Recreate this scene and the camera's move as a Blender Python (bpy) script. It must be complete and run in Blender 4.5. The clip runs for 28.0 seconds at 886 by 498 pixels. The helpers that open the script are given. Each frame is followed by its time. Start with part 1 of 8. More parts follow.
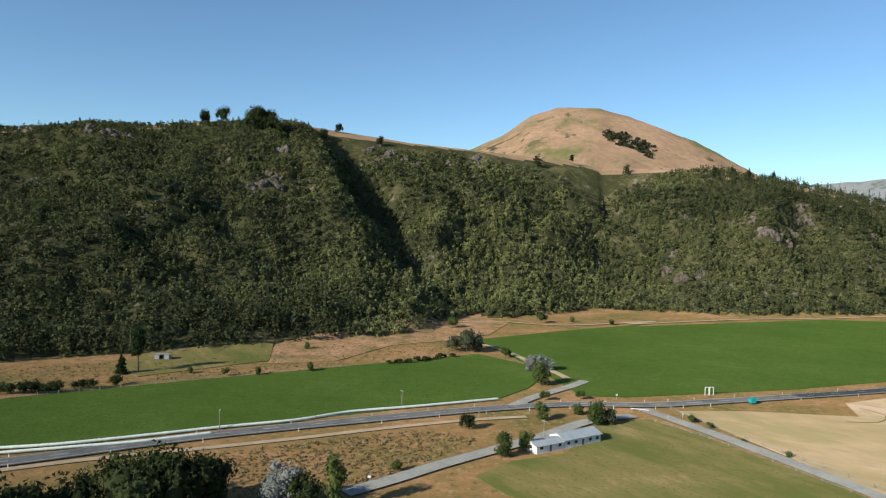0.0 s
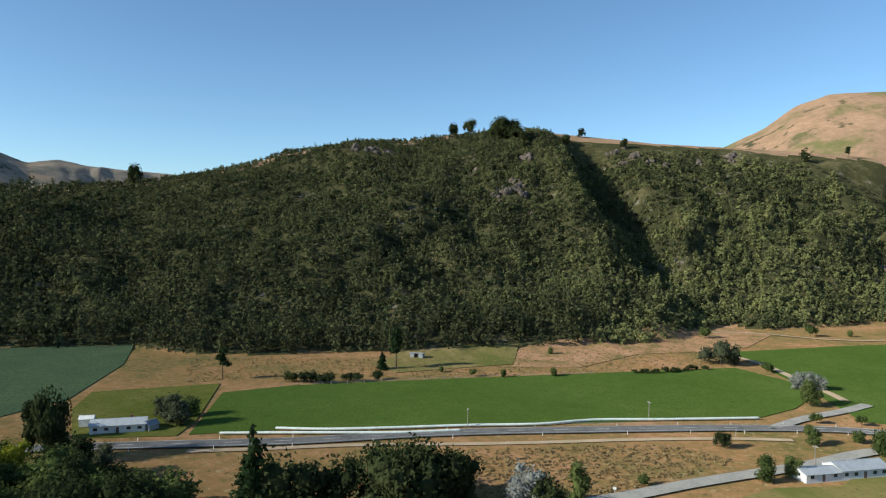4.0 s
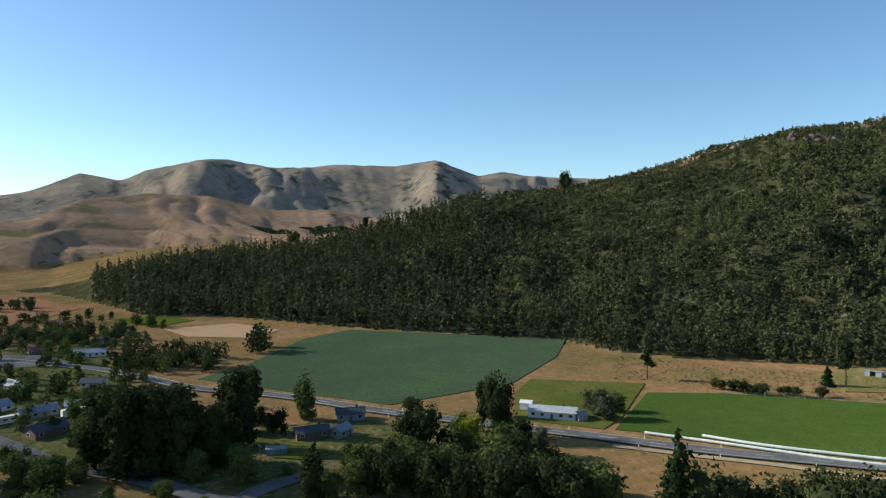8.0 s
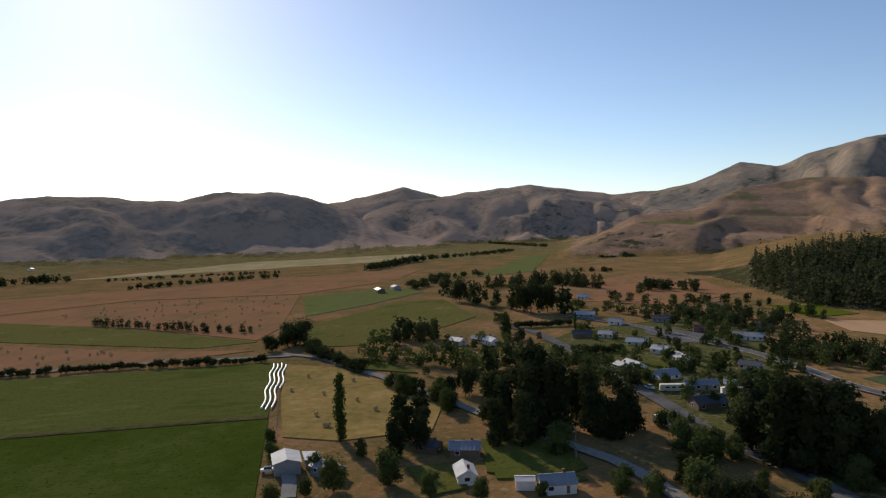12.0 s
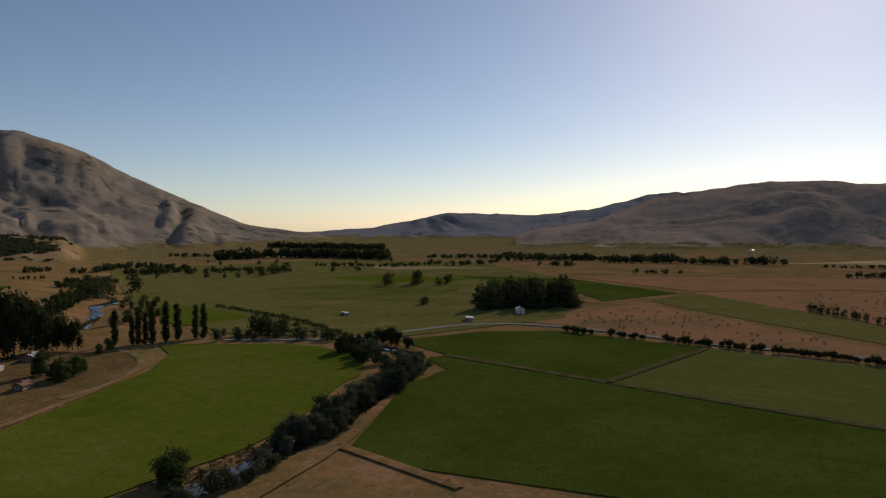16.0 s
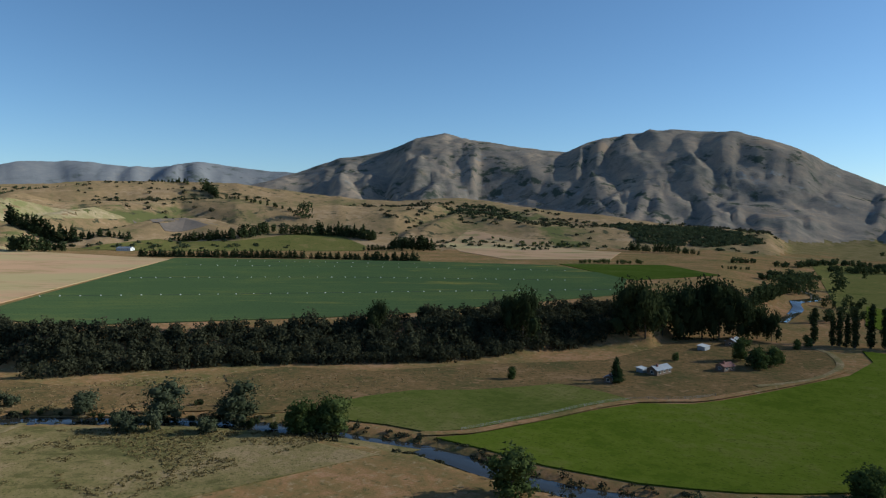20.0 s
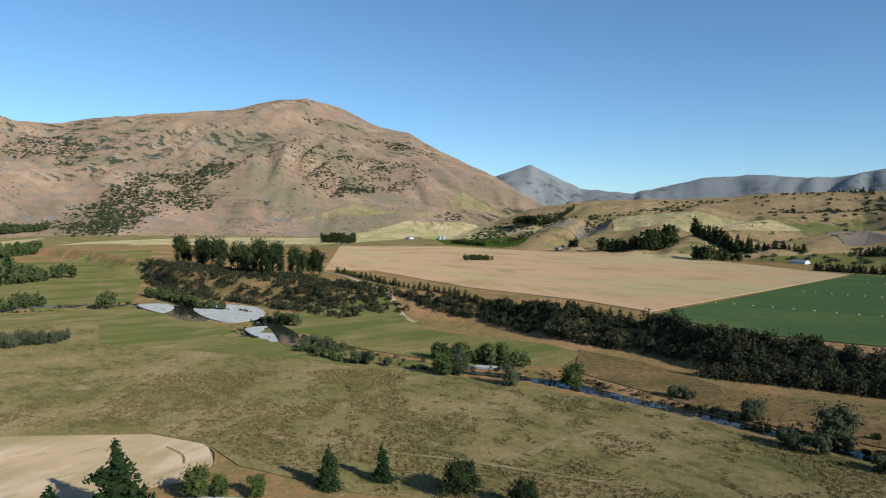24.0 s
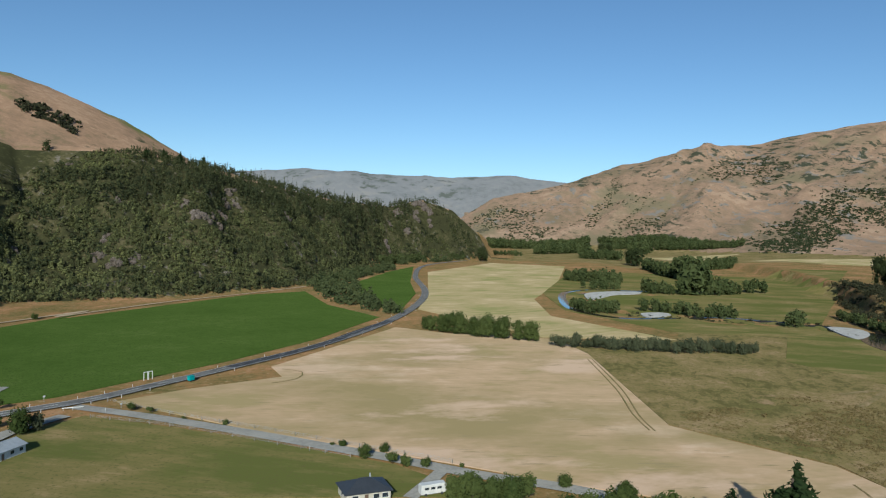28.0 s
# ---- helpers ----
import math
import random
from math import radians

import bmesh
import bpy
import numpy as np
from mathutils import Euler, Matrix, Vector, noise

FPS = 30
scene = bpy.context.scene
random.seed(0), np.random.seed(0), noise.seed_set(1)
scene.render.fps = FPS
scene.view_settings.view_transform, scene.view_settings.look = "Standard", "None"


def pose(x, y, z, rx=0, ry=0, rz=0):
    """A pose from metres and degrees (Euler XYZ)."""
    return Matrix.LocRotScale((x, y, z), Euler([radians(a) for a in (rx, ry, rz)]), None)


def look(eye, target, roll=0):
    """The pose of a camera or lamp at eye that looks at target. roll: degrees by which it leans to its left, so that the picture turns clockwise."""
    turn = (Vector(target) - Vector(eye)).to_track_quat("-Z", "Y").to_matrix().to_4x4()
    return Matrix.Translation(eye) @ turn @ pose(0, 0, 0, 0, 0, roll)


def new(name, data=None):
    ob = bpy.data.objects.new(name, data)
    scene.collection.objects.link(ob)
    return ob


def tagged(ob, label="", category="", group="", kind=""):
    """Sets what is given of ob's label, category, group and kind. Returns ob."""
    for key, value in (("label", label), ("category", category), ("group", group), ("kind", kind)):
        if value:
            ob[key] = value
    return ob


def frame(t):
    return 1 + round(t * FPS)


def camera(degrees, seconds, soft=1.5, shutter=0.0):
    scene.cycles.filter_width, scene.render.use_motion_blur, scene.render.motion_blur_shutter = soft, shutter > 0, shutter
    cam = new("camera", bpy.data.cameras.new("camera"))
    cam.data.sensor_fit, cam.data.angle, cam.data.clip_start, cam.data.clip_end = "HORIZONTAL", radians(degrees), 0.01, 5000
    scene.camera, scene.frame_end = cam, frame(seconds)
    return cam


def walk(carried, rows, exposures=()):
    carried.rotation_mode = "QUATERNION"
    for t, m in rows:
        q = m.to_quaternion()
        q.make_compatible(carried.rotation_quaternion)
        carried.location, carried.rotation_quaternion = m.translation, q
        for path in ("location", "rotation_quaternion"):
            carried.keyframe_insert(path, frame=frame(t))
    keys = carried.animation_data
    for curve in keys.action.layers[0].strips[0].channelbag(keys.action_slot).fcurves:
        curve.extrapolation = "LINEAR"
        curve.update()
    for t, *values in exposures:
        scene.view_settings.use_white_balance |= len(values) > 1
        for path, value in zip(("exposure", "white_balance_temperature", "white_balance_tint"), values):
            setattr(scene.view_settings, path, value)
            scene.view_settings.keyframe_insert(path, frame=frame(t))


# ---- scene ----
cam = camera(64.7, 28.0, soft=1.2)
PATH = [
    (0, pose(0, 0, 70, 88.20, -1.77, -0.00)),
    (0.5, pose(0, 0, 70, 88.25, -1.67, 0.19)),
    (1, pose(0, 0, 70, 88.28, -1.66, 0.54)),
    (1.5, pose(0, 0, 70, 88.31, -1.59, 1.61)),
    (2, pose(0, 0, 70, 88.31, -1.44, 4.01)),
    (2.5, pose(0, 0, 70, 88.29, -1.28, 7.48)),
    (3, pose(0, 0, 70, 88.29, -1.14, 11.00)),
    (3.5, pose(0, 0, 70, 88.25, -0.99, 15.22)),
    (5.5, pose(0, 0, 70, 88.18, -0.31, 32.51)),
    (6, pose(0, 0, 70, 88.18, -0.10, 36.38)),
    (6.5, pose(0, 0, 70, 88.20, 0.02, 40.32)),
    (7, pose(0, 0, 70, 88.19, 0.15, 44.45)),
    (7.5, pose(0, 0, 70, 88.20, 0.31, 48.72)),
    (8, pose(0, 0, 70, 88.19, 0.51, 53.38)),
    (8.5, pose(0, 0, 70, 88.19, 0.77, 59.13)),
    (9, pose(0, 0, 70, 88.21, 0.96, 65.53)),
    (9.5, pose(0, 0, 70, 88.21, 1.19, 71.88)),
    (10, pose(0, 0, 70, 88.19, 1.33, 78.28)),
    (10.5, pose(0, 0, 70, 88.17, 1.42, 84.27)),
    (11, pose(0, 0, 70, 88.13, 1.53, 90.70)),
    (11.5, pose(0, 0, 70, 88.10, 1.59, 97.16)),
    (12, pose(0, 0, 70, 88.06, 1.60, 103.79)),
    (12.5, pose(0, 0, 70, 88.01, 1.46, 110.58)),
    (14.5, pose(0, 0, 70, 87.99, 1.15, 137.71)),
    (15, pose(0, 0, 70, 87.96, 1.00, 144.53)),
    (15.5, pose(0, 0, 70, 87.91, 0.72, 151.39)),
    (16, pose(0, 0, 70, 87.87, 0.55, 158.20)),
    (16.5, pose(0, 0, 70, 87.81, 0.37, 165.03)),
    (17, pose(0, 0, 70, 87.75, 0.11, 171.85)),
    (17.5, pose(0, 0, 70, 87.68, -0.12, 178.56)),
    (18, pose(0, 0, 70, 87.62, -0.24, 185.17)),
    (18.5, pose(0, 0, 70, 87.56, -0.36, 191.83)),
    (19, pose(0, 0, 70, 87.50, -0.44, 198.39)),
    (19.5, pose(0, 0, 70, 87.47, -0.50, 205.03)),
    (20, pose(0, 0, 70, 87.42, -0.60, 211.71)),
    (20.5, pose(0, 0, 70, 87.40, -0.67, 218.39)),
    (22.5, pose(0, 0, 70, 87.57, -0.65, 243.73)),
    (23, pose(0, 0, 70, 87.63, -0.65, 250.29)),
    (23.5, pose(0, 0, 70, 87.67, -0.76, 257.04)),
    (24, pose(0, 0, 70, 87.73, -0.84, 263.25)),
    (24.5, pose(0, 0, 70, 87.77, -0.86, 269.50)),
    (25, pose(0, 0, 70, 87.80, -1.01, 275.87)),
    (25.5, pose(0, 0, 70, 87.84, -1.07, 282.29)),
    (26, pose(0, 0, 70, 87.90, -1.17, 288.77)),
    (26.5, pose(0, 0, 70, 87.95, -1.26, 295.24)),
    (27, pose(0, 0, 70, 88.01, -1.32, 302.10)),
    (27.5, pose(0, 0, 70, 88.05, -1.40, 309.02)),
    (28, pose(0, 0, 70, 88.07, -1.40, 315.94)),
]
EXPOSURES = [(0, 0.25, 5900, -1), (4, 0.35, 5800, -1), (7, 0.48, 5900, -1), (8, 0.42, 5900, 0), (9, 0.32, 5900, 4), (10, 0.4, 6150, 10), (10.6, 0.48, 6200, 19), (11, 0.58, 6300, 35), (11.4, 0.3, 6400, 17), (12, 0.0, 6550, 12), (14.5, -0.92, 7000, 18), (16, -0.6, 7000, 16), (18, -0.5, 6100, 7), (20, -0.15, 5400, 0), (22.5, -0.1, 5400, 0), (25, 0.1, 5500, -1), (26.5, -0.08, 5500, -2), (28, -0.28, 5500, -2)]
walk(cam, PATH, EXPOSURES)
EYE = 70.0

# ---- light ----
SUN_AZ, SUN_EL = 129.5, 25.0
world = bpy.data.worlds.new("world")
scene.world = world
world.use_nodes = True
wn = world.node_tree
sky = wn.nodes.new("ShaderNodeTexSky")
sky.sky_type, sky.sun_disc = "NISHITA", False
sky.sun_elevation, sky.sun_rotation = radians(SUN_EL), radians(-SUN_AZ)
sky.altitude, sky.air_density, sky.dust_density, sky.ozone_density = 600, 0.85, 0.42, 2.2
wn.links.new(sky.outputs[0], wn.nodes["Background"].inputs[0])
wn.nodes["Background"].inputs[1].default_value = 0.12
sun = new("sun", bpy.data.lights.new("sun", "SUN"))
sun.data.energy, sun.data.angle, sun.data.color = 5.0, radians(0.53), (1.0, 0.868, 0.705)
sun.matrix_world = look((0, 0, 0), (math.sin(radians(SUN_AZ)) * math.cos(radians(SUN_EL)),
                                    -math.cos(radians(SUN_AZ)) * math.cos(radians(SUN_EL)), -math.sin(radians(SUN_EL))))

# ---- land form ----
# every hill: rows of bearing, skyline height in degrees, distance of its foot, distance of its crest


def lattice(ix, iy):
    v = np.sin(ix * 127.1 + iy * 311.7) * 43758.5453
    return v - np.floor(v)


def vnoise(x, y):
    ix, iy = np.floor(x), np.floor(y)
    fx, fy = x - ix, y - iy
    fx, fy = fx * fx * (3 - 2 * fx), fy * fy * (3 - 2 * fy)
    a, b = lattice(ix, iy), lattice(ix + 1, iy)
    c, d = lattice(ix, iy + 1), lattice(ix + 1, iy + 1)
    return (a + (b - a) * fx) * (1 - fy) + (c + (d - c) * fx) * fy


def fbm(x, y, n=4):
    s, a = 0.0, 0.5
    for k in range(n):
        s = s + a * vnoise(x * 2 ** k + 17.3 * k, y * 2 ** k - 9.1 * k)
        a *= 0.5
    return s


WOODED_HILL = [
    (82.81, -4.03, 880, 960), (76.76, -2.78, 606, 800), (70.64, -1.97, 570, 860), (63.66, -1.55, 500, 860),
    (57.26, 0.26, 465, 860), (50.31, 2.27, 438, 850), (43.48, 2.95, 423, 840), (39.06, 3.67, 389, 830),
    (34.82, 4.81, 378, 820), (32.38, 5.73, 378, 820), (26.98, 6.55, 379, 820), (25.55, 6.65, 379, 830),
    (21.95, 7.09, 385, 840), (19.21, 7.52, 390, 850), (14.62, 7.93, 400, 860), (11.39, 7.7, 408, 870),
    (7.28, 7.27, 422, 870), (2.81, 6.72, 440, 880), (-1.92, 6.35, 545, 900), (-7.89, 5.8, 575, 930),
    (-12.38, 5.15, 640, 950)]
WOODED_SPUR = [
    (-5.19, 4.84, 540, 900), (-9.7, 5.6, 592, 950), (-12.38, 5.15, 640, 950), (-20.44, 4.89, 650, 940),
    (-22.67, 4.42, 655, 940), (-26.78, 3.77, 695, 980), (-31.1, 2.66, 735, 1020), (-35.57, 1.77, 880, 1150),
    (-39.69, 1.42, 1230, 1420), (-42.2, 2.09, 1320, 1460), (-44.77, 1.27, 1380, 1490), (-47.13, -0.79, 1450, 1520),
    (-48.01, -2.53, 1500, 1540)]
DOME = [
    (1.89, 4.85, 950, 1700), (-2.35, 6.47, 950, 1700), (-4.8, 7.7, 950, 1700), (-6.86, 9.14, 980, 1700), (-8.87, 9.82, 1000, 1700),
    (-12.21, 9.73, 1000, 1700), (-15.28, 8.84, 1000, 1700), (-19.53, 7.16, 1000, 1720),
    (-23.47, 4.9, 1000, 1750), (-30.26, 0.53, 1300, 1800)]
BROWN_HILLS = [
    (95.6, -3.44, 1250, 1300), (91.85, -1.42, 1250, 1600), (88.56, 0.34, 1250, 1700), (83.95, 0.72, 1250, 1750),
    (80.75, 2.22, 1250, 1900), (76.33, 2.73, 1250, 2000), (72.09, 2.55, 1250, 2000), (66.89, 1.47, 1250, 2000),
    (62.42, 1.49, 1250, 2050), (59.55, 0.79, 1250, 2050), (54.49, 0.1, 1250, 2000), (48.04, -1.34, 1250, 1900)]
BACK_RANGE = [
    (87.13, 2.14, 2300, 3600), (83.91, 2.78, 2300, 3600), (80.71, 4.16, 2300, 3700), (78.06, 3.65, 2300, 3600), (76.3, 4.46, 2200, 3300),
    (72.59, 5.28, 2200, 3200), (70.51, 5.42, 2200, 3200), (67.53, 4.89, 2200, 3200), (64.9, 4.79, 2200, 3200), (61.76, 5.16, 2200, 3200),
    (57.21, 4.94, 2200, 3200), (54.02, 5.43, 2200, 3200), (50.53, 4.11, 2200, 3200), (48.46, 4.45, 2200, 3300),
    (46.64, 4.05, 2200, 3300), (39.5, 3.63, 2200, 3200), (32.77, 1.63, 2200, 3200)]
VALLEY_HILLS = [
    (104.1, -1.42, 2100, 2200), (106.68, -0.8, 2000, 2500), (110, 0.53, 1900, 2600), (112.39, 1.79, 1850, 2700),
    (116.67, 2.95, 1800, 2700), (120.74, 2.89, 1800, 2700), (124.3, 2.27, 1800, 2700), (128.98, 2.56, 1800, 2700),
    (127.79, 2.41, 1800, 2700), (133.23, 2.87, 1800, 2700), (138.78, 2.21, 1800, 2650), (141.56, 1.71, 1800, 2600),
    (146.17, -0.04, 1800, 2400), (150.65, -0.58, 1850, 2250), (153.31, -2.3, 1950, 2050)]
FAR_VALLEY = [
    (124.99, 0.12, 3000, 4200), (111.98, 2.13, 3000, 4200), (106.97, 3.2, 3000, 4300), (103.98, 2.35, 3000, 4300), (100.41, 2.79, 3000, 4400), (96.78, 3.12, 3000, 4400),
    (93.58, 2.64, 3000, 4400), (90.36, 2.14, 3000, 4400), (83.92, 2.36, 3000, 4300), (80.81, -0.24, 3000, 4300)]
MIDDLE_VALLEY = [
    (112.1, -1.14, 2500, 3000), (109.98, 1.18, 2500, 3200), (107.01, 2.14, 2500, 3200), (100.88, 2.3, 2500, 3200), (94.51, 2.43, 2500, 3200),
    (90.83, 1.78, 2500, 3200), (87.16, 0.85, 2500, 3100), (84.01, -1.53, 2500, 3000)]
FAR_PLAIN_HILLS = [
    (170.09, -0.77, 3800, 4400), (163.73, -0.26, 3200, 4300), (157.83, 0.81, 3000, 4200), (150.62, 0.59, 3000, 4200),
    (146.14, 0.97, 3000, 4300), (142.01, 2.04, 3000, 4300), (139.7, 2.23, 3000, 4300), (132.35, 0.7, 3000, 4300)]
BIG_MOUNTAIN = [
    (169.27, -0.73, 2700, 3300), (173.89, 0.06, 2400, 3300), (178.02, 1.81, 2300, 3400), (-177.93, 3.7, 2200, 3500), (-174.42, 5.44, 2100, 3500),
    (-171.01, 6.52, 2100, 3600), (-166.52, 6.9, 2100, 3600), (-163.79, 6.77, 2100, 3600), (-160.72, 6.21, 2100, 3600),
    (-158.08, 5.3, 2200, 3600), (-154.92, 5.54, 2300, 3700), (-151.26, 6.03, 2400, 3800), (-148.49, 6.82, 2400, 3800),
    (-146.2, 6.34, 2400, 3800), (-143.46, 5.3, 2500, 3800), (-139.83, 4.64, 2600, 3800), (-136.7, 3.49, 2700, 3800), (-131.08, 1.81, 2700, 3700)]
FAR_RANGE = [
    (-139.83, 2.42, 3200, 4300), (-136.7, 3.45, 3200, 4300), (-132.78, 3.7, 3200, 4300), (-129.01, 4.06, 3200, 4300), (-125.79, 3.47, 3200, 4300), (-120.16, 3.82, 3200, 4300),
    (-118.05, 3.75, 3200, 4300), (-116.96, 3.62, 3200, 4300), (-111.91, 2.46, 3200, 4300), (-107.8, 2.8, 3400, 4500),
    (-103.79, 4.68, 3400, 4500), (-101.18, 3.85, 3400, 4500), (-96.15, 1.45, 3400, 4500)]
DOWNS = [
    (-172.87, -0.88, 1150, 1700), (-166.02, -0.3, 1100, 1700), (-160.84, 0.32, 1050, 1750), (-155.91, 0.82, 1000, 1800),
    (-149.93, 1.64, 1000, 1900), (-144.4, 1.3, 1000, 1900), (-138.04, 1.67, 1000, 2000), (-131.93, 2.44, 1000, 2100),
    (-127.78, 2.51, 1000, 2200), (-123.08, 2.5, 1000, 2250), (-116.98, 2.01, 1000, 2300), (-110.08, 1.88, 1050, 2350),
    (-103.79, 1.05, 1150, 2350), (-99.05, -0.7, 1400, 2400)]
BROWN_MOUNTAIN = [
    (-106.01, 0.82, 2500, 2700), (-103.46, 2.14, 2300, 2900), (-100.91, 3.75, 2200, 3100), (-98.31, 4.86, 2100, 3200), (-95.2, 6.29, 2100, 3400),
    (-93.85, 7.09, 2100, 3500), (-91.13, 7.63, 2100, 3600), (-88.37, 8.96, 2100, 3700), (-85.61, 9.6, 2100, 3700),
    (-82.86, 9.24, 2100, 3700), (-80.12, 8.46, 2100, 3700), (-76.48, 7.99, 2100, 3700), (-70.71, 7.22, 2100, 3700),
    (-67.71, 6.55, 2200, 3700), (-64.38, 6.58, 2300, 3700), (-59.46, 5.31, 2400, 3700), (-58.21, 5.17, 2500, 3700),
    (-53.85, 3.56, 2600, 3600), (-47.97, 2.27, 2700, 3500), (-44.79, 0.21, 2800, 3400)]
FAR_PLATEAU = [
    (-60.44, 2.79, 3600, 4550), (-53.84, 3.7, 3600, 4550), (-49.29, 4.22, 3600, 4550), (-44.7, 3.99, 3600, 4550), (-35.53, 4.13, 3600, 4550),
    (-32.84, 4.34, 3600, 4550), (-28.05, 3.96, 3600, 4550), (-18.79, 2.7, 3600, 4550)]
# rows, roughness, spur width in metres, share of the crest's height kept behind it
HILLS = [(WOODED_HILL, 0.25, 110, 0.98), (WOODED_SPUR, 0.28, 90, 0.9), (DOME, 0.05, 260, 0.7), (BROWN_HILLS, 0.85, 270, 0.8),
         (BACK_RANGE, 0.42, 420, 0.8), (VALLEY_HILLS, 0.7, 400, 0.8), (FAR_VALLEY, 0.5, 420, 0.8), (MIDDLE_VALLEY, 0.7, 330, 0.8),
         (FAR_PLAIN_HILLS, 0.5, 330, 0.8), (BIG_MOUNTAIN, 0.34, 270, 0.8), (FAR_RANGE, 0.45, 330, 0.8),
         (DOWNS, 0.42, 230, 0.8), (BROWN_MOUNTAIN, 0.2, 290, 0.8), (FAR_PLATEAU, 0.3, 500, 0.9)]
# folds of the near hill: bearing and distance of both ends, height, half width
FOLDS = [(8.9, 820, 6.8, 690, -22, 30), (6.8, 690, 3.4, 597, -24, 30), (3.4, 597, 0.6, 545, -12, 28), (11.6, 820, 9.6, 690, 9, 30), (9.6, 690, 6.9, 590, 12, 30),
         (-14.5, 900, -14, 680, -14, 60), (27, 800, 25, 600, 7, 35), (33, 780, 36, 560, -8, 40), (20, 780, 17, 560, -8, 35), (-24, 880, -25, 760, 9, 40)]


def fold(x, y):
    s = 0.0
    for a1, r1, a2, r2, up, w in FOLDS:
        ax, ay, bx, by = -r1 * np.sin(np.radians(a1)), r1 * np.cos(np.radians(a1)), -r2 * np.sin(np.radians(a2)), r2 * np.cos(np.radians(a2))
        dx, dy = bx - ax, by - ay
        t = np.clip(((x - ax) * dx + (y - ay) * dy) / (dx * dx + dy * dy), 0, 1)
        s = s + up * np.exp(-((x - ax - t * dx) ** 2 + (y - ay - t * dy) ** 2) / w ** 2)
    return s


def hill_shape(rows, az):
    """Foot distance, crest distance and crest height of a hill along bearings az."""
    mid = rows[len(rows) // 2][0]
    table = sorted(((a - mid + 180) % 360 - 180, e, f, c) for a, e, f, c in rows)
    a, e, f, c = np.array(table).T
    d = (az - mid + 180) % 360 - 180
    foot, crest = np.interp(d, a, f), np.interp(d, a, c)
    top = np.maximum(EYE + crest * np.tan(np.radians(np.interp(d, a, e) + np.where(crest > 1500, 0.22 * (fbm(az * 1.1, az * 0 + 3.3, 3) - 0.44), 0))), 0)
    edge = np.clip(np.minimum(d - a[0], a[-1] - d) / 2.5 + 1, 0, 1)
    return foot, crest, top * edge * edge * (3 - 2 * edge)




def terrace(az, r):
    """The river terrace: a step up of 15 m."""
    d = (az + 180) % 360
    bear = [0, 8, 12, 15, 21, 25, 31, 49, 61, 67, 74, 80, 86, 92, 98, 104, 108, 114]
    dist = [660, 540, 465, 390, 380, 350, 336, 334, 338, 386, 408, 470, 500, 528, 590, 700, 1000, 1500]
    edge = np.interp(d, bear, dist)
    u = np.clip((r - edge) / 45, 0, 1)
    side = np.clip((d - 2) / 8, 0, 1) * np.clip((118 - d) / 8, 0, 1)
    return 15 * u * u * (3 - 2 * u) * side


RIVER = [(-99, -405), (-120, -368), (-116, -327), (-81, -278), (-52, -243), (-35, -223), (-18, -207), (-2, -194), (17, -181), (58, -172), (74, -171), (93, -173), (113, -177), (141, -173), (162, -170), (197, -158), (234, -135), (268, -111), (308, -78), (337, -29), (371, 6), (420, 40), (432, 68), (483, 64), (536, 96), (547, 139), (577, 196), (541, 240), (530, 282), (509, 307), (540, 368), (602, 421), (659, 428), (688, 397)]


def channel(x, y):
    d2 = np.full(np.shape(x), 1e9)
    for (ax, ay), (bx, by) in zip(RIVER, RIVER[1:]):
        dx, dy = bx - ax, by - ay
        t = np.clip(((x - ax) * dx + (y - ay) * dy) / (dx * dx + dy * dy), 0, 1)
        d2 = np.minimum(d2, (x - ax - t * dx) ** 2 + (y - ay - t * dy) ** 2)
    u = np.clip((8 - np.sqrt(d2)) / 3.5, 0, 1)
    return 1.7 * u * u * (3 - 2 * u)


# lean of the spurs of a hill against the line of sight
SKEW = {3: -0.5, 5: -0.4, 7: -0.4, 9: 0.25, 11: 0.5, 12: 0.8}


def relief(k, arc, r, spur):
    """Rounded spurs parted by branching gullies: about -0.5 in a gully, 0.5 on a spur."""
    long = 2.6 if k in (4, 9, 10) else 1.9
    p, q = arc / spur + 31.7 * k, r / (spur * long) + 5.3 * k
    p = p + SKEW.get(k, 0) * q
    p = p + 1.5 * (fbm(p * 0.45 + 3, q * 0.8, 2) - 0.37) + 0.22 * vnoise(p * 2.1, q * 3.3)
    q = q + 0.5 * vnoise(p * 0.7 + 11, q)
    a = np.sqrt((2 * vnoise(p, q) - 1) ** 2 + 0.02)
    b = np.abs(2 * vnoise(2.1 * p + 9.2, 1.9 * q + 3) - 1)
    c = np.abs(2 * vnoise(4.6 * p + 2.7, 3.6 * q + 8) - 1)
    d = np.abs(2 * vnoise(9.7 * p, 8.1 * q + 4) - 1)
    e = np.abs(2 * vnoise(21 * p, 19 * q + 7) - 1)
    return 1.15 * (0.56 * a + 0.30 * b * (0.45 + a) + 0.15 * c * (0.4 + b) + 0.06 * d + 0.03 * e) - 0.52


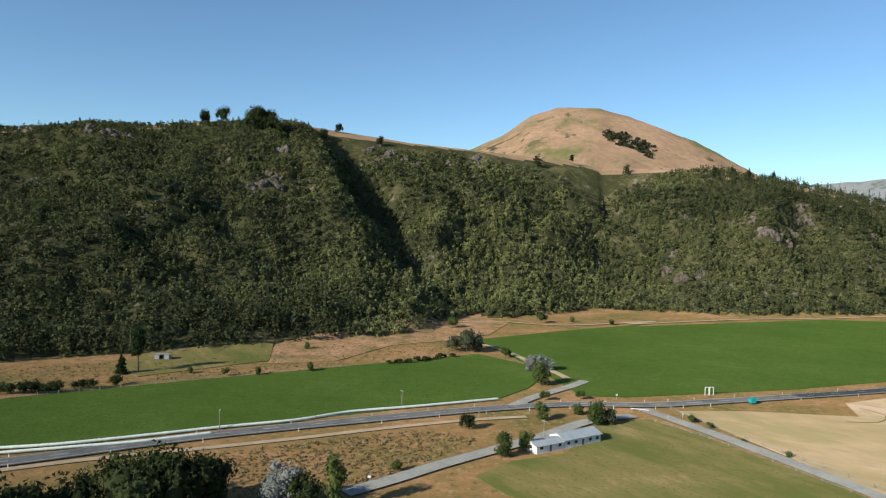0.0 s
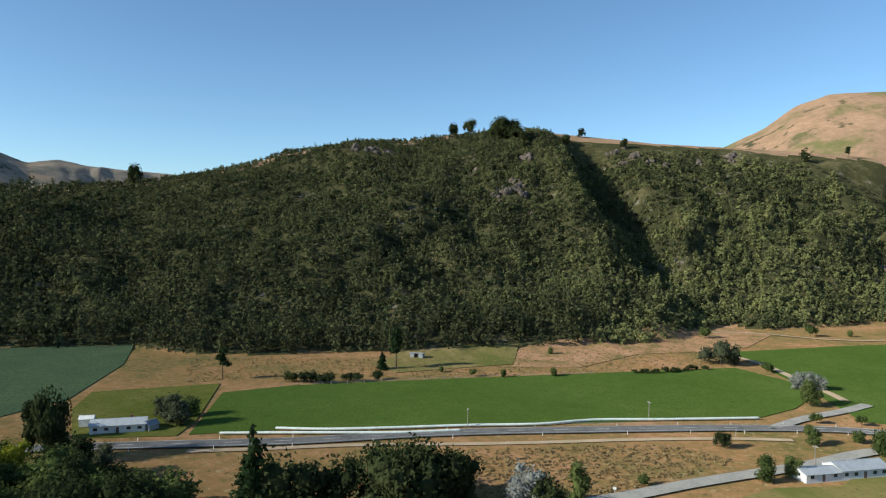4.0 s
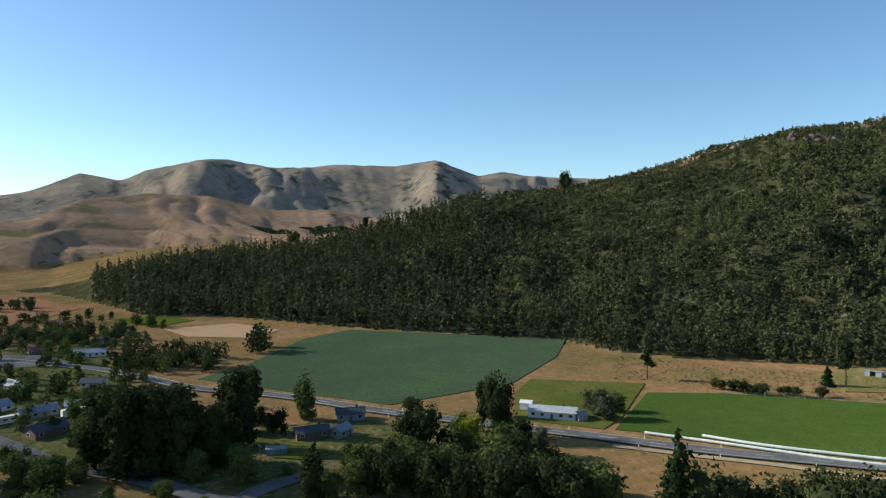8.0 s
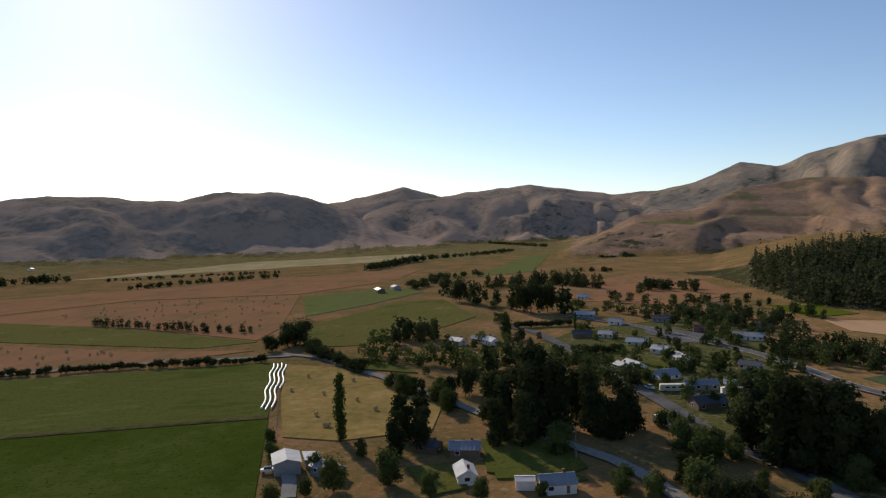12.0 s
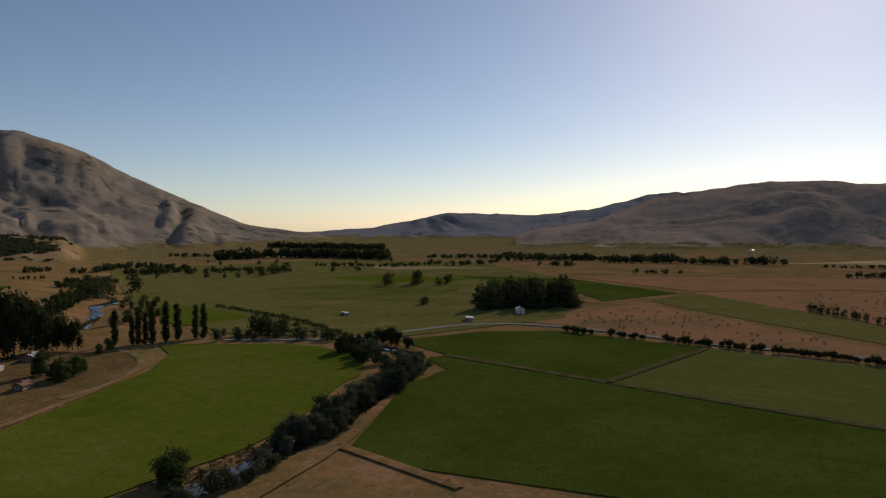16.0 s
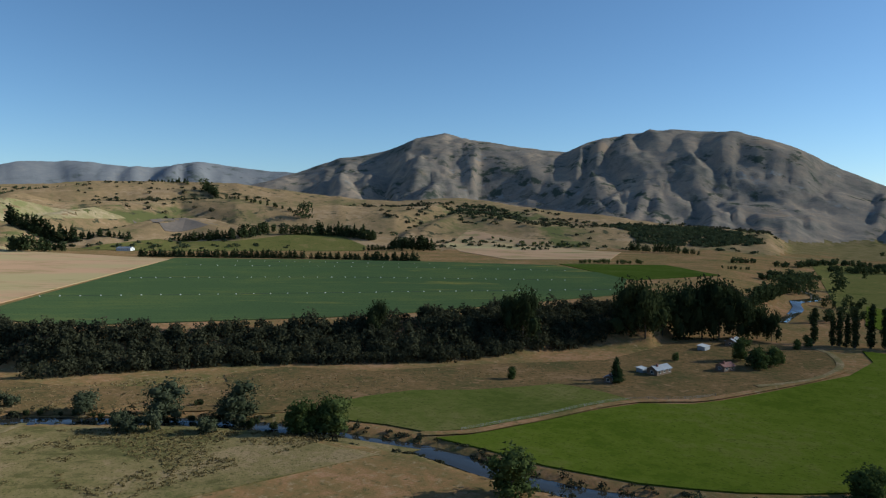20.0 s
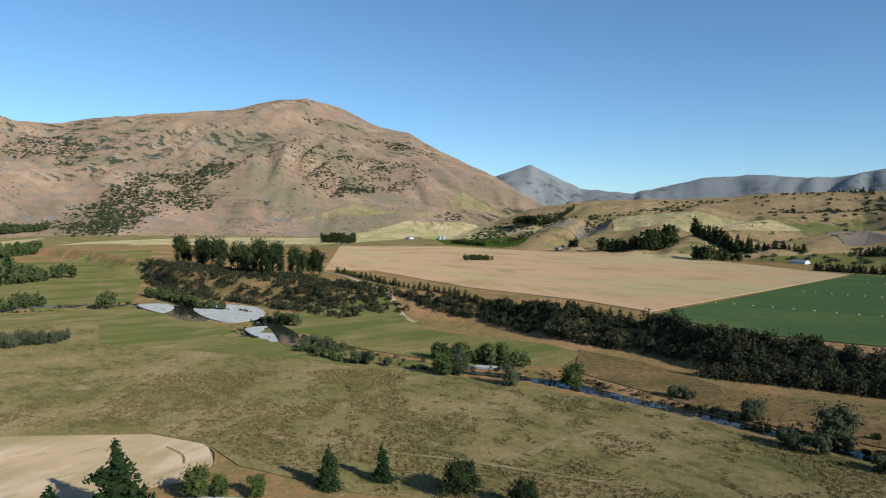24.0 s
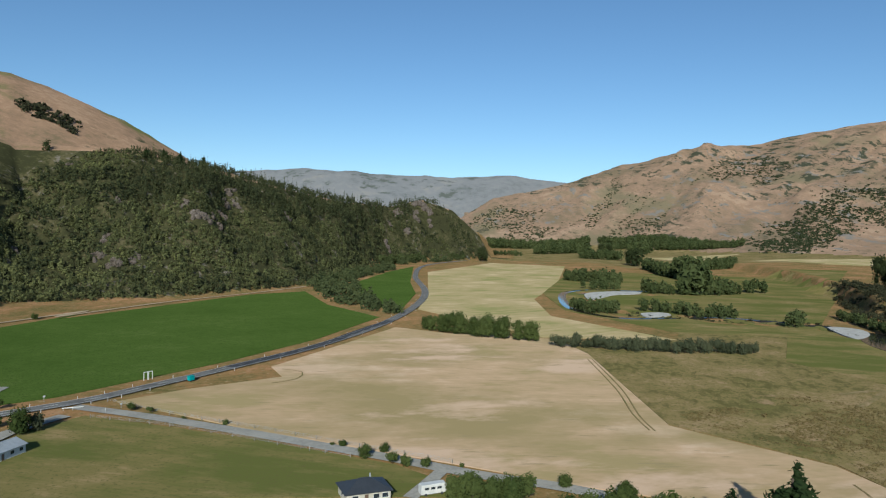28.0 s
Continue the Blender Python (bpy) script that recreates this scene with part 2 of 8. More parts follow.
def height(x, y, full=False):
    x, y = np.asarray(x, float), np.asarray(y, float)
    shape = x.shape
    x, y = x.ravel(), y.ravel()
    r, az = np.hypot(x, y), np.degrees(np.arctan2(-x, y))
    h = terrace(az, r)
    which, share, dip = np.full(x.shape, -1), np.zeros(x.shape), np.zeros(x.shape)
    for k, (rows, rough, spur, keep) in enumerate(HILLS):
        foot, crest, top = hill_shape(rows, az)
        i = np.nonzero((top > 0) & (r > foot))[0]
        if not len(i):
            continue
        R, A, top, crest = r[i], az[i], top[i], crest[i]
        u = np.clip((R - foot[i]) / (crest - foot[i]), 0, 3)
        v = np.minimum(u, 1)
        s = 0.55 * v + 0.45 * v * v * (3 - 2 * v)
        arc = np.radians(A) * crest
        if k < 3:
            bend = 0.9 * fbm(arc / spur * 0.6 + 7 * k, R / spur * 0.5, 2)
            n = 1 - np.abs(2 * fbm(arc / spur + bend + 31 * k, R / spur / (1.2 if k < 2 else 3.4), 4) - 1) - 0.75
            s = s + rough * n * 4 * v * (1 - v)
        else:
            n = relief(k, arc, R, spur)
            s = s + rough * n * (2.1 * v ** 0.55 if k < 11 else 2.7 * v ** 1.1) * (1 - v) ** 0.75
        s = np.where(u > 1, np.maximum(1 - (1 - keep) * (u - 1), 0), s)
        z = top * s
        if k < 2:
            z = z + fold(x[i], y[i]) * np.clip(v * 5, 0, 1) * np.clip((1 - v) * 6, 0, 1)
        up = z > h[i] + 0.4
        j = i[up]
        which[j], share[j], dip[j] = k, u[up], n[up]
        h[i] = np.maximum(h[i], z)
    near = r < 900
    if np.any(near):
        h = np.where(near, h - channel(x, y), h)
    h, which, share, dip = (q.reshape(shape) for q in (h, which, share, dip))
    return (h, which, share, dip) if full else h


# ---- end of land form ----

# ---- materials ----
def nodes(name, rough=0.95, spec=0.03):
    m = bpy.data.materials.new(name)
    m.use_nodes = True
    b = m.node_tree.nodes["Principled BSDF"]
    b.inputs["Roughness"].default_value = rough
    b.inputs["Specular IOR Level"].default_value = spec
    if spec < 0.1:
        b.inputs["IOR"].default_value = 1.0
        b.inputs["Diffuse Roughness"].default_value = 0.45
    return m, m.node_tree.nodes, m.node_tree.links, b


def material(name, c1, c2, scale, rough=0.9, bump=0.0, fine=8.0, c3=None, c4=None, grain=None, spec=0.03, metal=0.0):
    """Colours mixed by noise at three scales, scale in metres; grain: bearing and stretch of mown or drilled rows."""
    m, N, L, b = nodes(name, rough, spec)
    b.inputs["Metallic"].default_value = metal
    geo, put = N.new("ShaderNodeNewGeometry"), N.new("ShaderNodeMapping")
    L.new(geo.outputs["Position"], put.inputs["Vector"])
    if grain:
        put.vector_type = "TEXTURE"
        put.inputs["Rotation"].default_value = (0, 0, radians(grain[0]))
        put.inputs["Scale"].default_value = (1, grain[1], 1)
    tex = []
    for s, src in ((1 / scale, geo.outputs["Position"]), (fine / scale, put.outputs[0]), (fine * 6 / scale, put.outputs[0])):
        n = N.new("ShaderNodeTexNoise")
        n.inputs["Scale"].default_value, n.inputs["Detail"].default_value = s, 5
        n.inputs["Roughness"].default_value = 0.6
        L.new(src, n.inputs["Vector"])
        tex.append(n)
    total = None
    for n, w in zip(tex, (0.5, 0.32, 0.18)):
        a = N.new("ShaderNodeMath")
        a.operation = "MULTIPLY_ADD"
        a.inputs[1].default_value = w
        a.inputs[2].default_value = 0
        L.new(n.outputs[0], a.inputs[0])
        if total:
            L.new(total, a.inputs[2])
        total = a.outputs[0]
    ramp = N.new("ShaderNodeValToRGB")
    e = ramp.color_ramp.elements
    e[0].position, e[1].position = 0.46, 0.53
    e[0].color, e[1].color = (*c1, 1), (*c2, 1)
    if c3:
        e.new(0.585).color = (*c3, 1)
    if c4:
        e.new(0.41).color = (*c4, 1)
    L.new(total, ramp.inputs[0])
    L.new(ramp.outputs[0], b.inputs["Base Color"])
    if bump:
        bp = N.new("ShaderNodeBump")
        bp.inputs["Strength"].default_value, bp.inputs["Distance"].default_value = 1.0, bump
        L.new(total, bp.inputs["Height"])
        L.new(bp.outputs[0], b.inputs["Normal"])
    return m


def speckle(m, colour, scale, lo, hi, gate=None, stretch=None):
    """Adds patches of another plant or stone over a material: scale in metres; gate: size and limits of the areas that have them."""
    N, L = m.node_tree.nodes, m.node_tree.links
    b = N["Principled BSDF"]
    under = b.inputs["Base Color"].links[0].from_socket
    geo, put = N.new("ShaderNodeNewGeometry"), N.new("ShaderNodeMapping")
    L.new(geo.outputs["Position"], put.inputs["Vector"])
    put.vector_type = "TEXTURE"
    if stretch:
        put.inputs["Rotation"].default_value = (0, 0, radians(stretch[0]))
        put.inputs["Scale"].default_value = (1, stretch[1], 1)
    mask = None
    for size, a, c, src in [(scale, lo, hi, put.outputs[0])] + ([(gate[0], gate[1], gate[2], geo.outputs["Position"])] if gate else []):
        n, r = N.new("ShaderNodeTexNoise"), N.new("ShaderNodeMapRange")
        n.inputs["Scale"].default_value, n.inputs["Detail"].default_value, n.inputs["Roughness"].default_value = 1 / size, 7, 0.65
        r.inputs["From Min"].default_value, r.inputs["From Max"].default_value = a, c
        L.new(src, n.inputs["Vector"])
        L.new(n.outputs[0], r.inputs["Value"])
        if mask:
            k = N.new("ShaderNodeMath")
            k.operation = "MULTIPLY"
            L.new(mask, k.inputs[0])
            L.new(r.outputs[0], k.inputs[1])
            mask = k.outputs[0]
        else:
            mask = r.outputs[0]
    mix = N.new("ShaderNodeMix")
    mix.data_type = "RGBA"
    mix.inputs["B"].default_value = (*colour, 1)
    L.new(under, mix.inputs["A"])
    L.new(mask, mix.inputs["Factor"])
    L.new(mix.outputs["Result"], b.inputs["Base Color"])
    return m


def leaf_material(name, lo, hi, source="object"):
    """Foliage: colour varies from plant to plant and from leaf clump to leaf clump."""
    m, N, L, b = nodes(name, 0.8, 0.08)
    geo = N.new("ShaderNodeNewGeometry")
    if source == "object":
        per = N.new("ShaderNodeObjectInfo").outputs["Random"]
    else:
        at = N.new("ShaderNodeAttribute")
        at.attribute_name = source
        per = at.outputs["Fac"]
    add = N.new("ShaderNodeMath")
    add.operation = "MULTIPLY_ADD"
    add.inputs[1].default_value = 0.35
    keep = N.new("ShaderNodeMath")
    keep.operation = "MULTIPLY"
    keep.inputs[1].default_value = 0.65
    L.new(per, keep.inputs[0])
    L.new(geo.outputs["Random Per Island"], add.inputs[0])
    L.new(keep.outputs[0], add.inputs[2])
    mix = N.new("ShaderNodeMix")
    mix.data_type = "RGBA"
    mix.inputs["A"].default_value, mix.inputs["B"].default_value = (*lo, 1), (*hi, 1)
    L.new(add.outputs[0], mix.inputs["Factor"])
    L.new(mix.outputs["Result"], b.inputs["Base Color"])
    thin, both = N.new("ShaderNodeBsdfTranslucent"), N.new("ShaderNodeMixShader")
    both.inputs[0].default_value = 0.22
    L.new(mix.outputs["Result"], thin.inputs["Color"])
    L.new(b.outputs[0], both.inputs[1])
    L.new(thin.outputs[0], both.inputs[2])
    L.new(both.outputs[0], N["Material Output"].inputs["Surface"])
    return m


def plain(name, c, rough=0.6, metal=0.0, spec=0.4):
    """A painted or metal surface with slight stains."""
    return material(name, c, tuple(v * 0.86 for v in c), 2.5, rough, fine=6, spec=spec, metal=metal)


DRY = material("dry_grass", (0.275, 0.160, 0.070), (0.205, 0.142, 0.058), 45, bump=0.6, fine=9, c3=(0.135, 0.115, 0.041), c4=(0.35, 0.20, 0.105))
speckle(DRY, (0.33, 0.235, 0.125), 2.8, 0.55, 0.66)
speckle(DRY, (0.12, 0.10, 0.042), 3.0, 0.57, 0.66)
FOREST_FLOOR = material("forest_floor", (0.052, 0.052, 0.025), (0.070, 0.068, 0.030), 30, bump=1.0, c3=(0.115, 0.10, 0.052))
speckle(FOREST_FLOOR, (0.19, 0.165, 0.135), 9, 0.56, 0.62, (60, 0.52, 0.58))
TUSSOCK = material("tussock", (0.345, 0.222, 0.142), (0.29, 0.19, 0.122), 130, bump=2.5, fine=9, c3=(0.215, 0.16, 0.095), c4=(0.41, 0.27, 0.175))
speckle(TUSSOCK, (0.075, 0.074, 0.042), 38, 0.54, 0.60, (320, 0.50, 0.56))
speckle(TUSSOCK, (0.155, 0.155, 0.06), 260, 0.54, 0.62)
SCREE_HILL = material("scrubby_tussock", (0.32, 0.215, 0.145), (0.27, 0.185, 0.125), 260, bump=5.0, fine=9, c3=(0.205, 0.155, 0.10), c4=(0.38, 0.265, 0.18), grain=(-35, 2.5))
speckle(SCREE_HILL, (0.215, 0.175, 0.108), 300, 0.52, 0.62, None, (-35, 1.8))
speckle(SCREE_HILL, (0.21, 0.195, 0.175), 40, 0.56, 0.62, (420, 0.47, 0.53), (-35, 2.5))
speckle(SCREE_HILL, (0.065, 0.068, 0.044), 34, 0.52, 0.57, (480, 0.49, 0.55), (-35, 2.6))
speckle(SCREE_HILL, (0.09, 0.088, 0.06), 13, 0.57, 0.62, (200, 0.46, 0.54))
# base tone lifted to carry the haze over the big mountain
HAZED_MOUNTAIN = material("hazed_mountain_tussock", (0.295, 0.238, 0.182), (0.24, 0.205, 0.165), 300, bump=7.0, fine=7, c3=(0.165, 0.152, 0.125), c4=(0.385, 0.295, 0.21))
speckle(HAZED_MOUNTAIN, (0.27, 0.255, 0.235), 50, 0.58, 0.63, (420, 0.5, 0.58))
speckle(HAZED_MOUNTAIN, (0.075, 0.085, 0.062), 70, 0.53, 0.60, (450, 0.46, 0.54))
speckle(HAZED_MOUNTAIN, (0.33, 0.245, 0.17), 160, 0.55, 0.62, (600, 0.5, 0.58))
DOWNLAND = material("downland_grass", (0.335, 0.225, 0.115), (0.28, 0.195, 0.098), 150, bump=2.5, fine=9, c3=(0.20, 0.165, 0.072), c4=(0.41, 0.28, 0.16))
speckle(DOWNLAND, (0.15, 0.15, 0.055), 230, 0.57, 0.63)
speckle(DOWNLAND, (0.080, 0.078, 0.044), 24, 0.55, 0.61, (220, 0.47, 0.54))
# cool grey painted in for the haze over the farthest ranges
HAZE_GREY_HILL = material("haze_grey_range", (0.235, 0.235, 0.24), (0.215, 0.218, 0.225), 320, bump=5.0, fine=7, c3=(0.18, 0.185, 0.188), c4=(0.265, 0.255, 0.245))
speckle(HAZE_GREY_HILL, (0.12, 0.13, 0.115), 80, 0.54, 0.61, (500, 0.48, 0.56))
GREEN = material("lucerne", (0.070, 0.108, 0.022), (0.077, 0.116, 0.024), 60, bump=0.4, fine=9, c3=(0.090, 0.126, 0.030), c4=(0.062, 0.099, 0.019))
speckle(GREEN, (0.042, 0.068, 0.016), 0.9, 0.53, 0.64)
DEEP_GREEN = material("deep_green_crop", (0.060, 0.086, 0.013), (0.070, 0.096, 0.016), 60, bump=0.5, fine=9, c3=(0.088, 0.108, 0.023), c4=(0.050, 0.075, 0.011))
speckle(DEEP_GREEN, (0.035, 0.05, 0.01), 1.2, 0.54, 0.66)
SHEEP_GRASS = material("grazed_grass", (0.105, 0.118, 0.026), (0.13, 0.130, 0.034), 50, bump=0.4, fine=9, c3=(0.16, 0.145, 0.048), c4=(0.085, 0.10, 0.02))
speckle(SHEEP_GRASS, (0.07, 0.078, 0.02), 1.4, 0.54, 0.66)
BRIGHT = material("bright_grass", (0.098, 0.124, 0.014), (0.110, 0.134, 0.017), 60, bump=0.5, fine=8, c3=(0.130, 0.140, 0.026), c4=(0.078, 0.106, 0.011))
speckle(BRIGHT, (0.06, 0.078, 0.012), 1.1, 0.54, 0.66)
KALE = material("kale", (0.072, 0.104, 0.055), (0.082, 0.116, 0.060), 30, bump=0.25, fine=18, c3=(0.095, 0.130, 0.058), grain=(20, 2))
speckle(KALE, (0.045, 0.068, 0.038), 0.8, 0.50, 0.62)
TERRACE_CROP = material("terrace_crop", (0.074, 0.108, 0.044), (0.086, 0.120, 0.046), 70, bump=0.25, fine=10, c3=(0.105, 0.132, 0.046), grain=(125, 8))
speckle(TERRACE_CROP, (0.05, 0.075, 0.032), 1.2, 0.52, 0.64)
speckle(TERRACE_CROP, (0.20, 0.185, 0.05), 26, 0.56, 0.64, (120, 0.5, 0.58), (125, 6))
STUBBLE = material("stubble", (0.49, 0.345, 0.215), (0.43, 0.31, 0.18), 80, bump=0.15, fine=7, c3=(0.345, 0.27, 0.135), c4=(0.56, 0.41, 0.28), grain=(50, 3.5))
speckle(STUBBLE, (0.315, 0.245, 0.122), 85, 0.47, 0.62, None, (60, 1.5))
speckle(STUBBLE, (0.55, 0.395, 0.275), 60, 0.55, 0.62, None, (60, 2.2))
speckle(STUBBLE, (0.30, 0.235, 0.13), 3.0, 0.60, 0.68, None, (50, 6))
PALE_STUBBLE = material("pale_stubble", (0.43, 0.335, 0.18), (0.36, 0.30, 0.145), 60, bump=0.15, fine=8, c3=(0.27, 0.255, 0.10), c4=(0.53, 0.41, 0.25), grain=(80, 7))
PALE_GREEN = material("pale_grass_slope", (0.30, 0.235, 0.12), (0.255, 0.205, 0.10), 90, bump=0.4, fine=8, c3=(0.19, 0.17, 0.07), c4=(0.37, 0.28, 0.16))
TAN = material("tan_stubble", (0.50, 0.315, 0.185), (0.44, 0.285, 0.16), 70, bump=0.15, fine=8, c3=(0.34, 0.25, 0.12), grain=(100, 8))
speckle(TAN, (0.43, 0.335, 0.17), 260, 0.50, 0.58, None, (125, 2))
speckle(TAN, (0.20, 0.195, 0.075), 60, 0.58, 0.64, (200, 0.52, 0.6), (125, 4))
PASTURE = material("pasture", (0.142, 0.140, 0.040), (0.168, 0.148, 0.048), 40, bump=0.3, fine=10, c3=(0.100, 0.114, 0.030), c4=(0.24, 0.18, 0.075))
speckle(PASTURE, (0.085, 0.095, 0.026), 1.5, 0.54, 0.66)
MOWN = material("mown_paddock", (0.205, 0.165, 0.066), (0.175, 0.150, 0.055), 40, bump=0.2, fine=8, c3=(0.138, 0.134, 0.042), c4=(0.27, 0.20, 0.095), grain=(35, 5))
speckle(MOWN, (0.118, 0.125, 0.036), 34, 0.47, 0.57, None, (35, 3))
speckle(MOWN, (0.12, 0.112, 0.040), 1.2, 0.54, 0.66)
ROUGH = material("rough_pasture", (0.235, 0.178, 0.080), (0.20, 0.160, 0.066), 34, bump=0.9, fine=9, c3=(0.150, 0.132, 0.048), c4=(0.29, 0.21, 0.11))
speckle(ROUGH, (0.120, 0.106, 0.040), 5.0, 0.50, 0.58, (34, 0.46, 0.55), (120, 2.2))
speckle(ROUGH, (0.30, 0.21, 0.115), 18, 0.60, 0.68)
speckle(ROUGH, (0.10, 0.088, 0.035), 1.0, 0.54, 0.64)
YARDS = material("garden_ground", (0.125, 0.118, 0.045), (0.095, 0.105, 0.032), 22, bump=0.4, fine=8, c3=(0.17, 0.135, 0.07), c4=(0.24, 0.18, 0.10))
speckle(YARDS, (0.06, 0.068, 0.022), 2.5, 0.53, 0.62)
PALE_PASTURE = material("pale_pasture", (0.165, 0.18, 0.062), (0.145, 0.162, 0.052), 50, bump=0.3, fine=9, c3=(0.20, 0.19, 0.08), c4=(0.12, 0.145, 0.042))
OLIVE_CROP = material("olive_crop", (0.108, 0.122, 0.030), (0.125, 0.132, 0.036), 60, bump=0.3, fine=10, c3=(0.088, 0.106, 0.024), c4=(0.15, 0.145, 0.046), grain=(25, 5))
speckle(OLIVE_CROP, (0.07, 0.08, 0.02), 1.3, 0.54, 0.66)
GOLDEN = material("golden_grass", (0.36, 0.245, 0.085), (0.30, 0.215, 0.076), 40, bump=0.2, fine=8, c3=(0.225, 0.18, 0.06), c4=(0.42, 0.29, 0.12))
# paler than the near tussock: haze over the valley hills is in the colour
HAZED_TUSSOCK = material("haze_pale_tussock", (0.40, 0.295, 0.22), (0.33, 0.25, 0.19), 200, bump=4.0, fine=8, c3=(0.23, 0.195, 0.155))
speckle(HAZED_TUSSOCK, (0.11, 0.115, 0.08), 60, 0.55, 0.61, (400, 0.5, 0.57))
RUSTY = material("rusty_paddock", (0.34, 0.175, 0.09), (0.29, 0.165, 0.085), 60, bump=0.2, fine=9, c3=(0.22, 0.15, 0.07), grain=(100, 8))
PLOUGHED = material("ploughed_soil", (0.24, 0.19, 0.15), (0.20, 0.165, 0.135), 40, bump=0.3)
DARK_SEAL = material("new_seal", (0.055, 0.057, 0.065), (0.07, 0.072, 0.08), 9, rough=0.8, fine=5)
ASPHALT = material("asphalt", (0.135, 0.13, 0.127), (0.165, 0.16, 0.155), 9, rough=0.85, fine=5, c4=(0.108, 0.105, 0.104))
GRAVEL = material("gravel", (0.25, 0.24, 0.22), (0.31, 0.295, 0.265), 7, bump=0.05)
TRACK = material("dirt_track", (0.42, 0.32, 0.22), (0.36, 0.28, 0.18), 8, bump=0.1)
BARE = material("bare_clay_bank", (0.36, 0.205, 0.115), (0.28, 0.175, 0.09), 16, bump=0.5, fine=7, c3=(0.17, 0.135, 0.055), c4=(0.42, 0.255, 0.155))
speckle(BARE, (0.13, 0.115, 0.045), 3.5, 0.55, 0.63)
WEEDS = material("rank_weeds", (0.085, 0.082, 0.032), (0.115, 0.10, 0.042), 6, bump=0.6, fine=6, c3=(0.16, 0.125, 0.06), c4=(0.06, 0.062, 0.024))
RANK = material("rank_brown_grass", (0.185, 0.118, 0.052), (0.15, 0.105, 0.045), 30, bump=0.9, fine=9, c3=(0.10, 0.088, 0.035), c4=(0.25, 0.155, 0.078))
speckle(RANK, (0.075, 0.066, 0.028), 2.2, 0.54, 0.64)
speckle(RANK, (0.27, 0.165, 0.085), 5, 0.58, 0.66)
TRODDEN = material("trodden_grass", (0.25, 0.185, 0.095), (0.20, 0.16, 0.075), 12, bump=0.1, c3=(0.16, 0.14, 0.06), c4=(0.32, 0.24, 0.14))
SHINGLE = material("river_shingle", (0.33, 0.32, 0.30), (0.42, 0.405, 0.385), 6, bump=0.15)
ROCK = material("rock", (0.125, 0.098, 0.080), (0.165, 0.135, 0.113), 6, bump=0.8, fine=4, c3=(0.07, 0.058, 0.046), c4=(0.23, 0.20, 0.175))
BARK = material("bark", (0.09, 0.065, 0.045), (0.14, 0.11, 0.08), 1.5, bump=0.05)
GREY_WOOD = material("weathered_timber", (0.22, 0.20, 0.17), (0.30, 0.27, 0.23), 1.5, bump=0.01)
WHITE = plain("white_paint", (0.76, 0.75, 0.72), 0.7, spec=0.2)
ROAD_PAINT = plain("worn_road_paint", (0.46, 0.45, 0.43), 0.8, spec=0.1)
CREAM = plain("cream_boards", (0.62, 0.58, 0.48))
WRAP = plain("white_plastic_wrap", (0.74, 0.80, 0.72), 0.45)
ZINC = plain("zinc_roof", (0.42, 0.44, 0.46), 0.75, spec=0.15)
GREY_ROOF = plain("grey_roof", (0.26, 0.28, 0.31), 0.6)
DARK_ROOF = plain("charcoal_roof", (0.055, 0.06, 0.07), 0.5)
RED_ROOF = plain("dull_red_roof", (0.17, 0.07, 0.05), 0.6)
GREEN_ROOF = plain("green_roof", (0.08, 0.13, 0.10), 0.55)
BROWN_WALL = plain("brown_boards", (0.16, 0.11, 0.075))
GREY_WALL = plain("grey_boards", (0.30, 0.31, 0.32))
BLUE_WALL = plain("blue_grey_boards", (0.20, 0.27, 0.33))
TEAL = plain("teal_paint", (0.03, 0.36, 0.36))
RED_PAINT = plain("red_paint", (0.45, 0.05, 0.03))
DARK_PAINT = plain("dark_paint", (0.04, 0.045, 0.05))
HAY = material("hay", (0.52, 0.40, 0.21), (0.42, 0.32, 0.16), 0.8, bump=0.05)
GLASS = nodes("window_glass", 0.08, 0.6)[0]
GLASS.node_tree.nodes["Principled BSDF"].inputs["Base Color"].default_value = (0.03, 0.04, 0.05, 1)
WATER, _wn, _wl, _wb = nodes("river_water", 0.05, 0.5)
_wb.inputs["Base Color"].default_value = (0.034, 0.032, 0.026, 1)
_wb.inputs["IOR"].default_value = 1.33
_wave, _wbump = _wn.new("ShaderNodeTexNoise"), _wn.new("ShaderNodeBump")
_wave.inputs["Scale"].default_value = 1.2
_wbump.inputs["Strength"].default_value, _wbump.inputs["Distance"].default_value = 0.6, 0.12
_wl.new(_wave.outputs[0], _wbump.inputs["Height"])
_wl.new(_wbump.outputs[0], _wb.inputs["Normal"])
L_ROUND = leaf_material("leaf_broad", (0.045, 0.066, 0.020), (0.125, 0.150, 0.048))
L_DARK = leaf_material("leaf_dark", (0.024, 0.034, 0.015), (0.068, 0.080, 0.032))
L_PINE = leaf_material("leaf_pine", (0.018, 0.034, 0.014), (0.042, 0.062, 0.024))
L_POPLAR = leaf_material("leaf_poplar", (0.045, 0.075, 0.018), (0.09, 0.12, 0.03))
L_WILLOW = leaf_material("leaf_willow", (0.055, 0.066, 0.036), (0.115, 0.124, 0.070))
L_SILVER = leaf_material("leaf_silver", (0.17, 0.18, 0.15), (0.34, 0.34, 0.31))
L_GOLD = leaf_material("leaf_gold", (0.17, 0.19, 0.015), (0.24, 0.25, 0.03))
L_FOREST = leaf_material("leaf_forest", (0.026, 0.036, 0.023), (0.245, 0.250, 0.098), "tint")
L_SCRUB = leaf_material("leaf_scrub", (0.028, 0.031, 0.019), (0.082, 0.082, 0.045), "tint")
L_GORSE = leaf_material("leaf_gorse", (0.040, 0.052, 0.026), (0.085, 0.098, 0.048), "tint")
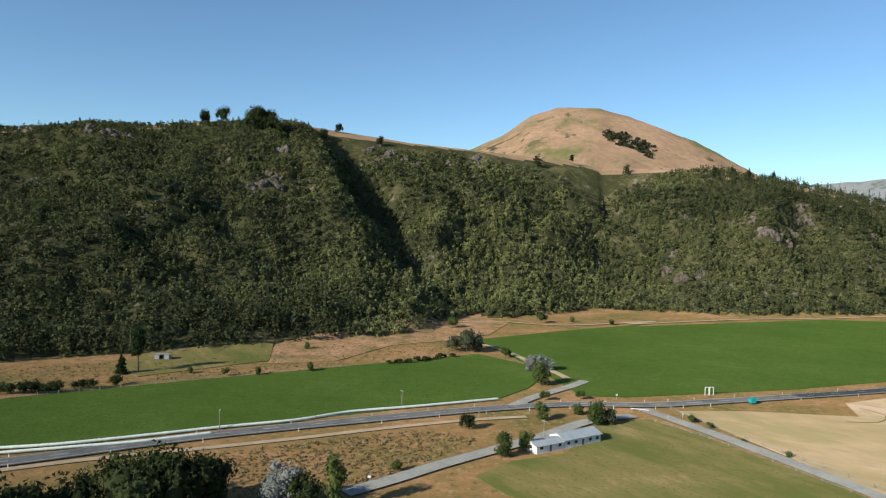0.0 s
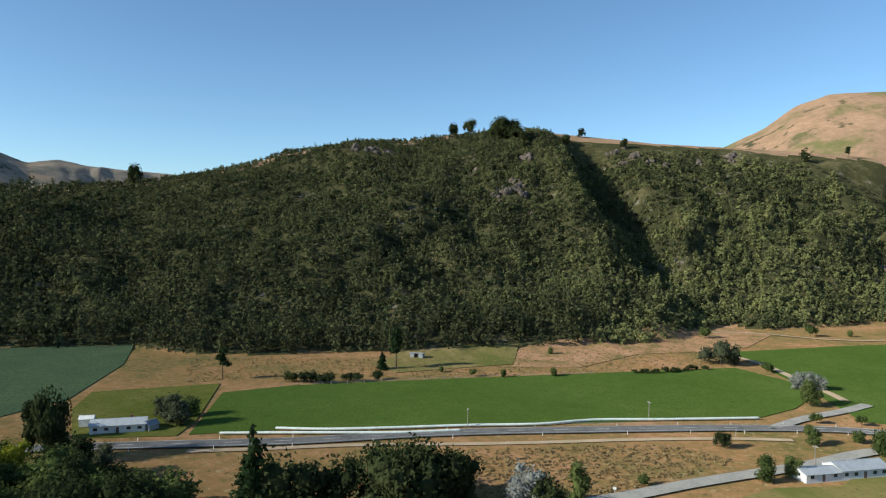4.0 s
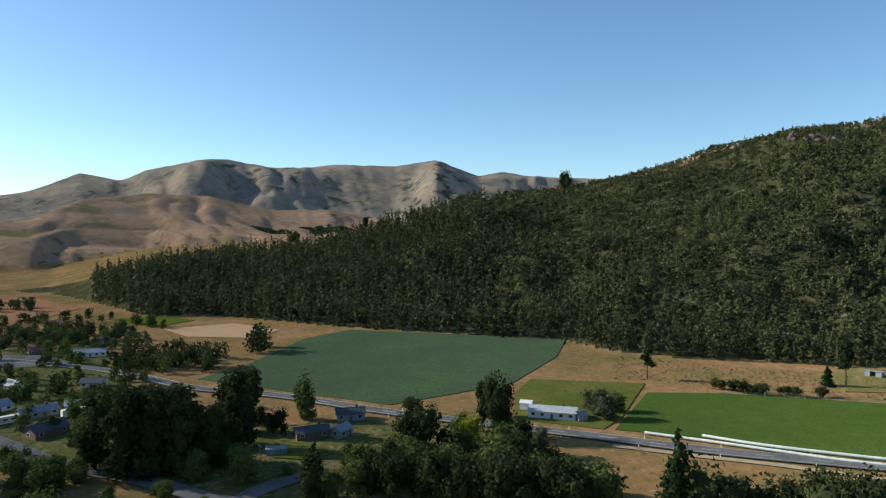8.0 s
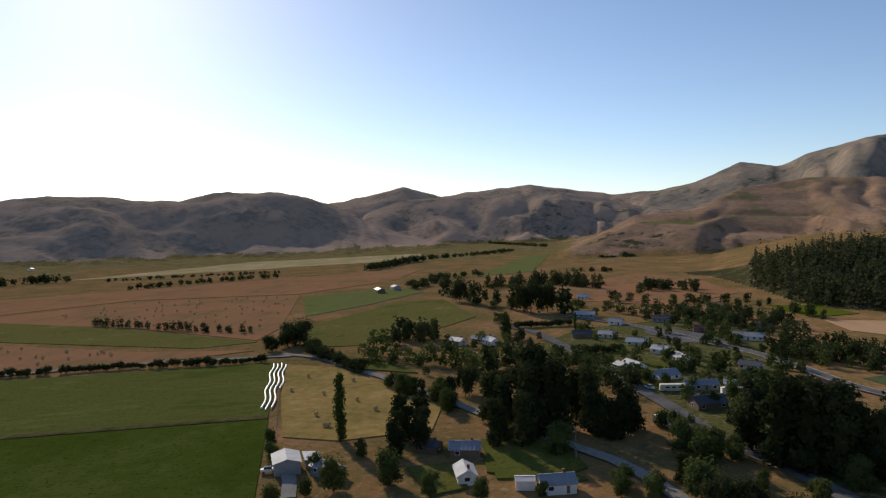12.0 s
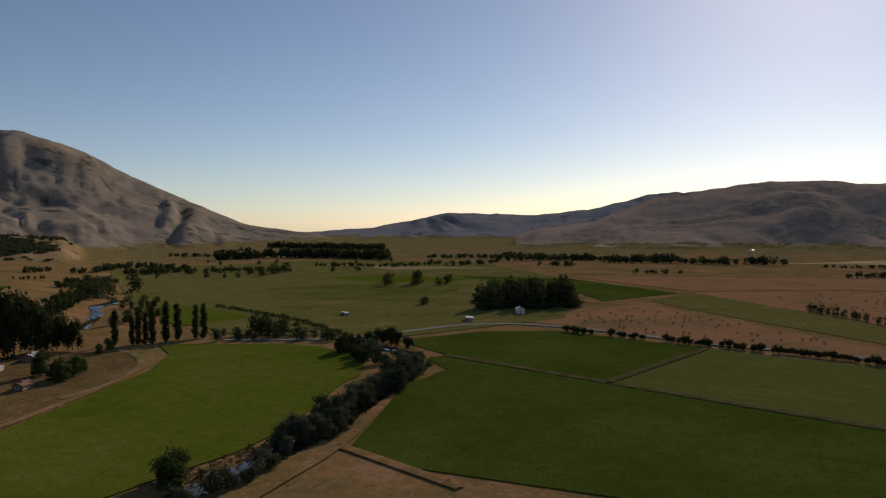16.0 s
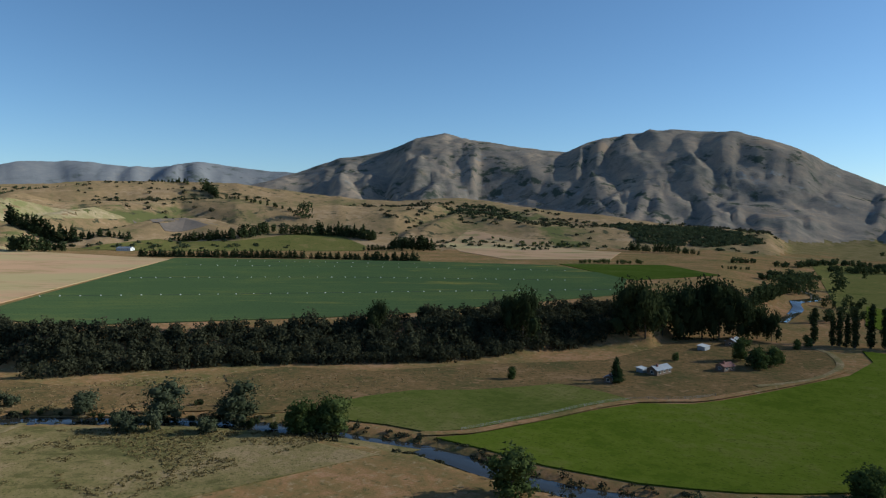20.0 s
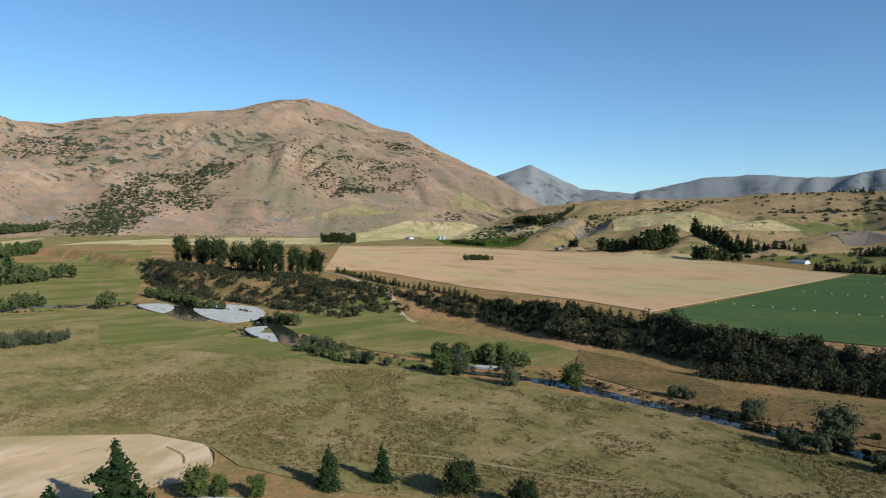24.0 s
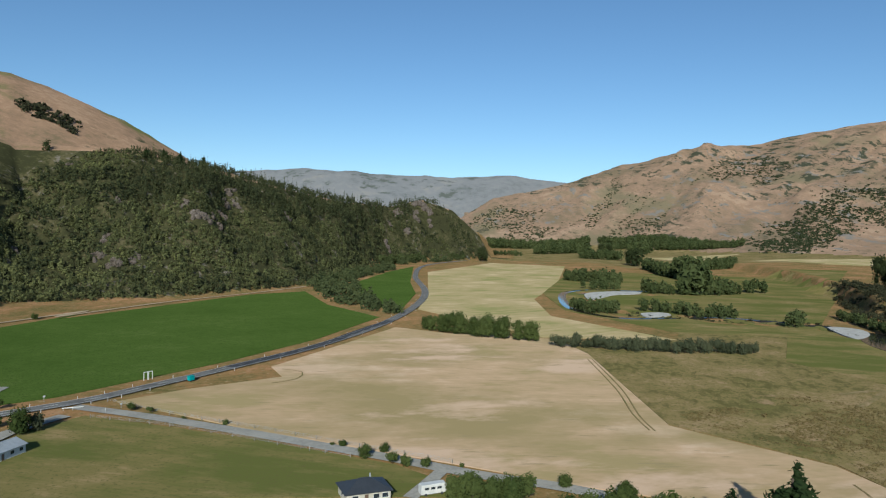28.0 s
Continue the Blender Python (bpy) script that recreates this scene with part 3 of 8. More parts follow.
L_WILLOW_FAR = leaf_material("leaf_willow_far", (0.055, 0.072, 0.030), (0.11, 0.128, 0.055), "tint")
L_RUSH = leaf_material("leaf_rush", (0.135, 0.108, 0.042), (0.26, 0.195, 0.088), "tint")
L_GRASS = leaf_material("leaf_tuft", (0.25, 0.185, 0.085), (0.38, 0.28, 0.14), "tint")

# ---- ground ----
LAND = []


def spot(x, y):
    """The height of the ground sheet at one place."""
    rad, Z = LAND[0]
    r, a = math.hypot(x, y), (math.degrees(math.atan2(-x, y)) % 360) / 360 * Z.shape[1]
    i = min(max(int(np.searchsorted(rad, r)) - 1, 0), len(rad) - 2)
    t, j = (r - rad[i]) / (rad[i + 1] - rad[i]), int(a)
    f, n = a - j, Z.shape[1]
    lo = Z[i, j % n] * (1 - f) + Z[i, (j + 1) % n] * f
    hi = Z[i + 1, j % n] * (1 - f) + Z[i + 1, (j + 1) % n] * f
    return float(lo * (1 - t) + hi * t)


def ground_sheet():
    n_az = 1400
    rad = np.concatenate(([0.05, 40, 90], np.exp(np.linspace(math.log(130), math.log(450), 100)), np.linspace(458, 1000, 70),
                          np.linspace(1013, 2200, 90), np.linspace(2218, 3800, 86), np.linspace(3850, 4800, 14)))
    a = np.arange(n_az) / n_az * 2 * np.pi
    A, Rr = np.meshgrid(a, rad)
    X, Y = -np.sin(A) * Rr, np.cos(A) * Rr
    Z, which, share, _ = height(X, Y, True)
    LAND.append((rad, Z))
    co = np.stack([X, Y, Z], -1).reshape(-1, 3)
    i, j = np.meshgrid(np.arange(len(rad) - 1), np.arange(n_az), indexing="ij")
    j2 = (j + 1) % n_az
    q = np.stack([i * n_az + j, i * n_az + j2, (i + 1) * n_az + j2, (i + 1) * n_az + j], -1).reshape(-1, 4)
    me = bpy.data.meshes.new("ground")
    me.vertices.add(len(co))
    me.vertices.foreach_set("co", co.ravel())
    me.loops.add(q.size)
    me.loops.foreach_set("vertex_index", q.ravel().astype(np.int32))
    me.polygons.add(len(q))
    me.polygons.foreach_set("loop_start", np.arange(0, q.size, 4, dtype=np.int32))
    kind = np.zeros(len(HILLS) + 1, np.int32)
    kind[[0, 1]] = 1
    kind[2:4] = 2
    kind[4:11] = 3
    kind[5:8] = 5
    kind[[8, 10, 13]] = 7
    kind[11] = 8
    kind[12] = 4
    kind[-1] = 0
    w = which[:-1].reshape(-1)
    mats = np.where(w < 0, 0, kind[w])
    lum = fbm(X[:-1] / 90, Y[:-1] / 90, 3).reshape(-1)
    low = Z[:-1].reshape(-1) < 9 + 24 * (lum - 0.45)
    mats = np.where((mats > 1) & low, 0, mats)
    far = np.hypot(X[:-1], Y[:-1]).reshape(-1) > 1500 + 900 * (lum - 0.45)
    mats = np.where((mats == 0) & far, 6, mats)
    mats = np.where((mats == 1) & (share[:-1].reshape(-1) > 0.93), np.where(Z[:-1].reshape(-1) > 70, 2, 0), mats)
    for m in (DRY, FOREST_FLOOR, TUSSOCK, HAZED_MOUNTAIN, SCREE_HILL, HAZED_TUSSOCK, ROUGH, HAZE_GREY_HILL, DOWNLAND):
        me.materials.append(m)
    me.update()
    me.polygons.foreach_set("material_index", mats.astype(np.int32))
    me.polygons.foreach_set("use_smooth", np.ones(len(q), bool))
    me.update()
    me.validate()
    return tagged(new("ground", me), "dry valley floor rising to brown tussock hills", "ground", kind="structure")


ground_sheet()


def link(name, bm, mat, parent=None, label=""):
    me = bpy.data.meshes.new(name)
    bm.to_mesh(me)
    bm.free()
    me.materials.append(mat)
    ob = new(name, me)
    if parent:
        ob.parent = parent
    return tagged(ob, label)


def drape(bm, lift):
    vs = list(bm.verts)
    z = height(np.array([v.co.x for v in vs]), np.array([v.co.y for v in vs]))
    for v, h in zip(vs, z):
        v.co.z = h + lift


LIFTS = [0.25]


def field(name, label, pts, mat, lift=None, step=18, category="field", flat=False):
    """A crop or paddock that lies on the land, with a low edge."""
    LIFTS[0] += 0.006
    lift = lift or LIFTS[0]
    bm = bmesh.new()
    bm.faces.new([bm.verts.new((*p, 0)) for p in pts])
    for ax in (0, 1):
        lo, hi = min(p[ax] for p in pts), max(p[ax] for p in pts)
        k = max(step, (hi - lo) / 60)
        n = int((hi - lo) / k)
        for i in range(1, n + 1):
            co, no = [0, 0, 0], [0, 0, 0]
            co[ax], no[ax] = lo + i * k, 1
            bmesh.ops.bisect_plane(bm, geom=bm.verts[:] + bm.edges[:] + bm.faces[:], plane_co=co, plane_no=no)
    drape(bm, lift)
    if flat:
        level = float(np.median([v.co.z for v in bm.verts if v.is_boundary]))
        for v in bm.verts:
            v.co.z = level
    rim = [e for e in bm.edges if e.is_boundary]
    out = bmesh.ops.extrude_edge_only(bm, edges=rim)
    for v in out["geom"]:
        if isinstance(v, bmesh.types.BMVert):
            v.co.z -= lift + 0.3
    bmesh.ops.recalc_face_normals(bm, faces=bm.faces[:])
    if max(bm.faces, key=lambda f: f.calc_area()).normal.z < 0:
        bmesh.ops.reverse_faces(bm, faces=bm.faces[:])
    return tagged(link(name, bm, mat), label, category, kind="structure")


def curve_points(pts, step=8):
    """A smooth line through pts."""
    P = [Vector((*p, 0)) for p in pts]
    P = [2 * P[0] - P[1]] + P + [2 * P[-1] - P[-2]]
    out = []
    for a, b, c, d in zip(P, P[1:], P[2:], P[3:]):
        n = max(2, int((c - b).length / step))
        for i in range(n):
            t = i / n
            out.append(0.5 * (2 * b + (c - a) * t + (2 * a - 5 * b + 4 * c - d) * t * t + (3 * b - a - 3 * c + d) * t ** 3))
    return out + [P[-2]]


def rounded(pts):
    """A closed ring with its corners rounded off."""
    ring = curve_points([pts[-1]] + pts + pts[:2], 6)
    a = min(range(len(ring) // 2), key=lambda i: (ring[i].x - pts[0][0]) ** 2 + (ring[i].y - pts[0][1]) ** 2)
    b = min(range(len(ring) // 2, len(ring)), key=lambda i: (ring[i].x - pts[0][0]) ** 2 + (ring[i].y - pts[0][1]) ** 2)
    return [(p.x, p.y) for p in ring[a:b]]


def strip(name, label, pts, width, mat, lift=0.15, category="road", off=0.0, parent=None, line=None):
    line = line or curve_points(pts)
    bm = bmesh.new()
    rows = []
    for i, p in enumerate(line):
        d = (line[min(i + 1, len(line) - 1)] - line[max(i - 1, 0)]).normalized()
        n = Vector((-d.y, d.x, 0))
        rows.append([bm.verts.new(p + n * (off + s * width / 2)) for s in (-1, -0.33, 0.33, 1)])
    for a, b in zip(rows, rows[1:]):
        for k in range(3):
            bm.faces.new((a[k], b[k], b[k + 1], a[k + 1]))
    drape(bm, lift)
    for r in rows:
        r[0].co.z -= 0.1
        r[3].co.z -= 0.1
    bmesh.ops.recalc_face_normals(bm, faces=bm.faces[:])
    if bm.faces[:][0].normal.z < 0:
        bmesh.ops.reverse_faces(bm, faces=bm.faces[:])
    ob = link(name, bm, mat, parent, label)
    return ob if parent else tagged(ob, label, category, kind="structure")


# ---- fields, roads and river ----
field("field", "green lucerne paddock beside the highway", [(-155.6, 188.2), (-182.1, 240.8), (-161.7, 264), (-103.9, 303.5), (-31.2, 351.7), (21.7, 386.6), (46.1, 358.7), (52.2, 336.1), (39.6, 306.1), (25.9, 286.6), (-78.4, 229.6), (-132.7, 203.1)], GREEN)
field("field", "long green irrigated crop under the wooded hill", [(22.7, 436), (87.7, 487.7), (167.7, 542.6), (140.9, 518.9), (327.4, 600), (391.1, 602), (343.3, 493.4), (330.1, 406.9), (236.4, 350.7), (163, 320.2), (80.3, 295), (61.2, 294.8), (51.1, 341.6), (36, 393.1)], GREEN)
field("field", "small green paddock in the road bend", [(502.6, 665.4), (661.2, 793.6), (779, 873.3), (561.4, 634.9), (474.5, 527.6), (357.2, 417.2), (395.2, 514)], GREEN)
field("field", "blue-green kale crop below the pines", [(-328.2, 100.9), (-348.7, 133.3), (-406.1, 192.3), (-422, 233.6), (-295.2, 310.9), (-262.8, 270.2), (-230, 208.1), (-232.1, 145.7), (-287.1, 119.6)], KALE)
field("bare_ground", "reddish bare bank below the wooded hill", [(-93.3, 393.5), (-75.3, 417), (-50.3, 434.4), (-9.4, 494.6), (25.2, 550.8), (51.1, 517.5), (32.4, 456.9), (6.2, 429.2), (-27.1, 406.9), (-52.2, 354.6), (-83.8, 342.4)], BARE, category="bank")
field("paddock", "rough green flat below the pines", [(-150.7, 318.9), (-151.6, 357.6), (-114.1, 388), (-94.7, 399.1), (-85.5, 349.5), (-107.3, 329.2), (-131.9, 305.7)], MOWN)
field("paddock", "green house paddock beside the kale", [(-216, 196.9), (-230.9, 220.4), (-193.3, 254), (-163.5, 201.1), (-158.3, 185.4), (-187, 170.5)], SHEEP_GRASS)
field("stubble_field", "pale harvested stubble beside the gravel road", [(95.1, 274.3), (123.8, 277), (166.7, 273.7), (174, 296), (211.8, 314), (306.5, 360.6), (318, 319.6), (352, 275), (355.7, 262), (330.3, 222.3), (232.4, 120.9), (231.5, 66.1), (219.9, 46), (202.6, 40.6), (188.7, 47.3), (156.7, 111.4), (144.5, 143), (116.7, 208.7)], STUBBLE)
field("stubble_field", "yellow-green cut crop beyond the willows", [(706.5, 760.3), (999.4, 896.3), (1054.8, 765.1), (698.4, 518.4), (539.6, 427.1), (447.7, 336.9), (419.3, 214.4), (355.7, 273.8), (387.6, 427.8), (485.7, 521.1)], PALE_STUBBLE)
field("paddock", "brown-green mown paddock beside the gravel road", [(57.1, 251.8), (80.1, 261.2), (112.1, 200.4), (131.1, 152.8), (133.6, 119.6), (82.9, 161.9), (19.3, 180.8), (11.1, 194.6), (22.8, 208.4), (40.4, 216.9)], MOWN)
field("paddock", "rough river pasture with rushes", [(330.3, 222.3), (355.7, 262), (419.3, 214.4), (449.7, 230.1), (505.3, 161.6), (446.4, 75.7), (376, 51.1), (340.1, -25.6), (324.3, -27.6), (256.3, -106.2), (188.6, -151.1), (143, -173.8), (116, -178), (160.5, -66.8), (177.4, 0.1), (200.3, 33.4), (219.9, 46), (233.9, 66.9), (234, 122.2)], ROUGH)
field("paddock", "olive river flats beyond the willows", [(593.7, 458.8), (952.8, 679.5), (1196.3, 338.4), (505.3, 161.6), (449.7, 230.1), (489.1, 353.3)], MOWN)
field("paddock", "rank brown grass below the terrace scrub", [(240.4, -208.3), (229.8, -235), (190.7, -251), (157.3, -292.4), (111.6, -334.6), (93.9, -410.5), (68, -444.4), (37.6, -429), (18.4, -423.1), (10.4, -378.1), (21.6, -343.5), (49, -289.8), (76.8, -265.5), (110.9, -273.1), (136.3, -244.4), (165.8, -212.1), (166.8, -189.7), (186.3, -169.9)], RANK)
field("paddock", "rank brown grass between river and terrace", [(372.4, -121.2), (336.2, -143.2), (276.9, -158.1), (237.2, -184.7), (216.1, -219.6), (182.1, -186.6), (186.7, -177.1), (214.2, -155.6), (250.2, -130.8), (317.6, -100.7)], RANK)
field("field", "flat dark green crop", [(-127.5, -339.6), (-134.9, -337.1), (-176.3, -248.7), (-233, -125.7), (-159.3, -91), (-57, -194.1), (-54.2, -214.3)], DEEP_GREEN)
field("field", "green crop beside the shelter hedge", [(-128.2, -395.9), (-187.1, -405.2), (-232.3, -388.1), (-272.3, -301), (-178.4, -255.9), (-137.7, -343.9)], DEEP_GREEN)
field("field", "olive green crop beside the wrapped bales", [(-274.3, -295.9), (-335.4, -172.7), (-237, -127.9), (-179.7, -251.3)], OLIVE_CROP)
field("hay_field", "golden hay paddock with round bales", [(-330.1, -166.6), (-325, -135.4), (-262.4, -66.4), (-229, -62), (-212.3, -89.3), (-213.3, -110.1), (-263.9, -136.3)], GOLDEN)
field("stubble_field", "rust-brown stubble dotted with bales", [(-234.5, -437.7), (-282.5, -455), (-375.1, -483.7), (-370.1, -398.6), (-354.7, -276.6), (-366.3, -204.9), (-319.7, -249.4), (-270.5, -343.7)], RUSTY)
field("field", "pale green strip between stubble fields", [(-392.4, -497.5), (-462.1, -530.5), (-471.4, -431.5), (-394.5, -218.8), (-369.7, -244.7), (-378.6, -388.3)], PASTURE)
field("stubble_field", "wide rust-brown stubble with scattered bales", [(-471.4, -536.8), (-614.1, -477.9), (-681.6, -325.5), (-451.2, -231.4), (-400.6, -222.1), (-444.2, -346)], RUSTY)
field("stubble_field", "long rust-brown strip", [(-479.7, -770.2), (-747.1, -581.2), (-1119.7, -308), (-874.5, -278.9), (-692.8, -330.8), (-630.8, -490.9), (-483.4, -550.3)], RUSTY)
field("paddock", "green paddock below the far farm", [(-656.4, -310.6), (-774.8, -247.1), (-711.5, -199.2), (-599, -215.9), (-513.7, -241)], PALE_PASTURE)
field("stubble_field", "tan paddock beside the village", [(-456.9, -214.4), (-612.5, -195.2), (-641.4, -159.7), (-519.3, -103.6), (-469.8, -113.4), (-387.3, -148.8), (-380.9, -179.1)], PASTURE)
field("stubble_field", "rust-brown paddock behind the village", [(-739.3, -67.2), (-952.4, 29.7), (-855.3, 88.7), (-692.7, 110.7), (-586.7, 46.1), (-625, -31.8)], RUSTY)
field("stubble_field", "tan paddock under the pine wood", [(-508, 134.1), (-504.9, 182), (-451.8, 195.4), (-427.6, 167.7), (-461.7, 136.6)], TAN)
field("paddock", "bright green paddock under the pine wood", [(-592.5, 113.6), (-587.3, 150.5), (-542.3, 165), (-521.9, 129.4)], BRIGHT)
field("field", "pale yellow far field", [(-906.4, -828.2), (-1402.7, -783), (-1694.6, -474.7), (-1403.9, -393.3), (-1125.8, -628.5)], PALE_STUBBLE)
field("paddock", "green paddocks of the far valley", [(-924.4, -181.2), (-1427.9, -185.8), (-1575.7, -140.9), (-1003.8, -115)], PALE_PASTURE)
field("paddock", "wide olive grazing land", [(85.4, -1248.7), (-322.9, -1344.8), (-512.8, -1118.2), (-460.9, -737.7), (-268.7, -435.8), (-133.2, -407.9), (-41.4, -458.8), (24.1, -639.3)], PASTURE)
field("paddock", "bright strip of new grass", [(-195, -890.2), (-267.8, -918.6), (-359.6, -799.2), (-308.1, -760.2), (-242.8, -786.3)], BRIGHT)
field("stubble_field", "pale yellow strip across the grazing land", [(-250.4, -1212.9), (-361.7, -1109.3), (-479.2, -950.5), (-326.6, -1001.7)], PALE_GREEN)
field("paddock", "dull green grazing paddock", [(-102.4, -779), (-176.2, -789.3), (-312.5, -723.1), (-277.1, -654.7), (-193.5, -592.9), (-118.5, -653.5)], SHEEP_GRASS)
field("paddock", "fresh green paddock behind the poplars", [(4, -673.1), (-26.5, -633.6), (-52.2, -577.7), (-61.9, -539), (-13.3, -517.2), (3.4, -546)], BRIGHT)
field("field", "dark green far crop", [(-347.6, -858.1), (-460.9, -737.7), (-457.8, -539.5), (-357.1, -516), (-389.9, -633.4)], DEEP_GREEN)
field("field", "bright green river paddock", [(116.2, -185.2), (97.3, -184), (76.9, -181), (51.1, -182.5), (38.5, -186.2), (27.2, -190.5), (13.7, -198.2), (-2.1, -209.7), (-19.1, -220.5), (-36.7, -239), (-52.1, -265), (-71.2, -298.5), (-83.4, -312.9), (-93.3, -340.4), (-91.9, -365.4), (-82, -392.6), (-64.9, -410.6), (-35.6, -424.2), (-13.3, -435.2), (3.6, -437.3), (-1.5, -405.9), (7.9, -363), (21.2, -336.8), (34.5, -309.7), (48.2, -284.9), (56.7, -273), (73.6, -262.6), (85.4, -243), (94.4, -222.3), (101.6, -207.1), (108.3, -194)], BRIGHT)
field("paddock", "green sheep paddock beyond the river", [(150.5, -184.8), (137.1, -187.9), (122.1, -188.5), (111.9, -198.8), (105.3, -212.6), (97.2, -228.8), (88.8, -249.6), (78.1, -266.2), (90.6, -271.8), (111.6, -275), (121.3, -262.6), (136.7, -245.1), (156.6, -231.2), (166.3, -212.8), (170.4, -196.2), (165.4, -188.1)], SHEEP_GRASS)
field("paddock", "olive pasture on the slope below the terrace", [(432.5, 60.8), (556.6, 41.4), (660.7, 9.4), (537.8, -25.8), (445.5, -42.8), (419.7, -67.8), (391.4, -106.6), (362.5, -118), (328.7, -98.3), (333.3, -54), (373.4, -6.4), (410.5, 24.4)], MOWN)
field("paddock", "olive river bank pasture", [(534.1, 188.5), (580, 181.7), (525.5, 122), (445.3, 78.5), (413.1, 61), (404.4, 24), (366.3, -6.3), (338.8, -38.2), (327.2, -53), (311.8, -25.1), (351.7, 26.2), (375, 82), (399.8, 141.3)], MOWN)
field("field", "blue-green terrace crop with irrigation lines", [(408.8, -181.3), (754, -575.2), (510.3, -713.7), (320.6, -768), (197.2, -650.4), (155.9, -501.3), (234.8, -307.4), (338, -189.6)], TERRACE_CROP)
field("field", "deep green crop at the terrace end", [(323.1, -791.5), (212.6, -859.1), (129.9, -738.2), (183.9, -623.7)], DEEP_GREEN)
field("stubble_field", "bare tan stubble on the terrace", [(767.5, 38.2), (1456, 40.1), (1511.2, -184.4), (1200.4, -428.7), (1055.4, -538.6), (739.1, -557.5), (418.4, -180.8), (482.2, -155.3), (572.3, -91), (766.9, -13.4)], TAN)
field("stubble_field", "pale cut field at the mountain foot", [(1412.5, 443.8), (2040.1, 434.7), (2081.5, 135.3), (2316.9, -163), (2367.9, -442.7), (2143.9, -417.7), (2172.5, -153.9), (1572.5, 76.5)], PALE_STUBBLE)
field("stubble_field", "pale yellow field at the foot of the downs", [(2190.5, 18.1), (2318.8, -334.5), (1677.5, -467.5), (1671.8, -424.3), (2163.7, -186.4)], PALE_STUBBLE)
field("ploughed_field", "grey ploughed field", [(1564.6, -390.7), (1690.6, -464), (1549.8, -566.9), (1407.2, -508.6)], PLOUGHED)
field("stubble_field", "yellow field on the lower downs", [(1407.2, -525.2), (1529.8, -566.5), (1423.1, -725.2), (1262.4, -848.2), (1250.9, -676.4)], PALE_STUBBLE)
field("ploughed_field", "grey ploughed field on the lower downs", [(1256.9, -859), (1026.3, -879.4), (1071.2, -796.2)], PLOUGHED)
field("paddock", "green hedged paddocks below the downs", [(1045.3, -621.3), (1032.8, -755.4), (925.2, -830.4), (878, -1007), (751.2, -962.3), (699.2, -884.2), (928.8, -657.7)], PASTURE)
field("paddock", "green paddock beside the white sheds", [(2186.4, -235.1), (1575.1, -399.7), (1435, -340.8), (1650.7, -201.4)], DEEP_GREEN)
field("stubble_field", "tan hillside field", [(646, -1048.2), (679.9, -1198.2), (465.4, -1164.4), (359.5, -1150.7), (304.7, -926.3), (411.6, -832.3)], TAN)
field("paddock", "pale green slope at the mountain foot", [(2303.3, 206.8), (2475.3, 23.4), (2383.5, -241.3), (2631.4, -388), (2498.4, -524.4), (2417.6, -170)], PALE_GREEN)
field("stubble_field", "pale far field by the gorge", [(1594.2, 914), (1974.4, 832.5), (1482, 711.4)], PALE_STUBBLE)
field("stubble_field", "pale far terrace field", [(1465.5, 599.8), (1914.2, 469.9), (1451.9, 355.9)], PALE_STUBBLE)

field("yards", "green and dusty yards between the village houses", [(-393, -46), (-464.9, -22.5), (-499.7, 26.6), (-476.6, 87.6), (-353, 73.4), (-233.6, 50), (-253.4, 33.1), (-280.5, 14.1), (-324.6, -8.9)], YARDS, 0.3, category="yard")
# darker sheet over dry grass; its colour includes the shade of the trees
field("yards", "rough grass round the street trees with tree shade painted in", [(-297.9, 5.6), (-298, 39.2), (-339.5, 67.6), (-286.4, 76.4), (-232.5, 90.8), (-224.4, 125.7), (-200.6, 136.2), (-158.1, 123.7), (-155.7, 90), (-164.2, 63.8), (-189, 56.6), (-215.1, 43), (-255.4, 20.9)], YARDS, 0.29, category="yard")
field("forecourt", "grey sealed forecourt beside the highway", [(-474.7, 19.5), (-441.2, 55.3), (-408, 61.1), (-413.2, 34.9), (-446.1, 16.4)], ASPHALT, 0.5, category="forecourt")
for pts in ([(-202.5, -38.9), (-216.4, -39.1), (-211.2, -27.3), (-197, -15.3), (-189.9, -8.3), (-187.2, -17.5), (-191.2, -36.2)], [(-220.4, -43.7), (-219.8, -16.5), (-199.4, -8.8), (-189.1, -17.4), (-186.7, -32.6)], [(-191.1, -59.7), (-196.6, -49.3), (-178.9, -38.8), (-171.9, -47.8)], [(-356.1, 4.7), (-358.8, 28.9), (-309.6, 27), (-297.2, 10.4)], [(-356.8, -148.4), (-344.1, -118), (-316.5, -91.8), (-322.3, -122.4)], [(-214.7, 89.9), (-206.8, 98.9), (-195.4, 99.7), (-192.1, 90.3), (-199.8, 83.6)], [(-172.4, 132.5), (-166.6, 140.7), (-154.1, 128), (-156.5, 122.1)], [(-400.3, -10), (-409.6, 11.8), (-385, 16.8), (-370.4, -3.6)]):
    field("lawn", "mown green garden lawn in the village", pts, SHEEP_GRASS, category="lawn")
HIGHWAY = [(-523.6, -37.2), (-484.7, 3.1), (-458.3, 23.6), (-416.1, 48.8), (-381.7, 69.1), (-338.7, 84.5), (-309.4, 93.7), (-271.7, 118.1), (-220.1, 140.6), (-163.3, 171.8), (-120, 194.5), (-76, 222.6), (-21.7, 249.5), (16.5, 266.8),
           (51.2, 278.5), (86.2, 281.9), (110.1, 289), (154.9, 304.2), (222.3, 329.8), (312.3, 379.8), (408.7, 452.5), (503.5, 545.5), (643, 716.9), (823, 888.9), (1034.2, 990)]
highway = strip("highway", "two-lane asphalt highway with white markings", HIGHWAY, 7.4, ASPHALT, 0.62)
way_line = curve_points(HIGHWAY)
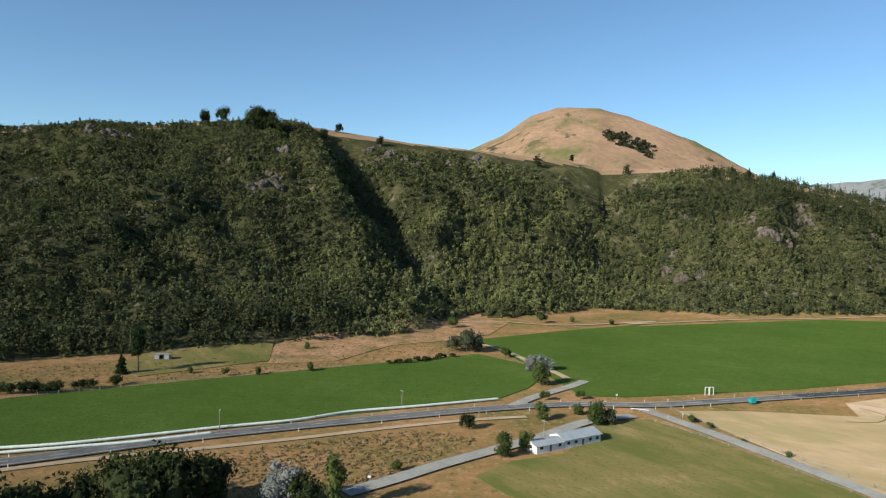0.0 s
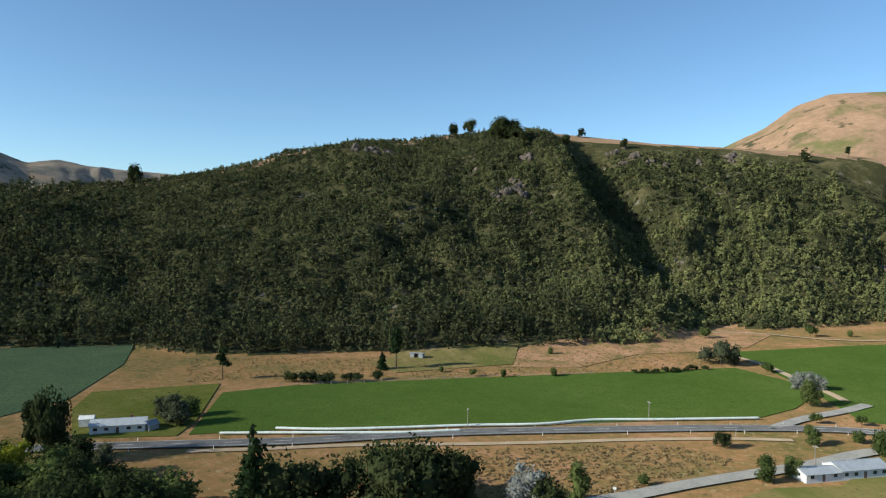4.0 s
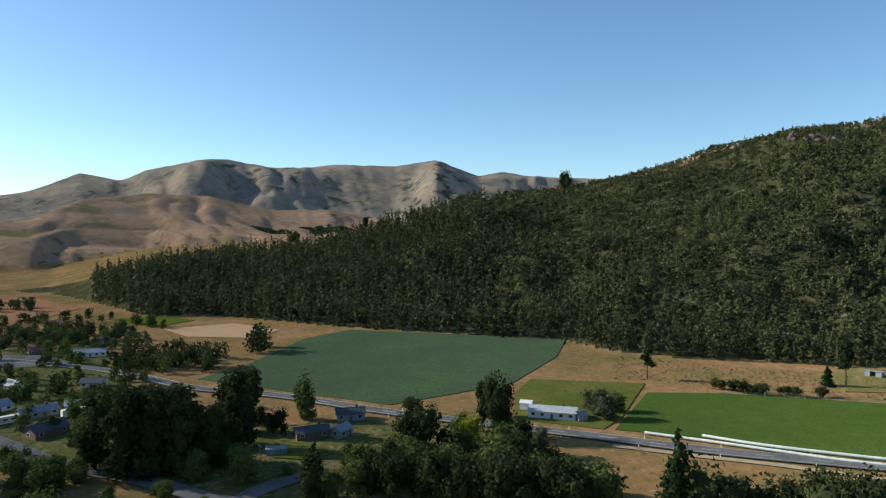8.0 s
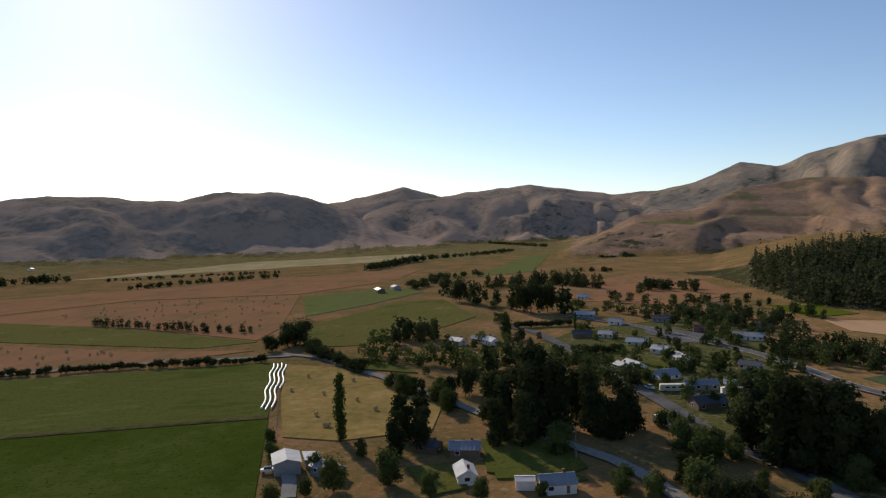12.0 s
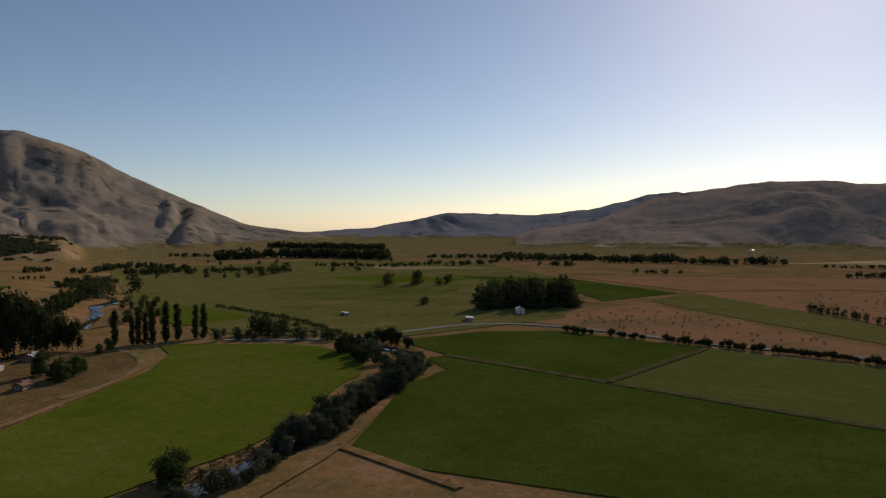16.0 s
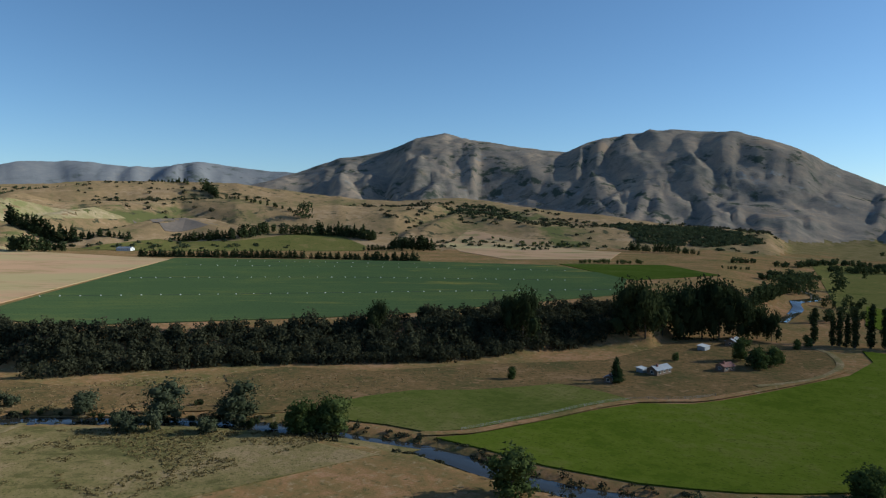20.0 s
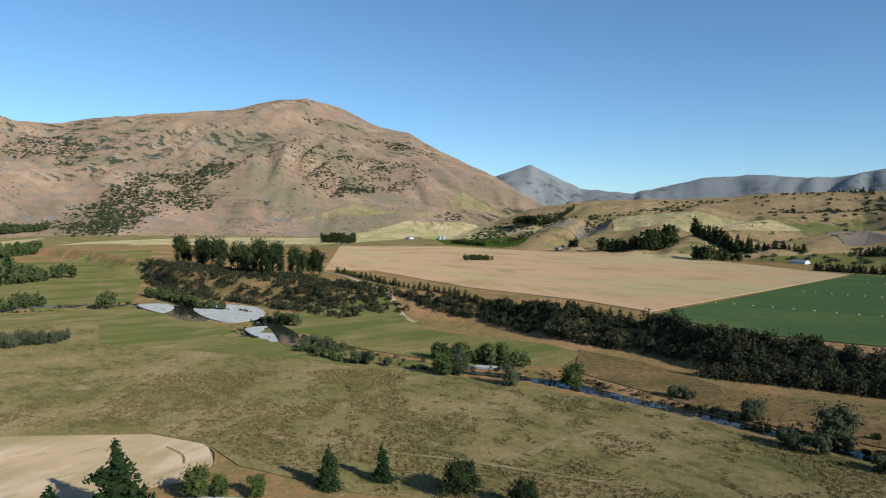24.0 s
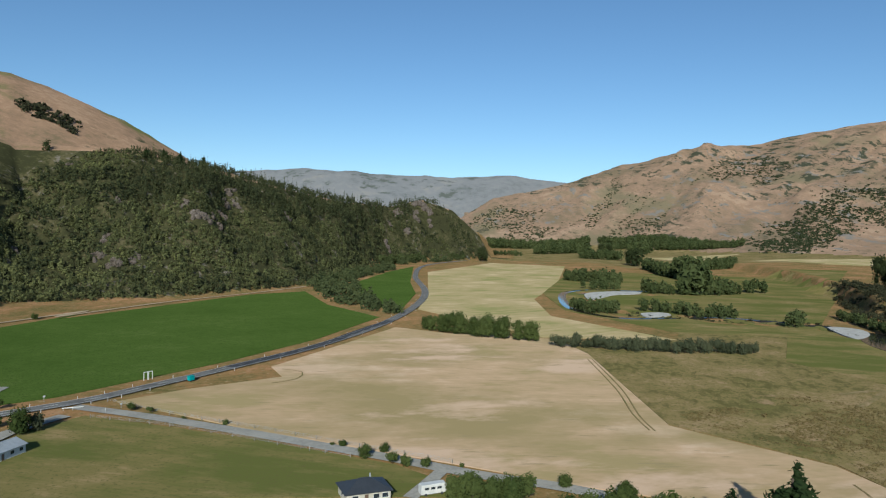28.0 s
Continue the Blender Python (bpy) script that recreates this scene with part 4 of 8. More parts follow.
for side in (-3.05, 3.05):
    strip("edge_line", "painted white edge line", None, 0.11, ROAD_PAINT, 0.72, off=side, parent=highway, line=way_line)
dashes = curve_points(HIGHWAY, 5)
for i in range(60, len(dashes) - 60, 3):
    strip("centre_dash", "", None, 0.13, ROAD_PAINT, 0.72, parent=highway, line=[dashes[i], (dashes[i] + dashes[i + 1]) / 2, dashes[i + 1]])
strip("gravel_road", "pale gravel side road", [(80.8, 275.1), (91, 256), (100.3, 237), (107.5, 220.5), (114.5, 204.7), (126.6, 174.5), (134, 156.3), (140.1, 138.7), (146.7, 123.2), (153.9, 109.4), (173.3, 49.3), (173.2, 28.7)], 6, GRAVEL, 0.62)
strip("gravel_road", "pale lane behind the long shed", [(74.6, 264.5), (55.3, 254.5), (35.8, 234.1), (17.4, 217.4), (1.5, 203.1), (-10.9, 190.5), (-23.3, 179)], 5.6, GRAVEL, 0.62)
strip("driveway", "gravel drive across the highway", [(27.8, 270.4), (37.4, 285.7), (47.3, 297.9), (57.9, 309.7), (68.3, 323.7)], 5, GRAVEL, 0.62)
strip("farm_track", "bare earth track between the green crops", [(61.1, 327.5), (56.8, 342.4), (50.6, 358.3), (44.2, 379.1), (36.7, 398.8), (26.3, 416.2), (13, 424.1)], 4, TRACK, 0.62)
strip("driveway", "gravel drive to the dark-roofed house", [(136.7, 139.7), (127.2, 135.4), (117.4, 131.1)], 4, GRAVEL, 0.62)
strip("farm_track", "pale dirt track under the wooded hill", [(-11.8, 499.7), (38.7, 523), (92.2, 513.7), (170.9, 553.1), (144, 530.5), (243.5, 579.7), (332.2, 608.7), (418.6, 644.5)], 3.5, TRACK, 0.64)
strip("farm_track", "dusty old road beside the highway", [(-68.6, 212.8), (-43.7, 225), (-16.8, 239.2), (12.6, 252.5), (33.2, 259.1)], 3, TRACK, 0.4)
strip("farm_track", "dusty verge below the highway", [(-144.5, 173.7), (-119.7, 187.3), (-102.4, 197.5), (-68.6, 212.8)], 3, TRACK, 0.4)
strip("street", "sealed village street", [(-470, -78), (-448.6, -53.9), (-386.1, -24.9), (-329.1, -3.9), (-303.1, 5.8), (-273, 18), (-234.3, 30.5), (-212.8, 42.5), (-201.9, 48.2), (-189.4, 53.4), (-178.2, 58), (-173.4, 61.9), (-176.6, 68.7), (-178.5, 76), (-179.5, 84)], 6.5, ASPHALT, 0.62)
strip("street", "short sealed spur of the village street", [(-173.4, 61.4), (-165.8, 62.1), (-158.5, 62.2)], 6, ASPHALT, 0.66)
strip("street", "grey lane past the cottages and the hay paddock", [(-319.4, -123), (-306.7, -105.9), (-283.7, -82.7), (-258, -55.5), (-239.2, -37.7), (-219.1, -15.1), (-207, -1.6), (-192, 9), (-176.1, 16.7)], 5, GRAVEL, 0.62)
strip("street", "gravel lane between the tan paddocks", [(-357.3, -182.5), (-350, -160), (-335, -140), (-319.4, -123)], 4.5, GRAVEL, 0.62)
strip("farm_road", "straight gravel farm road", [(-32.6, -441.3), (-90, -418.7), (-138.6, -424.7), (-184.9, -436.6), (-225.3, -422.9), (-259.1, -373.9), (-285.1, -307.5), (-321.2, -250.6), (-352.7, -174.7)], 5, GRAVEL, 0.62)
strip("driveway", "drive to the white-roofed barn", [(-163.9, -83.6), (-177, -89.7), (-181.9, -93.4)], 4, GRAVEL, 0.62)
for pts in ([(-136.3, -341), (-157, -296.5), (-177.4, -252.3)], [(-177, -253), (-226, -276.5), (-273.3, -298.5)], [(-178, -250), (-206.5, -189), (-235, -127)]):
    strip("field_drain", "dark weedy drain between crops", pts, 4.6, WEEDS, 0.64, "drain")
for pts in ([(-122.9, -339.8), (-74.2, -253.9), (-49.9, -215.1), (-30.1, -193.3), (-12.7, -175.2)], [(-49.9, -215.1), (-61.8, -188.6), (-71.3, -167.3)], [(122.3, -185.9), (110.5, -196.2), (103.5, -209.8), (95.7, -225.5), (87.1, -246.6), (75.7, -265.8), (57.9, -278.5), (49.2, -290.8), (35.3, -316.7), (21.6, -343.5), (10.3, -375)]):
    strip("bank", "brown grassy bank", pts, 4, DRY, 0.6, "bank")
strip("river", "dark slow river reflecting the sky", RIVER, 9.2, WATER, 0.4, "river")
strip("river", "upper reach of the river among poplars", [(53.1, -529.9), (48.9, -606.6), (52.6, -622.3), (42.3, -692.2), (78, -782.5)], 8, WATER, 0.66, "river")
strip("river", "bend of the river between willow banks", [(720.4, 407.4), (682.3, 453.5), (627, 451.7), (560, 408), (499.4, 351.3), (483.2, 299), (514.8, 274.4), (556.2, 251.8), (569.2, 219.7), (577.2, 173.7), (554.6, 145.4)], 8, WATER, 0.66, "river")
for pts in ([(564.8, 152), (557.3, 125), (495.5, 102.1), (483.5, 110.6), (512.4, 133.4)], [(504, 69.8), (469.7, 52.6), (426, 36.6), (390.4, 34.2), (389.7, 41), (435.6, 51.9)]):
    field("river_pool", "dark still pool between shingle bars", rounded(pts), WATER, 0.7, 10, "river", True)
for pts in ([(573.1, 173.9), (580.9, 154.9), (555.7, 141.1), (525.4, 142.2)], [(552.6, 125.8), (576.9, 109.2), (556.8, 79.5), (511.5, 68.2), (477.8, 82.6), (497.8, 103.8)], [(453.8, 71.9), (463.8, 53.7), (440.5, 44.4), (406.1, 45.2), (411.8, 55.1)], [(585.8, 395.4), (633.1, 430.9), (676.4, 431.0), (706.0, 412.5), (693.1, 400.6), (644.4, 403.7), (600.9, 392.5)], [(526.5, 303.0), (546.5, 293.7), (537.0, 281.5), (508.5, 285.2)], [(331.7, -52.7), (329.3, -66.4), (325.3, -61.7)]):
    field("gravel_bar", "pale grey shingle bar in the river", rounded(pts), SHINGLE, 0.76, 10, "shingle", True)
strip("new_seal", "darker strip of newly sealed highway", [(157.1, 305.7), (222.3, 329.8), (278.7, 361.8), (322.7, 386.1)], 6.6, DARK_SEAL, 0.68)
for pts in ([(316, 212.6), (267.1, 164.6), (235.5, 137.5), (221, 122.2)], [(318, 211.1), (269.1, 163.1), (235.4, 134.6), (221.9, 120.6)], [(218, 57.6), (210.5, 51.1), (202.8, 48.9)], [(222.7, 48.5), (212, 42.1), (200.7, 40.2)], [(174.9, 287.2), (178.8, 276.4), (169.1, 265.8), (155.9, 265)]):
    strip("wheel_track", "wheel marks pressed into stubble", pts, 0.7, TRODDEN, 0.5, "track")
for pts, w in (([(202.4, -50.3), (216.5, -65.2), (225.1, -81.9), (229, -98), (237.5, -121.9)], 3), ([(232.3, 50.9), (239.8, 44.1), (251.9, 39.1)], 4), ([(207.3, -10.2), (198.1, -32.4), (184.4, -55.6), (174.2, -74.9)], 2), ([(335.8, 96.3), (360.9, 85.2), (318.2, 83.1)], 3), ([(40.6, -318), (28.9, -332.1), (18, -352.9), (12.1, -386.4), (18.2, -418.8), (27.4, -431.4)], 3.5)):
    strip("stock_track", "pale trodden stock track through grass", pts, w, TRODDEN, 0.62, "track")
strip("farm_track", "pale track climbing the terrace slope", [(476.3, -38.1), (531.6, -25.5), (586.3, -9.8), (686.9, 15), (746.8, 38.9)], 4, TRACK, 0.6)

# ---- plants ----
def raw_mesh(name, co, faces, mat, tint=None, smooth=False):
    """A mesh from arrays of corners and of three- or four-sided faces."""
    me = bpy.data.meshes.new(name)
    n, k = faces.shape
    me.vertices.add(len(co))
    me.vertices.foreach_set("co", np.ascontiguousarray(co, dtype=np.float32).ravel())
    me.loops.add(n * k)
    me.loops.foreach_set("vertex_index", faces.astype(np.int32).ravel())
    me.polygons.add(n)
    me.polygons.foreach_set("loop_start", np.arange(0, n * k, k, dtype=np.int32))
    me.materials.append(mat)
    me.update()
    if tint is not None:
        me.attributes.new("tint", "FLOAT", "FACE").data.foreach_set("value", np.ascontiguousarray(tint, dtype=np.float32))
    me.validate()
    return me


def clumps(rng, centre, normal, size):
    """Three-sided leaf sprays; returns their corners and faces."""
    n = len(centre)
    normal = normal + rng.normal(0, 0.55, (n, 3))
    normal /= np.linalg.norm(normal, axis=1)[:, None] + 1e-9
    side = np.cross(normal, rng.normal(0, 1, (n, 3)))
    side /= np.linalg.norm(side, axis=1)[:, None] + 1e-9
    up = np.cross(normal, side)
    s = (size * rng.uniform(0.65, 1.35, n))[:, None]
    t = s * rng.uniform(0.6, 1.1, (n, 1))
    co = np.stack([centre - side * s - up * t * 0.5, centre + side * s - up * t * 0.6, centre + up * t], 1).reshape(-1, 3)
    return co, np.arange(3 * n).reshape(-1, 3)


def crown_points(rng, lobes, n, shell=(0.58, 1.06)):
    """Points and outward directions over the lobes of a crown (rows: x, y, z, half width, half height)."""
    lob = np.array(lobes)
    w = lob[:, 3] ** 1.3 * lob[:, 4] ** 0.7
    pick = lob[rng.choice(len(lob), n, p=w / w.sum())]
    d = rng.normal(0, 1, (n, 3))
    d /= np.linalg.norm(d, axis=1)[:, None]
    r = rng.uniform(*shell, n)[:, None]
    p = pick[:, :3] + d * r * np.stack([pick[:, 3], pick[:, 3], pick[:, 4]], 1)
    p[:, 2] = np.maximum(p[:, 2], 0.03)
    return p, d


def core_mesh(rng, lobes):
    """The dense inside of a crown: lumpy low balls, one a lobe."""
    bm = bmesh.new()
    bmesh.ops.create_icosphere(bm, subdivisions=1, radius=1)
    v0 = np.array([v.co[:] for v in bm.verts])
    f0 = np.array([[v.index for v in f.verts] for f in bm.faces])
    bm.free()
    co, fa = [], []
    for x, y, z, w, h in lobes:
        v = v0 * rng.uniform(0.46, 0.70, (len(v0), 1)) * (w, w, h) + (x, y, z)
        v[:, 2] = np.maximum(v[:, 2], 0.02)
        fa.append(f0 + sum(len(c) for c in co))
        co.append(v)
    return np.concatenate(co), np.concatenate(fa)


def trunk_mesh(rng, top, radius, limbs, lobes):
    """A tapered trunk with limbs that run into the crown."""
    bm = bmesh.new()

    def rod(a, b, ra, rb, n=6):
        d = (b - a).normalized()
        s = d.orthogonal().normalized()
        t = d.cross(s)
        rings = []
        for p, r in ((a, ra), ((a + b) / 2 + s * ra * 0.4, (ra + rb) / 2), (b, rb)):
            rings.append([bm.verts.new(p + (s * math.cos(6.2832 * k / n) + t * math.sin(6.2832 * k / n)) * r) for k in range(n)])
        for q, w in zip(rings, rings[1:]):
            for k in range(n):
                bm.faces.new((q[k], q[(k + 1) % n], w[(k + 1) % n], w[k]))
        bm.faces.new(rings[-1])

    rod(Vector((0, 0, -0.02)), Vector((rng.uniform(-.02, .02), rng.uniform(-.02, .02), top)), radius, radius * 0.35, 8)
    for k in range(limbs):
        x, y, z, w, h = lobes[int(rng.integers(len(lobes)))]
        a = Vector((0, 0, top * rng.uniform(0.35, 0.8)))
        rod(a, Vector((x, y, z)), radius * 0.45, radius * 0.12, 5)
    me = bpy.data.meshes.new("trunk")
    bm.to_mesh(me)
    bm.free()
    me.materials.append(BARK)
    return me


def lobes_for(form, rng):
    """Crown lobes of a plant one metre high."""
    L = []
    if form == "round":
        for k in range(9):
            a, r = rng.uniform(0, 6.28), rng.uniform(0.08, 0.27)
            L.append((r * math.cos(a), r * math.sin(a), rng.uniform(0.24, 0.8), rng.uniform(0.15, 0.23), rng.uniform(0.14, 0.22)))
        for k in range(4):
            a = 1.57 * k + rng.uniform(-0.5, 0.5)
            L.append((0.19 * math.cos(a), 0.19 * math.sin(a), rng.uniform(0.15, 0.25), rng.uniform(0.15, 0.21), 0.15))
        L.append((0, 0, 0.48, 0.34, 0.42))
    elif form == "wide":
        for k in range(13):
            a, r = rng.uniform(0, 6.28), rng.uniform(0.1, 0.48)
            L.append((r * math.cos(a), r * math.sin(a), rng.uniform(0.14, 0.84 - 0.6 * r), rng.uniform(0.17, 0.26), rng.uniform(0.15, 0.24)))
        L.append((0, 0, 0.45, 0.42, 0.38))
    elif form == "column":
        for k in range(12):
            z = 0.08 + 0.84 * k / 11
            w = 0.085 * (1 - 0.75 * abs(z - 0.38) ** 1.2)
            L.append((rng.uniform(-.02, .02), rng.uniform(-.02, .02), z, w * rng.uniform(.8, 1.1), 0.085))
    elif form == "oval":
        for k in range(11):
            z = rng.uniform(0.10, 0.86)
            w = 0.21 * math.sqrt(max(0.1, 1 - ((z - 0.48) / 0.52) ** 2))
            a = rng.uniform(0, 6.28)
            L.append((w * 0.6 * math.cos(a), w * 0.6 * math.sin(a), z, rng.uniform(0.09, 0.13), rng.uniform(0.1, 0.16)))
        for k in range(3):
            a = 2.1 * k + rng.uniform(-0.5, 0.5)
            L.append((0.1 * math.cos(a), 0.1 * math.sin(a), rng.uniform(0.1, 0.2), rng.uniform(0.12, 0.16), 0.12))
        L.append((0, 0, 0.48, 0.18, 0.46))
    elif form == "cone":
        for k in range(11):
            z = 0.08 + 0.86 * k / 10
            w = 0.30 * (1 - z) + 0.035
            for j in range(1 if k > 8 else 3):
                a = rng.uniform(0, 6.28)
                L.append((w * 0.45 * math.cos(a), w * 0.45 * math.sin(a), z, w * rng.uniform(.55, .85), 0.075))
    elif form == "pine":
        for k in range(10):
            z = rng.uniform(0.42, 0.92)
            a, r = rng.uniform(0, 6.28), rng.uniform(0.02, 0.2) * (1.35 - z)
            L.append((r * math.cos(a), r * math.sin(a), z, rng.uniform(0.1, 0.17), rng.uniform(0.05, 0.09)))
        L.append((0, 0, 0.68, 0.13, 0.26))
    elif form == "bush":
        for k in range(6):
            a, r = rng.uniform(0, 6.28), rng.uniform(0.1, 0.45)
            L.append((r * math.cos(a), r * math.sin(a), rng.uniform(0.25, 0.6), rng.uniform(0.25, 0.4), rng.uniform(0.25, 0.38)))
    top = max(z + h for x, y, z, w, h in L)
    return [(x, y, z / top, w, h / top) for x, y, z, w, h in L]


PLANTS = {}
FORMS = {"broadleaf": ("round", L_ROUND, 1500, 0.033, 0.34), "dark_tree": ("wide", L_DARK, 1800, 0.033, 0.3), "willow": ("round", L_WILLOW, 1500, 0.03, 0.3),
         "poplar": ("column", L_POPLAR, 1300, 0.019, 0.5), "tall_tree": ("oval", L_ROUND, 1150, 0.029, 0.4), "conifer": ("cone", L_PINE, 1500, 0.027, 0.6),
         "pine": ("pine", L_PINE, 1100, 0.028, 0.6), "shrub": ("bush", L_ROUND, 520, 0.07, 0.3), "dark_shrub": ("bush", L_DARK, 520, 0.07, 0.3),
         "silver_tree": ("round", L_SILVER, 1400, 0.028, 0.34), "golden_tree": ("round", L_GOLD, 1400, 0.03, 0.3), "dark_oval": ("oval", L_DARK, 1500, 0.029, 0.4), "dark_poplar": ("column", L_DARK, 1100, 0.02, 0.5),
         "tiny_tree": ("bush", L_DARK, 60, 0.19, 0.3), "far_tree": ("round", L_DARK, 230, 0.076, 0.3), "far_broadleaf": ("round", L_ROUND, 230, 0.076, 0.3), "far_conifer": ("cone", L_DARK, 300, 0.06, 0.5), "far_shrub": ("bush", L_ROUND, 160, 0.11, 0.3),
         "far_willow": ("bush", L_WILLOW, 190, 0.105, 0.3), "grey_bush": ("bush", L_WILLOW, 560, 0.065, 0.3)}
SPECIES = {"broadleaf": "broad-leaved tree with a rounded green crown", "dark_tree": "dense dark evergreen tree with a spreading crown", "willow": "grey-green willow with a loose crown",
           "poplar": "slim columnar green poplar tree", "tall_tree": "tall green tree with an oval crown", "conifer": "dark pointed conifer with dense boughs", "pine": "old pine with layered boughs",
           "shrub": "low green shrub in rough grass", "dark_shrub": "low dark evergreen shrub in grass", "silver_tree": "silver-leaved poplar with a pale crown", "golden_tree": "bright golden-yellow garden tree",
           "dark_oval": "tall dark evergreen tree with a dense oval crown", "dark_poplar": "tall dark narrow poplar tree", "far_tree": "dark rounded tree in a paddock", "far_conifer": "dark conifer in a shelter belt", "far_shrub": "low green shrub in rough grass", "far_willow": "grey-green willow bush near water", "grey_bush": "grey-green willow bush near water"}


STANDS = {"tiny_tree": "dark distant trees", "far_broadleaf": "rounded green trees", "far_tree": "dark rounded trees", "far_conifer": "dark conifers", "far_shrub": "low green shrubs", "far_willow": "grey-green willow bushes"}
FAR_COLOURS = {"leaf_dark": ((0.030, 0.042, 0.018), (0.082, 0.098, 0.040)), "leaf_broad": ((0.045, 0.066, 0.020), (0.115, 0.140, 0.046)), "leaf_willow": ((0.06, 0.08, 0.03), (0.12, 0.14, 0.055))}


def plant_kind(kind):
    """Three variants of a plant one metre high, each an empty with a trunk and a crown."""
    if kind in PLANTS:
        return PLANTS[kind]
    form, mat, n, size, top = FORMS[kind]
    made = []
    for k in range(3):
        rng = np.random.default_rng(100 * k + sum(map(ord, kind)))
        lobes = lobes_for(form, rng)
        p, d = crown_points(rng, lobes, n)
        co, fa = clumps(rng, p, d, np.full(n, size))
        c2, f2 = core_mesh(rng, lobes)
        crown = raw_mesh("crown", np.concatenate([co, c2]), np.concatenate([fa, f2 + len(co)]), mat)
        made.append((crown, trunk_mesh(rng, max(top, 0.12) + 0.2, 0.022, 0 if form in ("bush", "column", "cone") else 4, lobes)))
    PLANTS[kind] = made
    return made


def plant(kind, x, y, h, wide=1.0, z=None, group=""):
    rng = random.Random(round(x * 7 + y * 13))
    crown, trunk = plant_kind(kind)[rng.randrange(3)]
    ob = new("tree" if "shrub" not in kind and "bush" not in kind else "shrub")
    if z is None:
        z = spot(x, y)
    ob.matrix_basis = Matrix.LocRotScale((x, y, z), Euler((0, 0, rng.uniform(0, 6.28))), (h * wide, h * wide * rng.uniform(0.92, 1.08), h))
    for name, me in (("crown", crown), ("trunk", trunk)):
        new(name, me).parent = ob
    size = "young " if h < 4 and "shrub" not in kind and "bush" not in kind else ""
    return tagged(ob, size + SPECIES[kind], "shrub" if ob.name.startswith("shrub") else "tree", group)


FAR = {}


def far_plants(kind, rows, group, wide):
    """Distant plants of a stand, joined into one mesh."""
    form, mat, n, size, top = FORMS[kind]
    mat = FAR.setdefault(mat.name, leaf_material(mat.name + "_far", *FAR_COLOURS[mat.name], "tint"))
    rng = np.random.default_rng(len(rows) * 7 + int(abs(rows[0][0])))
    co, tint = [], []
    for x, y, h in rows:
        lobes = lobes_for(form, rng)
        p, d = crown_points(rng, lobes, n, (0.45, 1.05))
        z = spot(x, y)
        c, _ = clumps(rng, p * (h * wide, h * wide, h) + (x, y, z), d, np.full(n, size * h))
        co.append(c)
        tint.append(np.full(n, rng.uniform()))
    co = np.concatenate(co)
    me = raw_mesh("tree_stand", co, np.arange(len(co)).reshape(-1, 3), mat, np.concatenate(tint))
    tagged(new("tree_stand" if "shrub" not in kind and "willow" not in kind else "shrub_stand", me), STANDS[kind] + " in the " + (group or "paddocks"), "trees", kind="stuff")


def plants(kind, rows, wide=1.0, group=""):
    if kind in STANDS:
        return far_plants(kind, rows, group, wide)
    stand = {"broadleaf": "far_broadleaf", "dark_tree": "far_tree", "dark_oval": "far_tree"}.get(kind)
    away = [p for p in rows if stand and math.hypot(p[0], p[1]) > 290 and p[2] < 24 and "village" in group]
    if away:
        far_plants(stand, away, group, wide)
    for x, y, h in (p for p in rows if p not in away):
        plant(kind, x, y, h, wide, group=group)


def belt(kind, pts, gap, h, wide=1.0, jitter=1.5, group="shelter belt"):
    """A row of trees along a line."""
    rng = random.Random(round(pts[0][0]))
    line = curve_points(pts, gap)
    plants(kind, [(p.x + rng.uniform(-jitter, jitter), p.y + rng.uniform(-jitter, jitter), h * rng.uniform(0.75, 1.2)) for p in line], wide, group)


def tree_row(kind, rows, gap, wide=1.0, jitter=2.0, group="tree row"):
    """Trees along a line whose corners give their heights."""
    rng = random.Random(round(rows[0][0] * 3 + rows[0][1]))
    out = []
    for (x1, y1, h1), (x2, y2, h2) in zip(rows, rows[1:]):
        n = max(1, int(math.hypot(x2 - x1, y2 - y1) / gap))
        for i in range(n):
            t = (i + rng.uniform(0.1, 0.9)) / n
            out.append((x1 + (x2 - x1) * t + rng.uniform(-jitter, jitter), y1 + (y2 - y1) * t + rng.uniform(-jitter, jitter), (h1 + (h2 - h1) * t) * rng.uniform(0.8, 1.2)))
    plants(kind, out, wide, group)


